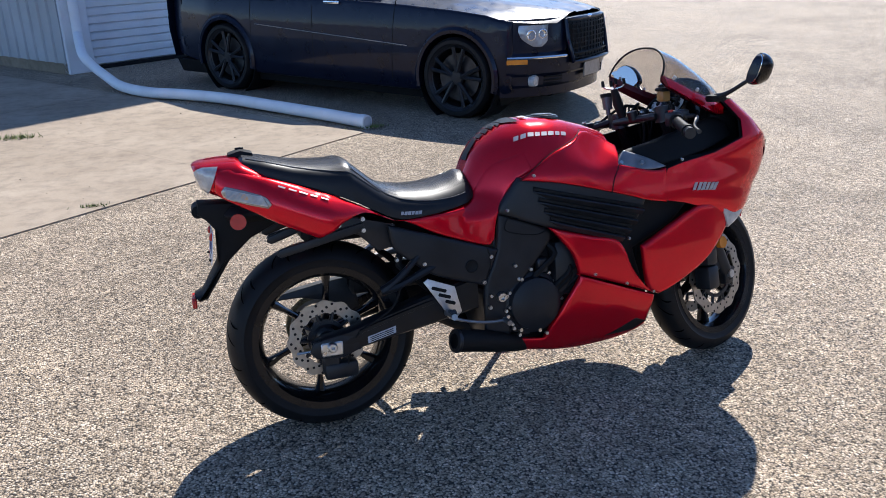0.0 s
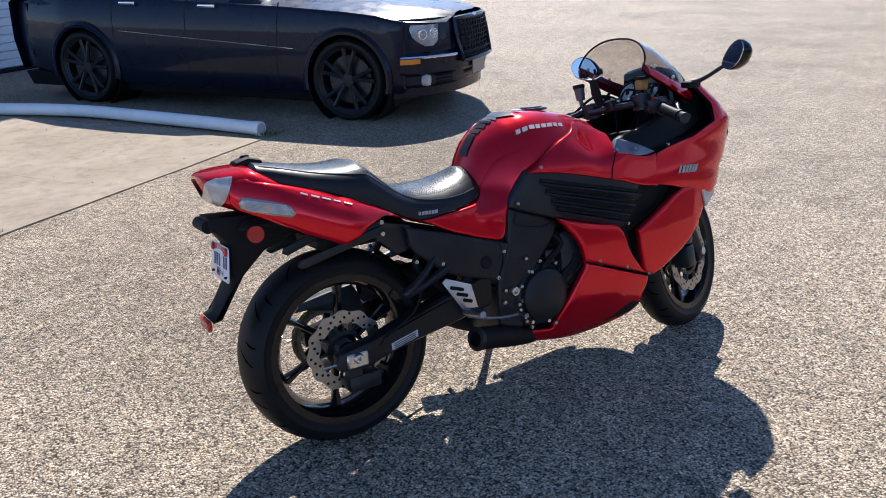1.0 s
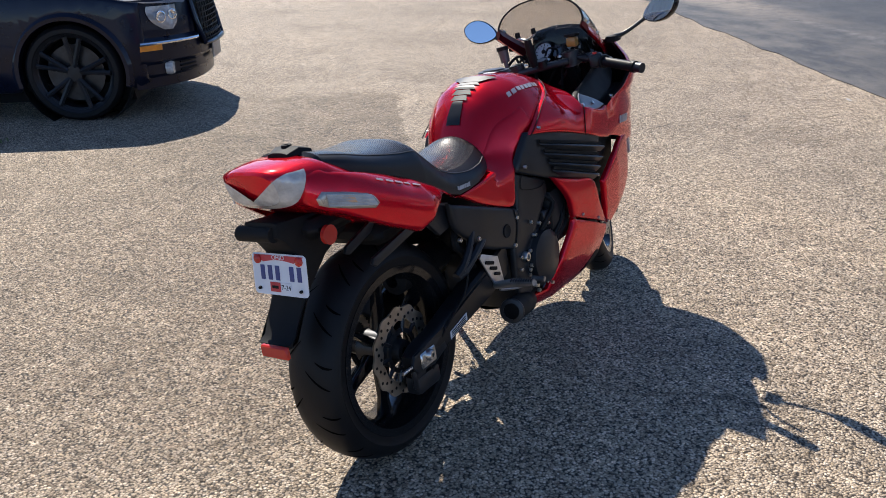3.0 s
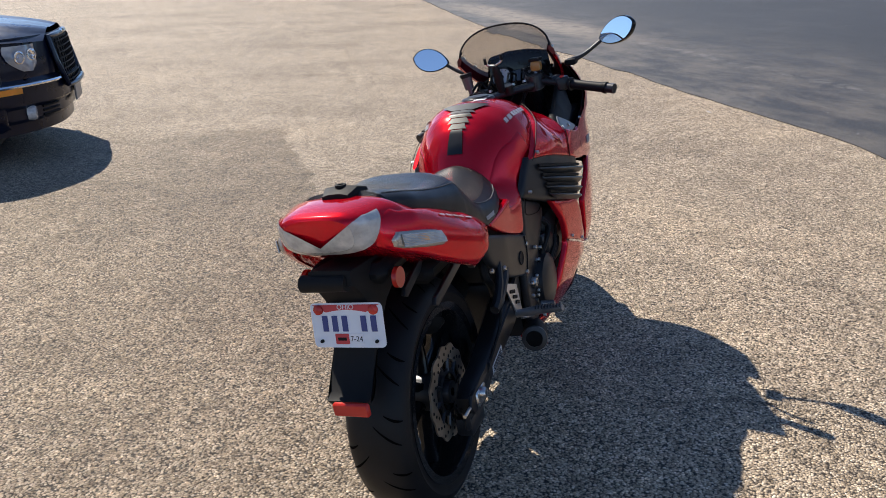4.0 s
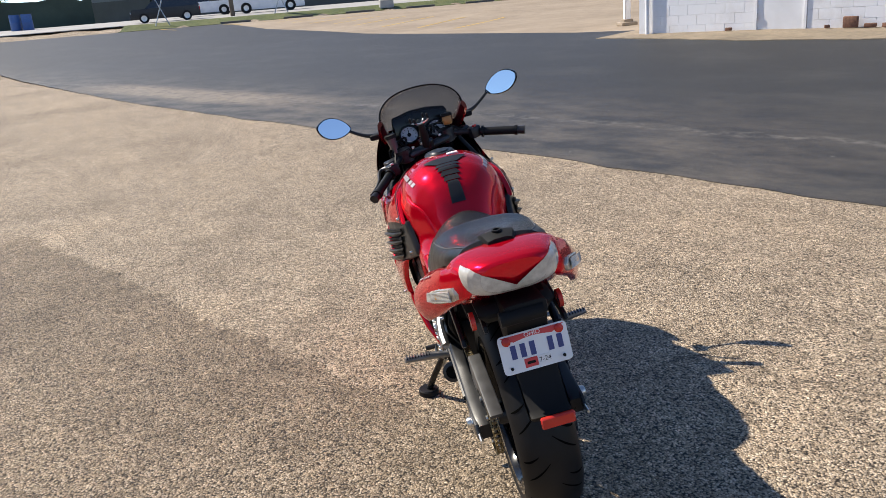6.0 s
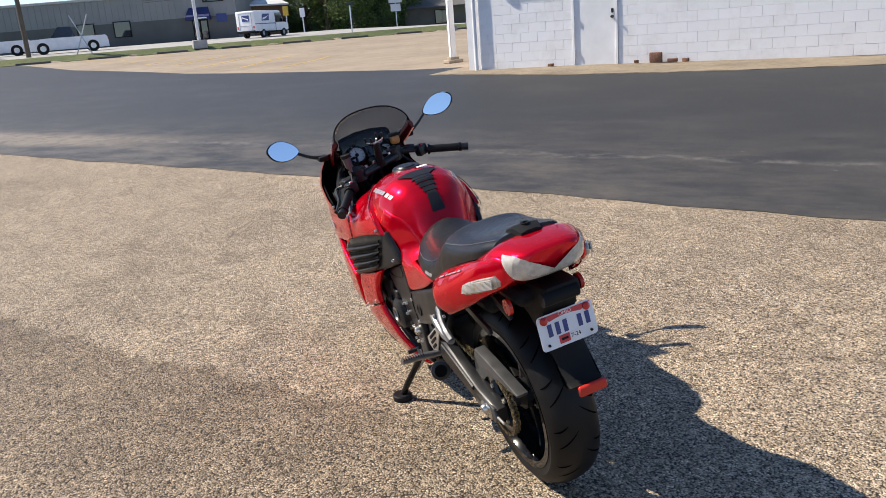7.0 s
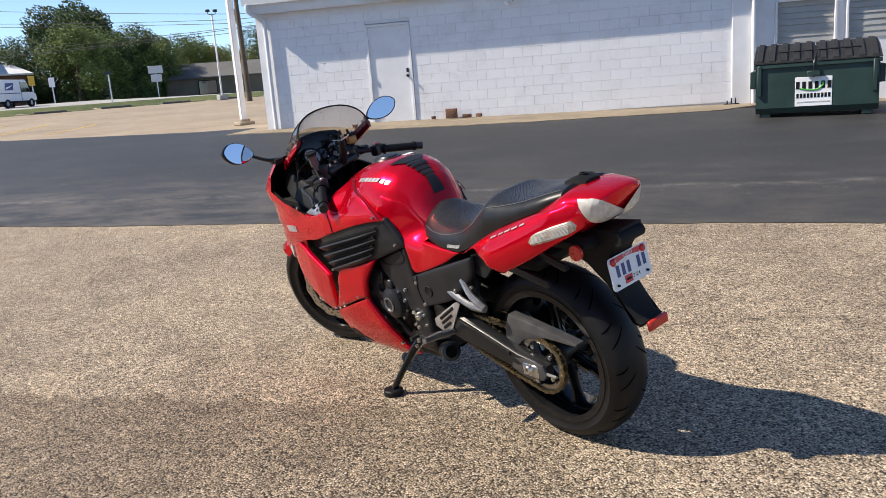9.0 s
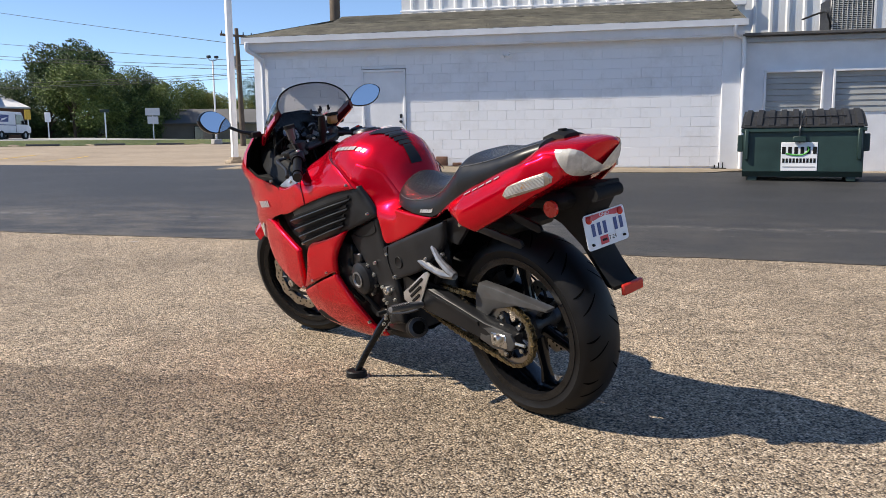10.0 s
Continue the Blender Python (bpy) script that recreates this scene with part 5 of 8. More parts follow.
AX = Vector((-math.sin(radians(23.5)), 0, math.cos(radians(23.5))))
for s in (-1, 1):
    foot = Vector((WB, s * 0.102, 0.300))
    bm = bmesh.new()
    cyl(bm, foot - AX * 0.02, foot + AX * 0.3, 0.027, 0.03, 18)
    box(bm, tuple(foot + Vector((0, 0, -0.005))), (0.055, 0.042, 0.07), 0.012, seg=2)
    fork = steered("fork_leg", bm, SATIN, bike, "dark fork leg")
    bm = bmesh.new()
    cyl(bm, foot + AX * 0.28, foot + AX * 0.68, 0.0255, seg=18)
    steered("fork_tube", bm, GLOSS, fork)
    bm = bmesh.new()
    cyl(bm, foot + Vector((0, s * 0.012, 0)), foot + Vector((0, s * 0.03, 0)), 0.019, 0.015, 16)
    steered("axle_cap", bm, STEEL, fork, "bright hollow axle end")
    bm = bmesh.new()
    for dz in (-0.045, 0.045):
        c0 = foot + Vector((-0.112, 0.0, 0.05 + dz))
        box(bm, tuple(c0), (0.066, 0.07, 0.088), 0.014, seg=2, m=None)
    box(bm, tuple(foot + Vector((-0.07, 0.0, 0.05))), (0.1, 0.022, 0.06), 0.008)
    cal = steered("brake_caliper", bm, SATIN, fork, "black radial brake caliper")
    for dz in (-0.055, -0.02, 0.02, 0.055):
        bm = bmesh.new()
        cyl(bm, foot + Vector((-0.115, s * 0.008, 0.04 + dz)), foot + Vector((-0.115, s * 0.016, 0.04 + dz)), 0.008, seg=10)
        steered("caliper_bolt", bm, STEEL, cal)
    bm = bmesh.new()
    tube(bm, bent([tuple(foot + Vector((-0.1, 0, 0.11))), tuple(foot + Vector((-0.14, s * 0.01, 0.2))), tuple(foot + AX * 0.4 + Vector((-0.04, -s * 0.03, 0)))], 5), 0.005, 6)
    steered("brake_hose", bm, MATTE, fork)
    bm = bmesh.new()
    cyl(bm, foot + AX * 0.14 + Vector((0.0, s * 0.025, 0)), foot + AX * 0.14 + Vector((0.0, s * 0.044, 0)), 0.022, seg=20)
    steered("fork_reflector", bm, AMBER, fork, "round amber reflector")
# front mudguard
bm = bmesh.new()
rows = []
for i in range(25):
    a = radians(-8 + 172 * i / 24)
    r = 0.318
    rows.append([Vector((WB + (r + dr) * math.cos(a), y, 0.3 + (r + dr) * math.sin(a))) for y, dr in ((-0.078, -0.06), (-0.074, -0.02), (-0.05, 0.004), (0, 0.012), (0.05, 0.004), (0.074, -0.02), (0.078, -0.06))])
ring_loft(bm, rows[8:], closed=False)
steered("front_mudguard", bm, RED, bike, "candy red front mudguard")
bm = bmesh.new()
yoke = Vector((WB - 0.02, 0, 0.3)) + AX * 0.67
box(bm, tuple(yoke), (0.06, 0.2, 0.026), 0.012, seg=2)
for s in (-1, 1):
    cyl(bm, yoke + Vector((0.02, s * 0.102, -0.02)), yoke + Vector((0.012, s * 0.102, 0.032)), 0.032, 0.028, 18)
top = steered("top_yoke", bm, CAST, bike, "dark alloy top yoke")
bm = bmesh.new()
cyl(bm, yoke + Vector((-0.02, 0, 0)), yoke + Vector((-0.028, 0, 0.03)), 0.02, seg=12)
box(bm, tuple(yoke + Vector((0.04, 0, 0.02))), (0.03, 0.03, 0.03), 0.006)
steered("ignition_lock", bm, CAST, top)
for s in (-1, 1):
    a = yoke + Vector((0.02, s * 0.11, 0.012))
    b = yoke + (Vector((-0.166, -0.335, -0.069)) if s < 0 else Vector((-0.16, 0.338, -0.044)))
    d = (b - a)
    bm = bmesh.new()
    cyl(bm, a, a + d * 0.55, 0.011, seg=12)
    cyl(bm, a + Vector((0, 0, -0.03)), a + Vector((0, 0, 0.02)), 0.034, seg=18)
    bar = steered("handlebar", bm, SATIN, top, "black clip-on handlebar")
    bm = bmesh.new()
    cyl(bm, a + d * 0.52, a + d * 0.98, 0.0175, seg=18)
    cyl(bm, a + d * 0.5, a + d * 0.53, 0.024, seg=18)
    cyl(bm, a + d * 0.96, a + d * 1.0, 0.021, seg=18)
    steered("grip", bm, RUBBER, bar, "black rubber grip")
    bm = bmesh.new()
    cyl(bm, a + d * 0.99, a + d * 1.1, 0.0165, 0.018, 16)
    steered("bar_end", bm, CAST, bar)
    bm = bmesh.new()
    box(bm, tuple(a + d * 0.4), (0.045, 0.05, 0.05), 0.01, seg=2)
    steered("switch_box", bm, SATIN, bar)
    bm = bmesh.new()
    box(bm, tuple(a + d * 0.4 + Vector((-0.012, 0, 0.027))), (0.012, 0.016, 0.008), 0.002)
    steered("kill_switch", bm, RED_LENS if s < 0 else ALLOY, bar)
    bm = bmesh.new()
    piv = a + d * 0.34 + Vector((0.045, 0, 0.0))
    tube(bm, bent([tuple(piv), tuple(piv + Vector((0.03, s * 0.04, -0.005))), tuple(a + d * 0.75 + Vector((0.065, 0, -0.004))), tuple(a + d * 1.02 + Vector((0.055, 0, -0.004)))], 5), [0.008] * 8 + [0.006] * 7 + [0.008], 8)
    steered("lever", bm, CAST, bar, "black hand lever")
    bm = bmesh.new()
    box(bm, tuple(a + d * 0.28 + Vector((0.04, 0, 0.006))), (0.05, 0.06, 0.03), 0.008, seg=2)
    steered("master_cylinder", bm, CAST, bar)
    if s > 0:
        bm = bmesh.new()
        res = Vector((1.216, 0.139, 0.998))
        cyl(bm, res - Vector((0, 0, 0.03)), res + Vector((0, 0, 0.016)), 0.017, 0.02, seg=18)
        cyl(bm, res - Vector((0.0, 0, 0.05)), res - Vector((0, 0, 0.03)), 0.008, seg=10)
        pot = steered("fluid_reservoir", bm, worn("smoky_plastic", (0.1, 0.085, 0.095), 0.22), bar, "smoky clutch fluid reservoir")
        bm = bmesh.new()
        cyl(bm, res + Vector((0, 0, 0.016)), res + Vector((0, 0, 0.03)), 0.023, seg=18)
        steered("lid", bm, MATTE, pot)
    bm = bmesh.new()
    tube(bm, bent([tuple(a + d * 0.3), tuple(yoke + Vector((0.06, s * 0.1, 0.06))), tuple(yoke + Vector((0.1, s * 0.06, 0.0))), tuple(yoke + Vector((0.07, s * 0.04, -0.1)))], 6), 0.0055, 6)
    steered("cable", bm, MATTE, bar)
# phone cradle with four spring fingers on a ball arm
HOLD = Vector((1.131, 0.025, 1.03))
bm = bmesh.new()
tube(bm, [HOLD + Vector((0.03, 0, -0.1)), HOLD + Vector((0.012, 0, -0.05)), HOLD], [0.014, 0.018, 0.012], 12)
holder = steered("cradle_arm", bm, MATTE, top, "black ball arm of a phone cradle")
for sx, sy in ((-1, -1), (-1, 1), (1, -1), (1, 1)):
    bm = bmesh.new()
    tube(bm, bent([tuple(HOLD), tuple(HOLD + Vector((sx * 0.018, sy * 0.02, 0.006))), tuple(HOLD + Vector((sx * 0.022, sy * 0.03, 0.014)))], 3), 0.0032, 7)
    finger = steered("cradle_finger", bm, STEEL, holder, "steel finger with a black rubber tip")
    bm = bmesh.new()
    tip = HOLD + Vector((sx * 0.022, sy * 0.03, 0.014))
    cyl(bm, tip, tip + Vector((0, 0, 0.02)), 0.006, 0.005, 10)
    steered("finger_tip", bm, MATTE, finger)
# wiring and hoses behind the screen
rng = random.Random(21)
for k in range(9):
    bm = bmesh.new()
    y0 = rng.uniform(-0.13, 0.13)
    p = yoke + Vector((0.05, y0, 0.03))
    tube(bm, bent([tuple(p), tuple(p + Vector((0.03, rng.uniform(-0.03, 0.03), 0.03))), tuple(p + Vector((0.09, rng.uniform(-0.05, 0.05), -0.01))), tuple(p + Vector((0.1, rng.uniform(-0.05, 0.05), -0.12)))], 5), rng.uniform(0.0035, 0.006), 6)
    steered("hose", bm, MATTE if k % 3 else CAST, top)
for k in range(6):
    bm = bmesh.new()
    p = yoke + Vector((0.0, -0.11 + 0.044 * k, 0.02))
    lathe(bm, [(0.003, 0.004), (0.004, 0.008), (0.008, 0.008), (0.009, 0.0), (0.003, 0)], tuple(p), "Z", 12)
    steered("yoke_bolt", bm, STEEL, top)
# front turn signals in the nose arms
both("front_turn_signal", [(1.4, 0.604), (1.455, 0.602), (1.515, 0.575), (1.475, 0.545), (1.432, 0.526)], body_w, LENS, "clear front turn signal", lift=0.014, edge=0.01, thick=0.02, grid=0.015)

# ---- louvres, bolts, engine ----
for s in (-1, 1):
    lp = [o for o in bike.children if o.name.startswith("louvre_panel")][0 if s < 0 else 1]
    for (x0, z0), (x1, z1) in (((0.685, 0.737), (1.06, 0.643)), ((0.70, 0.702), (1.035, 0.611)), ((0.717, 0.667), (1.01, 0.583)), ((0.735, 0.637), (0.985, 0.56))):
        bm = bmesh.new()
        rings = []
        for k in range(9):
            t = k / 8
            x, z = x0 + (x1 - x0) * t, z0 + (z1 - z0) * t
            w = body_w(x, z)
            h = 0.022 * min(1, t * 5 + 0.15)
            o = 0.017 * min(1, t * 4 + 0.05)
            rings.append([Vector((x, s * (w - 0.004), z)), Vector((x, s * (w + o * 0.8), z - 0.002)), Vector((x, s * (w + o), z - 0.006)), Vector((x, s * (w - 0.002), z - h))])
        ring_loft(bm, rings)
        part("louvre", bm, SATIN, lp)
        bm = bmesh.new()
        rings = []
        for k in range(9):
            t = k / 8
            x, z = x0 + (x1 - x0) * t + 0.004, z0 + (z1 - z0) * t + 0.004
            w = body_w(x, z)
            rings.append([Vector((x, s * (w - 0.004), z + 0.007)), Vector((x, s * (w + 0.0015), z + 0.006)), Vector((x, s * (w + 0.0015), z - 0.003)), Vector((x, s * (w - 0.004), z - 0.004))])
        ring_loft(bm, rings)
        part("louvre_slot", bm, MATTE, lp)


def bolt(x, z, y, r=0.007, mat=None, parent=None, tall=0.006):
    for s in (-1, 1):
        bm = bmesh.new()
        lathe(bm, [(r * 0.45, s * (y + tall * 0.4)), (r * 0.5, s * (y + tall)), (r * 0.85, s * (y + tall)), (r, s * (y + tall * 0.5)), (r, s * (y - 0.004)), (r * 0.45, s * (y - 0.004))], (x, 0, z), "Y", 14)
        lathe(bm, [(0.0001, s * (y + tall * 0.35)), (r * 0.47, s * (y + tall * 0.35)), (r * 0.47, s * y), (0.0001, s * y)], (x, 0, z), "Y", 10)
        part("bolt", bm, mat or STEEL, parent or bike)


for x, z in ((0.317, 0.536), (0.23, 0.56), (0.543, 0.531), (0.515, 0.448)):
    bolt(x, z, frame_w(x, z))
bolt(0.573, 0.389, 0.18, 0.017, tall=0.012)
for x, z in ((0.6, 0.68), (0.69, 0.785), (1.005, 0.548), (0.885, 0.438), (1.0, 0.392), (1.11, 0.345), (1.22, 0.79), (1.36, 0.73)):
    bolt(x, z, body_w(x, z) + 0.003, 0.0055)
for x, z in ((0.535, 0.4), (0.53, 0.36), (0.6, 0.4), (0.6, 0.35), (0.605, 0.29), (0.61, 0.275), (0.625, 0.49), (0.585, 0.34), (0.645, 0.44), (0.68, 0.47), (0.745, 0.45), (0.63, 0.25), (0.73, 0.24)):
    bolt(x, z, 0.185, 0.0065)
bm = bmesh.new()
box(bm, (0.73, 0, 0.42), (0.34, 0.3, 0.36), 0.03, seg=2)
box(bm, (0.86, 0, 0.46), (0.2, 0.4, 0.2), 0.03, seg=2)
box(bm, (0.78, 0, 0.25), (0.36, 0.24, 0.12), 0.03, seg=2)
box(bm, (0.62, 0, 0.3), (0.16, 0.28, 0.2), 0.03, seg=2)
engine = part("engine", bm, SATIN, bike, "black engine block behind the fairing")
for s, (x, z, r) in ((-1, (0.69, 0.352, 0.108)), (1, (0.72, 0.42, 0.075))):
    bm = bmesh.new()
    y = 0.15
    lathe(bm, [(0.0001, s * (y + 0.062)), (r * 0.6, s * (y + 0.06)), (r * 0.82, s * (y + 0.05)), (r * 0.86, s * (y + 0.03)), (r * 0.98, s * (y + 0.024)), (r, s * y), (0.0001, s * y)], (x, 0, z), "Y", 40)
    cover = part("clutch_cover" if s < 0 else "alternator_cover", bm, GREY_FRAME, engine, "round dark engine cover")
    for i in range(9):
        a = 2 * math.pi * i / 9
        bm = bmesh.new()
        p = Vector((x + r * 0.95 * math.cos(a), 0, z + r * 0.95 * math.sin(a)))
        cyl(bm, p + Vector((0, s * (y + 0.02), 0)), p + Vector((0, s * (y + 0.032), 0)), 0.0065, seg=10)
        part("cover_bolt", bm, STEEL, cover)
    if s > 0:
        bm = bmesh.new()
        lathe(bm, [(0.024, s * (y + 0.06)), (0.031, s * (y + 0.063)), (0.031, s * (y + 0.066)), (0.025, s * (y + 0.067)), (0.022, s * (y + 0.06))], (x, 0, z), "Y", 30)
        part("cover_ring", bm, DULL, cover)
    rng = random.Random(3 + s)
    for i in range(7):
        bm = bmesh.new()
        x0, z0 = 0.72 + rng.random() * 0.16, 0.44 + rng.random() * 0.14
        tube(bm, bent([(x0, s * 0.16, z0), (x0 + 0.03, s * 0.2, z0 - 0.04), (x0 - 0.03, s * 0.19, z0 - 0.1), (x0 - 0.06, s * 0.16, z0 - 0.16)], 4), 0.007 + 0.004 * rng.random(), 7)
        part("hose", bm, MATTE, engine)
    for i in range(5):
        bm = bmesh.new()
        x0, z0 = 0.72 + rng.random() * 0.12, 0.44 + rng.random() * 0.1
        box(bm, (x0, s * 0.175, z0), (0.03 + 0.03 * rng.random(), 0.04, 0.025 + 0.02 * rng.random()), 0.005)
        part("clamp", bm, CAST, engine)
bm = bmesh.new()
box(bm, (1.1, 0, 0.46), (0.05, 0.36, 0.3), 0.01, m=None)
part("radiator", bm, MATTE, bike)
bm = bmesh.new()
ring_loft(bm, [[Vector((x, y, z)) for y, z in ((-w, t), (-w * 0.8, b + 0.015), (0, b), (w * 0.8, b + 0.015), (w, t))] for x, w, t, b in ((0.58, 0.1, 0.21, 0.18), (0.75, 0.12, 0.18, 0.135), (0.92, 0.13, 0.17, 0.13), (1.06, 0.13, 0.2, 0.16), (1.11, 0.12, 0.24, 0.2))], closed=False)
part("belly_pan", bm, SATIN, bike, "black scuffed belly pan")

# ---- swing arm, drive chain, exhausts, stand, pegs ----
for s in (-1, 1):
    bm = bmesh.new()
    rings = []
    for x, z, h, y, w in ((0.5, 0.41, 0.055, 0.125, 0.03), (0.36, 0.385, 0.052, 0.135, 0.032), (0.2, 0.35, 0.042, 0.138, 0.028), (0.06, 0.318, 0.034, 0.14, 0.026), (-0.02, 0.308, 0.034, 0.14, 0.024), (-0.06, 0.303, 0.022, 0.14, 0.018)):
        rings.append([Vector((x, s * (y + w * a), z + h * b)) for a, b in ((-1, -0.85), (-0.8, -1), (0.75, -1), (1, -0.86), (1.06, 0), (1, 0.84), (0.72, 1), (-0.8, 1), (-1, 0.85))])
    ring_loft(bm, rings)
    arm = part("swing_arm", bm, SWING, bike, "dark box-section swing arm")
    bm = bmesh.new()
    lathe(bm, [(0.006, s * 0.185), (0.012, s * 0.185), (0.016, s * 0.18), (0.016, s * 0.165), (0.006, s * 0.165)], (0, 0, 0.311), "Y", 12)
    box(bm, (0.0, s * 0.168, 0.303), (0.07, 0.008, 0.045), 0.004)
    part("axle_nut", bm, STEEL, arm, "bright axle nut and adjuster")
    bm = bmesh.new()
    prism(bm, [(0.085, 0.335), (0.02, 0.342), (-0.055, 0.33), (-0.07, 0.303), (-0.05, 0.276), (0.03, 0.268), (0.095, 0.29)], s * 0.155, s * 0.012, "XZ", 0.004)
    part("axle_plate", bm, GUARD if s > 0 else GREY_FRAME, arm)
    bm = bmesh.new()
    tube(bm, [(-0.11, s * 0.16, 0.303), (-0.05, s * 0.16, 0.303)], 0.005, 8)
    part("adjuster_bolt", bm, STEEL, arm)
    bm = bmesh.new()
    rows = []
    for x, z in ((0.34, 0.415), (0.24, 0.392), (0.14, 0.366), (0.09, 0.352)):
        rows.append([Vector((x, s * 0.165, z)), Vector((x, s * 0.172, z - 0.003)), Vector((x, s * 0.172, z - 0.014)), Vector((x, s * 0.165, z - 0.017))])
    ring_loft(bm, rows)
    part("arm_rib", bm, SWING, arm)
    bm = bmesh.new()
    tube(bm, bent([(0.36, s * 0.12, 0.42), (0.28, s * 0.14, 0.5), (0.24, s * 0.14, 0.55), (0.3, s * 0.12, 0.62)], 4), 0.012, 8)
    part("linkage", bm, MATTE, arm)
bm = bmesh.new()
prism(bm, [(0.15, 0.352), (0.138, 0.42), (0.115, 0.466), (0.03, 0.456), (-0.092, 0.437), (-0.185, 0.421), (-0.183, 0.412), (-0.05, 0.412), (0.055, 0.385), (0.104, 0.342)], 0.088, 0.04, "XZ", 0.005)
part("chain_guard", bm, GUARD, bike, "dark grey chain guard")
SPR, FRONT_SPR = Vector((0, 0.113, 0.303)), Vector((0.50, 0.113, 0.39))
bm = bmesh.new()
n = 84
ring_o = []
for k in range(n):
    a = 2 * math.pi * k / n
    r = 0.098 + (0.004 if k % 2 else -0.003)
    ring_o.append((r * math.cos(a), r * math.sin(a)))
ring_loft(bm, [[Vector((q[0] * w, y, 0.303 + q[1] * w)) for q in ring_o] for y, w in ((0.1105, 0.78), (0.1105, 1), (0.1155, 1), (0.1155, 0.78), (0.1105, 0.78))], cap=False)
sprocket = part("rear_sprocket", bm, DISC, bike, "steel rear sprocket")
for i in range(5):
    bm = bmesh.new()
    a = 2 * math.pi * i / 5
    v = Vector((math.cos(a), 0, math.sin(a)))
    tube(bm, [SPR + v * 0.03, SPR + v * 0.082], [0.016, 0.012], 8)
    part("sprocket_arm", bm, GLOSS, sprocket)
    bm = bmesh.new()
    cyl(bm, SPR + v * 0.066 + Vector((0, 0, 0)), SPR + v * 0.066 + Vector((0, 0.016, 0)), 0.008, seg=8)
    part("sprocket_bolt", bm, STEEL, sprocket)


def chain():
    d = FRONT_SPR - SPR
    flat = math.atan2(d.z, d.x)
    r0, r1, L = 0.1, 0.042, d.length
    tilt = math.asin((r0 - r1) / L)
    pts = []
    a0, a1 = flat + math.pi / 2 - tilt, flat - math.pi / 2 + tilt
    for k in range(25):
        a = a0 + (2 * math.pi - (a0 - a1)) * k / 24
        pts.append(SPR + Vector((math.cos(a), 0, math.sin(a))) * r0)
    low_a, low_b = pts[-1], FRONT_SPR + Vector((math.cos(a1), 0, math.sin(a1))) * r1
    pts += [low_a.lerp(low_b, k / 28) - Vector((0, 0, 0.012 * math.sin(math.pi * k / 28))) for k in range(1, 29)]
    for k in range(1, 13):
        a = a1 + (a0 - a1) * k / 12
        pts.append(FRONT_SPR + Vector((math.cos(a), 0, math.sin(a))) * r1)
    up_a, up_b = pts[-1], pts[0]
    pts += [up_a.lerp(up_b, k / 28) for k in range(1, 28)]
    total, out = 0.0, []
    acc = [0.0]
    for p, q in zip(pts, pts[1:] + pts[:1]):
        acc.append(acc[-1] + (q - p).length)
    count = int(acc[-1] / 0.0159)
    ring = pts + pts[:1]
    for i in range(count):
        t = acc[-1] * i / count
        k = max(j for j in range(len(acc)) if acc[j] <= t)
        k = min(k, len(ring) - 2)
        f = (t - acc[k]) / max(1e-6, acc[k + 1] - acc[k])
        p, dirv = ring[k].lerp(ring[k + 1], f), (ring[k + 1] - ring[k]).normalized()
        out.append((p, dirv))
    bm = bmesh.new()
    for i, (p, dv) in enumerate(out):
        m = Matrix.Translation(p) @ Matrix.Rotation(-math.atan2(dv.z, dv.x), 4, "Y")
        y = 0.0095 if i % 2 else 0.006
        for sy in (-1, 1):
            box(bm, (0, sy * y, 0), (0.0165, 0.003, 0.0135), m=m)
        cyl(bm, p - Vector((0, 0.011, 0)), p + Vector((0, 0.011, 0)), 0.0045, seg=6)
    tagged(part("drive_chain", bm, GOLD, bike, "gold coloured drive chain"), kind="stuff")


chain()
for s in (-1, 1):
    bm = bmesh.new()
    y = s * 0.155
    path = bent([(0.395, -0.212, 0.276), (0.46, -0.198, 0.262), (0.56, -0.165, 0.232), (0.68, -0.11, 0.2), (0.85, -0.06, 0.2)] if s < 0 else
                [(0.43, 0.17, 0.268), (0.47, 0.155, 0.255), (0.56, 0.1, 0.215), (0.68, 0.08, 0.19), (0.85, 0.06, 0.2)], 5)
    tube(bm, path, [(0.038 if s < 0 else 0.036) - 0.0002 * k for k in range(len(path))], 22)
    ex = part("exhaust", bm, MATTE, bike, "short black exhaust pipe")
    bm = bmesh.new()
    p, d = path[0], (path[0] - path[1]).normalized()
    q = d.to_track_quat("Z", "Y").to_matrix().to_4x4()
    g = 0.85 if s < 0 else 0.8
    lathe(bm, [(0.03 * g, 0.008), (0.045 * g, 0.006), (0.047 * g, 0.0), (0.045 * g, -0.006), (0.032 * g, -0.002)], (0, 0, 0), "Z", 28)
    lathe(bm, [(0.0001, 0.0), (0.031 * g, 0.0), (0.031 * g, -0.004), (0.0001, -0.004)], (0, 0, -0.0), "Z", 24, 1)
    bmesh.ops.transform(bm, matrix=Matrix.Translation(p) @ q, verts=bm.verts)
    part("exhaust_tip", bm, [CAST, MATTE], ex, "open exhaust mouth")
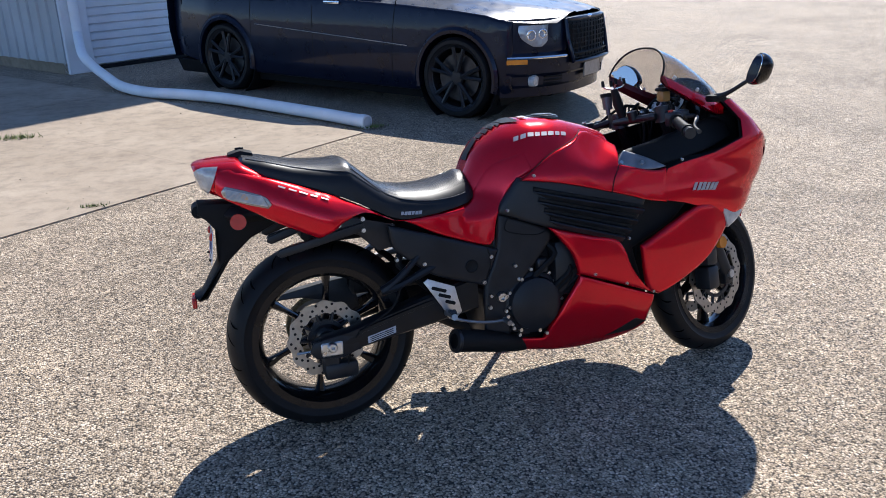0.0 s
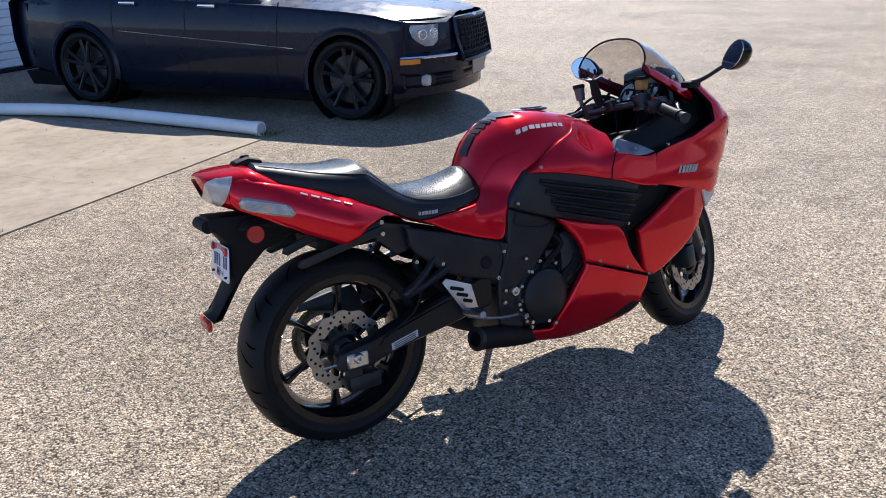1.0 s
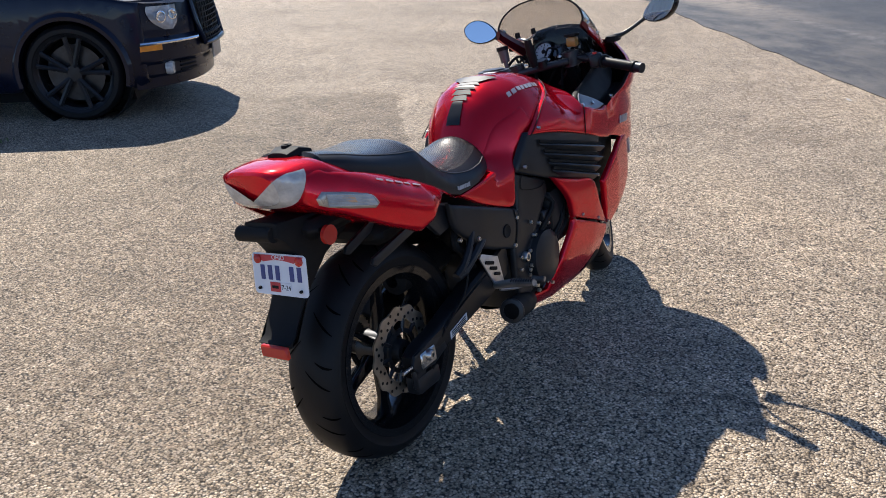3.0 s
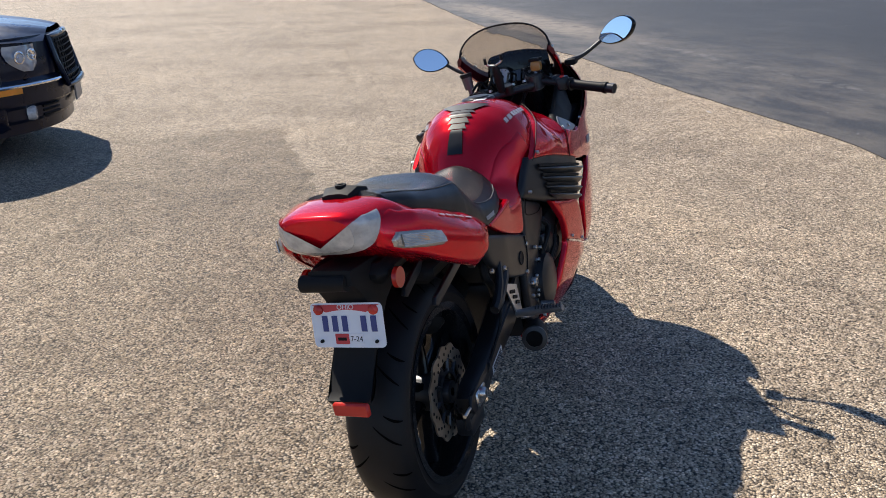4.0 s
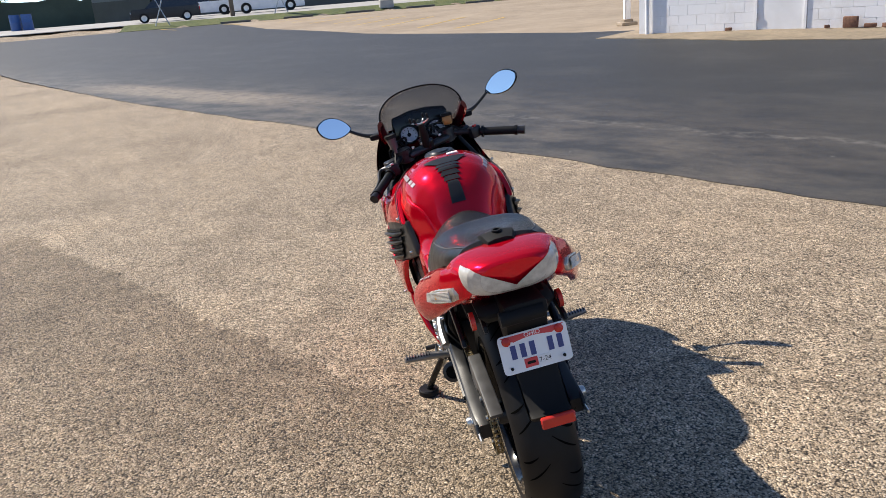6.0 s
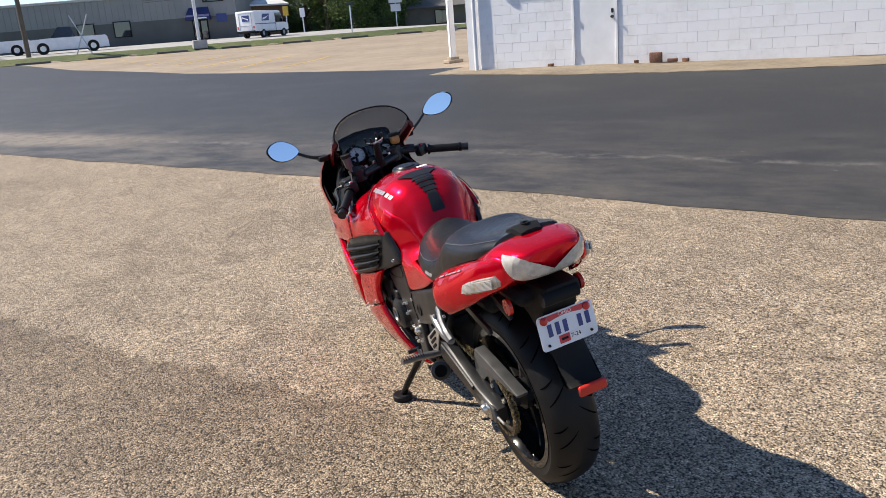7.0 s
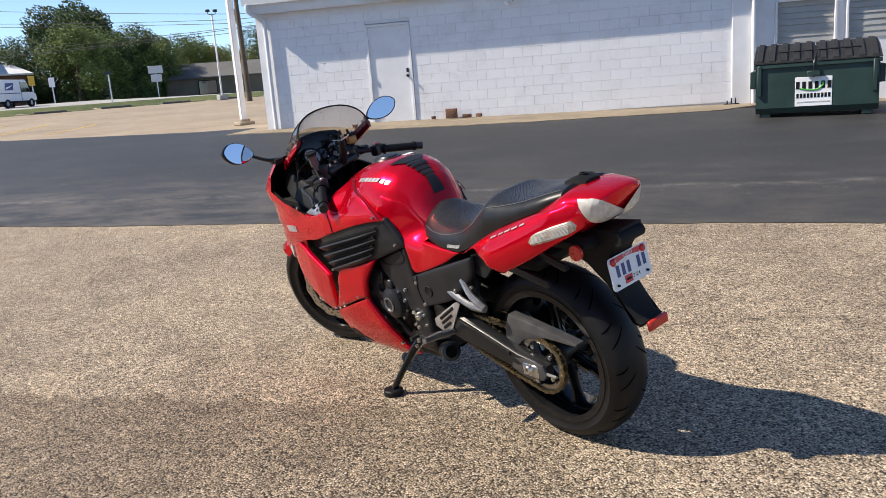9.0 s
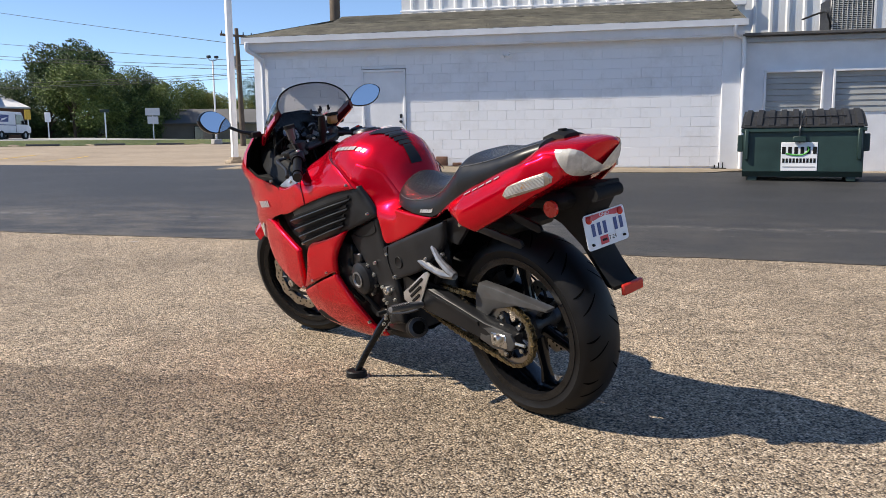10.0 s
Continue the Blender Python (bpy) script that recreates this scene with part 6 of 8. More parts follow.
# side stand with a round puck
bm = bmesh.new()
foot = Vector((0.747, 0.268, 0.058))
tube(bm, bent([(0.62, 0.14, 0.29), (0.66, 0.17, 0.24), (0.715, 0.232, 0.13), tuple(foot)], 4), [0.016] * 6 + [0.013] * 7, 10)
box(bm, (0.63, 0.145, 0.285), (0.07, 0.03, 0.05), 0.008)
stand = part("side_stand", bm, GLOSS, bike, "black side stand, folded out")
bm = bmesh.new()
puck = Matrix.Rotation(radians(LEAN), 4, "X")
lathe(bm, [(0.0001, 0.0), (0.036, 0.0), (0.04, 0.004), (0.04, 0.026), (0.036, 0.031), (0.0001, 0.031)], (0, 0, 0), "Z", 28)
bmesh.ops.transform(bm, matrix=Matrix.Translation(foot + Vector((0, 0.005, -0.022))) @ puck, verts=bm.verts)
part("stand_foot", bm, RUBBER, stand, "round black foot")
bm = bmesh.new()
tube(bm, [(0.6 + 0.004 * k, 0.168 + 0.001 * k + 0.006 * math.sin(k * 2.1), 0.262 - 0.004 * k + 0.006 * math.cos(k * 2.1)) for k in range(26)], 0.002, 5)
part("stand_spring", bm, STEEL, stand)
for s in (-1, 1):
    bm = bmesh.new()
    prism(bm, [(0.31, 0.475), (0.325, 0.485), (0.415, 0.447), (0.435, 0.36), (0.42, 0.345), (0.375, 0.372)] if s < 0 else
          [(0.312, 0.482), (0.326, 0.49), (0.346, 0.482), (0.484, 0.394), (0.486, 0.366), (0.44, 0.35), (0.396, 0.356)], s * 0.168, s * 0.006, "XZ", 0.002)
    heel = part("heel_plate", bm, ALLOY, bike, "slotted bare alloy heel plate")
    for k in range(3):
        bm = bmesh.new()
        if s < 0:
            box(bm, (0, 0, 0), (0.052 - 0.008 * k, 0.004, 0.011), 0.003, m=Matrix.Translation((0.36 + 0.018 * k, s * 0.1755, 0.445 - 0.024 * k)) @ Matrix.Rotation(radians(20), 4, "Y"))
        else:
            box(bm, (0, 0, 0), (0.11 - 0.026 * k, 0.004, 0.011), 0.003, m=Matrix.Translation((0.4 + 0.004 * k, s * 0.1755, 0.432 - 0.0245 * k)) @ Matrix.Rotation(radians(34), 4, "Y"))
        part("slot", bm, MATTE, heel)
    bm = bmesh.new()
    tube(bm, [(0.385, s * 0.17, 0.362), (0.38, s * 0.235, 0.376), (0.36, s * 0.32, 0.392)], [0.012, 0.014, 0.01], 10)
    peg = part("foot_peg", bm, DULL, bike, "ribbed alloy foot peg")
    for k in range(9):
        bm = bmesh.new()
        f = k / 8
        p = Vector((0.38, s * 0.235, 0.376)).lerp(Vector((0.362, s * 0.312, 0.39)), f)
        box(bm, tuple(p + Vector((0, 0, 0.009))), (0.024 - 0.006 * f, 0.004, 0.01), 0.001)
        part("rib", bm, CAST, peg)
    bm = bmesh.new()
    tube(bm, bent([(0.385, s * 0.185, 0.35), (0.45, s * 0.2, 0.33), (0.52, s * 0.205, 0.318), (0.575, s * 0.2, 0.315)], 4), 0.0052, 8)
    cyl(bm, (0.575, s * 0.195, 0.315), (0.575, s * 0.24, 0.315), 0.009, seg=10)
    part("brake_pedal" if s < 0 else "gear_lever", bm, DULL if s < 0 else CAST, bike)
    bm = bmesh.new()
    tube(bm, bent([(0.3, s * 0.165, 0.562), (0.25, s * 0.178, 0.52), (0.2, s * 0.182, 0.485), (0.17, s * 0.18, 0.47)] if s < 0 else [(0.28, 0.165, 0.58), (0.24, 0.178, 0.547), (0.2, 0.182, 0.52), (0.165, 0.18, 0.498)], 4), [0.011] * 4 + [0.012] * 4 + [0.014] * 5, 8)
    tube(bm, bent([(0.35, s * 0.165, 0.522), (0.28, s * 0.178, 0.498), (0.22, s * 0.182, 0.477), (0.17, s * 0.18, 0.47)] if s < 0 else [(0.362, 0.165, 0.525), (0.29, 0.178, 0.509), (0.225, 0.182, 0.497), (0.165, 0.18, 0.498)], 4), [0.014] * 4 + [0.012] * 4 + [0.014] * 5, 8)
    part("peg_bracket", bm, GREY_FRAME if s < 0 else DULL, bike, "passenger peg bracket")
    for (x0, z0), (x1, z1), y in (((-0.145, 0.655), (0.0, 0.7), 0.085), ((-0.125, 0.622), (0.14, 0.676), 0.15)):
        bm = bmesh.new()
        d = Vector((x1 - x0, 0, z1 - z0))
        nrm = Vector((-d.z, 0, d.x)).normalized() * 0.013
        a, b = Vector((x0, 0, z0)), Vector((x1, 0, z1))
        prism(bm, [((a - nrm).x, (a - nrm).z), ((b - nrm).x, (b - nrm).z), ((b + nrm).x, (b + nrm).z), ((a + nrm).x, (a + nrm).z), ((a - d.normalized() * 0.012).x, (a - d.normalized() * 0.012).z)], s * y, -s * 0.012, "XZ", 0.003)
        part("rack_arm", bm, SATIN, bike)
    bm = bmesh.new()
    prism(bm, [(0.06, 0.72), (0.24, 0.67), (0.24, 0.6), (0.18, 0.59), (0.12, 0.65), (0.05, 0.67)], s * 0.14, -s * 0.02, "XZ", 0.004)
    part("subframe", bm, SATIN, bike)
    for x, z in ((0.06, 0.69), (0.135, 0.665), (0.135, 0.7)):
        bm = bmesh.new()
        cyl(bm, (x, s * 0.14, z), (x, s * 0.158, z), 0.007, seg=10)
        part("subframe_bolt", bm, STEEL, bike)
bm = bmesh.new()
box(bm, (0.1, 0, 0.66), (0.3, 0.22, 0.06), 0.02, m=None)
box(bm, (-0.12, 0, 0.745), (0.3, 0.2, 0.05), 0.02, m=Matrix.Translation((0, 0, 0)) )
part("under_tray", bm, MATTE, bike, "black tray under the seat")
bm = bmesh.new()
lathe(bm, [(0.02, -0.2), (0.045, -0.19), (0.045, 0.05), (0.02, 0.06)], (0.3, 0, 0.47), "X", 18)
part("shock", bm, MATTE, bike)
# rear brake
bm = bmesh.new()
box(bm, (0.03, -0.115, 0.215), (0.11, 0.05, 0.055), 0.012, seg=2)
box(bm, (0.0, -0.125, 0.25), (0.06, 0.02, 0.09), 0.008)
part("rear_caliper", bm, SATIN, bike, "black rear brake caliper")
bm = bmesh.new()
tube(bm, bent([(0.05, -0.13, 0.22), (0.08, -0.165, 0.33), (0.2, -0.178, 0.41), (0.24, -0.18, 0.49), (0.27, -0.175, 0.5)], 5), 0.004, 6)
part("brake_hose", bm, MATTE, bike, "black brake hose")

# ---- rear fender, number plate, reflector ----
bm = bmesh.new()
prism(bm, [(-0.345, 0.79), (-0.35, 0.755), (-0.325, 0.735), (-0.3, 0.70), (-0.305, 0.6), (-0.36, 0.51), (-0.385, 0.5), (-0.375, 0.485), (-0.35, 0.49), (-0.27, 0.605), (-0.2, 0.665), (-0.11, 0.705), (-0.08, 0.77)], -0.064, 0.11, "XZ", 0.012)
fender = part("rear_fender", bm, MATTE, bike, "black plastic rear fender")
bm = bmesh.new()
cyl(bm, (-0.345, -0.05, 0.762), (-0.345, 0.06, 0.762), 0.019, seg=16)
part("plate_lamp", bm, MATTE, fender)
PLATE_M = Matrix.Translation((-0.318, -0.014, 0.652)) @ Matrix.Rotation(radians(-90), 4, "Z") @ Matrix.Rotation(radians(90 - 8), 4, "X")
bm = bmesh.new()
w, h, r = 0.089, 0.051, 0.011
rim = [(sx * (w - r) + r * math.cos(a), sy * (h - r) + r * math.sin(a)) for sx, sy, a0 in ((1, 1, 0), (-1, 1, 90), (-1, -1, 180), (1, -1, 270)) for a in (radians(a0 + 22.5 * k) for k in range(5))]
prism(bm, rim, 0, 0.002, "XY", m=PLATE_M)
plate = part("number_plate", bm, PLATE, bike, "white and red metal number plate")
bm = bmesh.new()
prism(bm, [(-0.083, 0.047), (-0.05, 0.03), (-0.025, 0.034), (0, 0.036), (0.025, 0.034), (0.05, 0.03), (0.083, 0.047)], 0.002, 0.0012, "XY", m=PLATE_M)
part("red_band", bm, PLATE_RED, plate)
text_mesh("lettering", "OHIO", 0.016, PLATE, plate, PLATE_M @ Matrix.Translation((0, 0.0415, 0.0034)), 0.0003)
for k in range(6):
    if k != 3:
        bm = bmesh.new()
        box(bm, (-0.055 + 0.0245 * (k if k < 3 else k - 0.1), 0.004, 0.0028), (0.014, 0.036, 0.0012), 0.0004, m=PLATE_M)
        part("bar", bm, PLATE_BLUE, plate)
for x, w, mat in ((-0.017, 0.034, PLATE_RED), (0.019, 0.034, WHITE)):
    bm = bmesh.new()
    box(bm, (x, -0.031, 0.0028), (w, 0.024, 0.0012), 0.0004, m=PLATE_M)
    st = part("validation_sticker", bm, mat, plate)
    if mat is WHITE:
        text_mesh("lettering", "7-24", 0.017, MATTE, st, PLATE_M @ Matrix.Translation((x, -0.031, 0.0036)), 0.0003)
    else:
        bm = bmesh.new()
        box(bm, (x, -0.031, 0.0036), (w * 0.62, 0.007, 0.0008), m=PLATE_M)
        part("bar", bm, MATTE, st)
for sx, sy, r, mat in ((-0.068, 0.036, 0.0115, RED_LENS), (0.068, 0.036, 0.0115, RED_LENS), (-0.068, -0.036, 0.004, MATTE), (0.068, -0.036, 0.004, MATTE)):
    bm = bmesh.new()
    lathe(bm, [(0.0001, 0.008), (r * 0.7, 0.007), (r, 0.004), (r, 0.0), (0.0001, 0)], (sx, sy, 0.002), "Z", 18)
    bmesh.ops.transform(bm, matrix=PLATE_M, verts=bm.verts)
    part("plate_bolt", bm, mat, plate)
bm = bmesh.new()
box(bm, (-0.39, -0.021, 0.483), (0.014, 0.088, 0.032), 0.004, m=None)
part("rear_reflector", bm, RED_LENS, fender, "long red reflector")

# ---- maker's marks, drawn as plain strokes ----


def strokes(path_of, count, length, tall, mat, name, parent):
    """Short slanted bars in a row, standing for a mark on the bodywork."""
    for i in range(count):
        bm = bmesh.new()
        p, along, up, out = path_of((i + 0.5) / count)
        w = length / count * (0.7 + 0.16 * ((i * 7) % 3) / 2)
        tip = along * 0.35 * tall
        quad = [p - along * w / 2 - up * tall / 2, p + along * w / 2 - up * tall / 2, p + along * w / 2 + up * tall / 2 + tip, p - along * w / 2 + up * tall / 2 + tip]
        ring_loft(bm, [[q + out * 0.0005 for q in quad], [q + out * 0.0022 for q in quad]])
        part(name, bm, mat, parent, smooth=False)


SILVER = worn("silver_decal", (0.42, 0.41, 0.42), 0.35, 0.3, amount=0.05)
for s in (-1, 1):
    def on_tank(f):
        x = 0.655 + 0.19 * (f if s < 0 else 1 - f)
        a, b = tank_at(x, s * 0.43), tank_at(x, s * 0.33)
        along = (tank_at(x + 0.01, s * 0.43) - a).normalized() * (1 if s < 0 else -1)
        up = (b - a).normalized()
        return a, along, up, (along.cross(up)).normalized()
    strokes(on_tank, 8, 0.19, 0.017, SILVER, "tank_mark", tank)

    def on_nose(f):
        u = 0.5 + s * (0.458 - 0.062 * f)
        z = 0.695 - 0.01 * f
        a, b, c = nose_at(z, u, -0.001), nose_at(z, u - s * 0.01, -0.001), nose_at(z + 0.02, u, -0.001)
        along = (b - a).normalized()
        up = (c - a).normalized()
        out = along.cross(up).normalized() * (-s)
        return a, along, up, out
    strokes(on_nose, 6, 0.1, 0.026, SILVER, "side_mark", nose)

    def on_tail(f):
        x = -0.12 + 0.15 * f
        z = 0.835 - 0.38 * (x + 0.12)
        a = Vector((x, s * (tail_w(x, z) + 0.001), z))
        b = Vector((x + 0.01, s * (tail_w(x + 0.01, z - 0.0042) + 0.001), z - 0.0042))
        along = (b - a).normalized()
        up = (Vector((x + 0.002, s * (tail_w(x, z + 0.01) + 0.001), z + 0.01)) - a).normalized()
        return a, along, up, along.cross(up).normalized() * (-s)
    strokes(on_tail, 5, 0.15, 0.006, SILVER, "tail_mark", tail)

for s in (-1, 1):
    def on_seat(f):
        x = 0.252 + 0.07 * (f if s < 0 else 1 - f)
        a, b = seat_at(x, s * 0.93), seat_at(x, s * 0.85)
        along = (seat_at(x + 0.005, s * 0.93) - a).normalized() * (1 if s < 0 else -1)
        up = (b - a).normalized()
        return a, along, up, along.cross(up).normalized()
    strokes(on_seat, 6, 0.07, 0.011, SILVER, "seat_mark", seat)
    bm = bmesh.new()
    shell(bm, [(0.947, 0.187), (1.061, 0.246), (1.108, 0.228), (1.06, 0.2)], body_w, s, 0.01, 0.004, 0.02, 0.002, smooth=False)
    part("belly_vent", bm, MATTE, bike, "dark slot in the belly panel")
bm = bmesh.new()
quad = [Vector((0.116, -0.1672, 0.302)), Vector((0.209, -0.1684, 0.324)), Vector((0.209, -0.1684, 0.346)), Vector((0.116, -0.1672, 0.324))]
ring_loft(bm, [quad, [q + Vector((0, -0.0015, 0)) for q in quad]])
label = part("warning_label", bm, DIAL, bike, "small silver warning label with bars", smooth=False)
for k in range(3):
    bm = bmesh.new()
    a, b = quad[0].lerp(quad[3], 0.2 + 0.28 * k), quad[1].lerp(quad[2], 0.2 + 0.28 * k)
    tube(bm, [a.lerp(b, 0.08) - Vector((0, 0.0016, 0)), a.lerp(b, 0.9) - Vector((0, 0.0016, 0))], 0.0016, 4)
    part("bar", bm, MATTE, label)


def tread(wheel_ob, centre, radius, section, rim_r, m, n):
    """Slanted tyre grooves as raised strips, the recess's shade painted as near-black."""
    c = Vector(centre)
    drop, hw = radius - rim_r - 0.022, section / 2
    tyre = [o for o in wheel_ob.children if o.name.startswith("tyre")][0]

    def skin_pt(a, t, lift=0.0007):
        r = rim_r + 0.022 + drop * max(0.12, math.cos(t)) ** 0.78 + lift
        return c + Vector((r * math.cos(a), (hw + lift) * math.sin(t), r * math.sin(a)))
    for i in range(n):
        for s in (-1, 1):
            a0 = 2 * math.pi * (i + (0.5 if s > 0 else 0)) / n
            for (ta, da), (tb, db), (tc, dc) in (((0.12, 0.0), (0.55, 0.13), (0.95, 0.17)), ((0.45, -0.08), (0.75, -0.02), (1.08, -0.03))):
                bm = bmesh.new()
                rows = []
                for k in range(9):
                    f = k / 8
                    t = (1 - f) ** 2 * ta + 2 * f * (1 - f) * tb + f * f * tc
                    d = (1 - f) ** 2 * da + 2 * f * (1 - f) * db + f * f * dc
                    w = 0.012 * math.sin(math.pi * (0.12 + 0.76 * f))
                    rows.append([skin_pt(a0 + d - w, s * t), skin_pt(a0 + d + w, s * t)])
                ring_loft(bm, rows, closed=False)
                bmesh.ops.transform(bm, matrix=m, verts=bm.verts)
                part("groove_strip", bm, GROOVE_SHADE, tyre)


# blacker than the rubber: stands in for the shade inside a groove
GROOVE_SHADE = worn("groove_shade_black", (0.002, 0.002, 0.002), 0.9, amount=0.1, Specular_IOR_Level=0.05)
tread(rear_wheel, (0, 0, 0.311), 0.311, 0.17, 0.227, Matrix(), 13)
tread(front_wheel, (WB, 0, 0.3), 0.3, 0.12, 0.218, STEER_M, 13)


# ---- the dark blue saloon: x forward, y to its left, from the ground under the front axle ----
def road_wheel(car, x, y, r, wide, rim_r, side, spokes=7, rim_mat=None):
    c = (x, y, r)
    bm = bmesh.new()
    h = wide / 2
    lathe(bm, [(rim_r, -h * 0.86), (rim_r + 0.02, -h), (r - 0.03, -h), (r - 0.006, -h * 0.8), (r, -h * 0.4), (r, h * 0.4), (r - 0.006, h * 0.8), (r - 0.03, h), (rim_r + 0.02, h), (rim_r, h * 0.86)], c, "Y", 44)
    w = part("wheel", bm, RUBBER, car, "black low-profile tyre on a dark rim")
    bm = bmesh.new()
    o = side * h
    lathe(bm, [(rim_r + 0.012, o * 0.96), (rim_r + 0.012, o * 0.86), (rim_r - 0.02, o * 0.7), (rim_r - 0.02, -o * 0.6), (rim_r - 0.008, -o * 0.6), (rim_r - 0.008, o * 0.8)], c, "Y", 44)
    rim = part("rim", bm, rim_mat or CAST, w, "dark spoked rim")
    for i in range(spokes):
        a0 = 2 * math.pi * i / spokes + 0.2
        for da in (-0.2, 0.2):
            bm = bmesh.new()
            p = Vector((x + 0.05 * math.cos(a0), y + o * 0.72, r + 0.05 * math.sin(a0)))
            q = Vector((x + (rim_r - 0.01) * math.cos(a0 + da), y + o * 0.84, r + (rim_r - 0.01) * math.sin(a0 + da)))
            tube(bm, [p, p.lerp(q, 0.5), q], [0.024, 0.018, 0.02], 6)
            part("spoke", bm, rim_mat or CAST, rim)
    bm = bmesh.new()
    lathe(bm, [(0.0001, o * 0.84), (0.06, o * 0.82), (0.07, o * 0.6), (0.0001, o * 0.6)], c, "Y", 20)
    part("hub_cap", bm, rim_mat or CAST, rim)
    bm = bmesh.new()
    lathe(bm, [(0.05, o * 0.35), (rim_r * 0.75, o * 0.35), (rim_r * 0.75, o * 0.28), (0.05, o * 0.28)], c, "Y", 30)
    part("brake_disc", bm, CAST, w)


def arch(cx, cz, r, a0, a1, n=9):
    return [(cx + r * math.cos(radians(a0 + (a1 - a0) * k / n)), cz + r * math.sin(radians(a0 + (a1 - a0) * k / n))) for k in range(n + 1)]


def car_w(x, z):
    a = lerp(x, [-4.15, -3.9, -3.3, -2, 0, 0.4, 0.52, 0.6, 0.7, 0.8, 0.86], [0.72, 0.82, 0.92, 0.935, 0.94, 0.925, 0.88, 0.81, 0.7, 0.54, 0.42])
    return a * lerp(z, [0.2, 0.32, 0.55, 0.85, 1.0, 1.08], [0.955, 0.985, 1.0, 0.985, 0.955, 0.92])


def saloon():
    right = Vector((-0.81, -0.587))
    ahead = Vector((0.587, -0.81))
    p = Vector((2.17, 4.46)) - right * 0.86
    car = thing("saloon_car", "midnight blue saloon car with dark rims, parked", "car", pose(p.x, p.y, 0.0, 0, 0, math.degrees(math.atan2(ahead.y, ahead.x))))
    side = ([(0.53, 0.27), (0.46, 0.24), (0.43, 0.23)] + arch(0, 0.365, 0.41, -15, 195, 14) + [(-0.44, 0.22), (-2.62, 0.22)]
            + [q for q in arch(-3.05, 0.365, 0.41, -15, 195, 14)] + [(-3.5, 0.26), (-4.05, 0.33), (-4.12, 0.65), (-4.08, 1.0), (-3.5, 1.06), (-2.2, 1.05), (-1.0, 1.0), (-0.6, 0.985), (0, 0.95), (0.3, 0.92), (0.53, 0.87), (0.54, 0.6)])
    for s in (-1, 1):
        bm = bmesh.new()
        shell(bm, side, car_w, s, 0.02, 0.03, 0.09, smooth=False)
        flank = part("flank", bm, CAR_BLUE, car, "glossy dark blue body side")
        for x in (-0.72, -1.72, -2.62):
            bm = bmesh.new()
            rows = [[Vector((x + dx + (z - 0.3) * (0.06 if x > -1 else 0), s * (car_w(x, z) + 0.001), z)) for dx in (-0.004, 0.004)] for z in np.linspace(0.28, 1.02, 10)]
            ring_loft(bm, [[a, b, b + Vector((0, -s * 0.01, 0)), a + Vector((0, -s * 0.01, 0))] for a, b in rows])
            part("door_seam", bm, MATTE, flank)
        for x in (-1.45, -2.4):
            bm = bmesh.new()
            box(bm, (x, s * (car_w(x, 0.99) + 0.018), 0.985 if x > -2 else 1.0), (0.2, 0.02, 0.03), 0.008, seg=2)
            part("door_handle", bm, CHROME, flank, "chrome door handle")
        bm = bmesh.new()
        rows = []
        for x in np.linspace(-2.55, -0.52, 12):
            z = 0.625 - 0.055 * (x + 0.5)
            w = car_w(x, z)
            rows.append([Vector((x, s * (w - 0.002), z + 0.007)), Vector((x, s * (w + 0.008), z + 0.005)), Vector((x, s * (w + 0.008), z - 0.003)), Vector((x, s * (w - 0.002), z - 0.005))])
        ring_loft(bm, rows)
        part("side_strip", bm, CHROME, flank, "thin chrome side strip")
        for cx in (0, -3.05):
            bm = bmesh.new()
            ring = arch(cx, 0.365, 0.452, -14, 194, 24)
            inner = arch(cx, 0.365, 0.395, -14, 194, 24)
            ring_loft(bm, [[Vector((a[0], s * 0.926, a[1])), Vector((0.5 * (a[0] + b[0]), s * 0.944, 0.5 * (a[1] + b[1]))), Vector((b[0], s * 0.94, b[1])), Vector((b[0], s * 0.87, b[1]))] for a, b in zip(ring, inner)], closed=False)
            part("wheel_lip", bm, CAR_BLUE, flank)
            bm = bmesh.new()
            lathe(bm, [(0.1, s * 0.52), (0.43, s * 0.52), (0.43, s * 0.9), (0.425, s * 0.9), (0.42, s * 0.54), (0.1, s * 0.54)], (cx, 0, 0.365), "Y", 24)
            part("wheel_well", bm, MATTE, flank)
        for x in (0, -3.05):
            road_wheel(car, x, s * 0.81, 0.365, 0.245, 0.285, s, 5, SATIN)
    bm = bmesh.new()
    ring_loft(bm, [[Vector((x, sy * w * k, z)) for sy, k, z in ((-1, 0.9, lo), (-1, 1, lo + 0.15), (-1, 0.97, 0.98), (-1, 0.6, 1.05), (1, 0.6, 1.05), (1, 0.97, 0.98), (1, 1, lo + 0.15), (1, 0.9, lo))]
                   for x, w, lo in ((-3.85, 0.83, 0.3), (-4.0, 0.77, 0.34), (-4.07, 0.66, 0.44), (-4.1, 0.5, 0.52))])
    part("rear_bumper", bm, CAR_BLUE, car, "dark blue rear bumper and boot")
    # bonnet
    bm = bmesh.new()
    rows = []
    for x in np.linspace(-0.95, 0.8, 16):
        zc = lerp(x, [-0.95, 0, 0.5, 0.74, 0.86], [1.06, 1.01, 0.965, 0.93, 0.895])
        ze = lerp(x, [-0.95, 0, 0.3, 0.53, 0.7, 0.86], [0.995, 0.945, 0.915, 0.865, 0.85, 0.84])
        w = car_w(x, ze) - 0.012
        rows.append([Vector((x, w * u, ze + (zc - ze) * (1 - abs(u) ** 2.6) + (0.012 if 0.3 < abs(u) < 0.62 else 0))) for u in np.linspace(-1, 1, 25)])
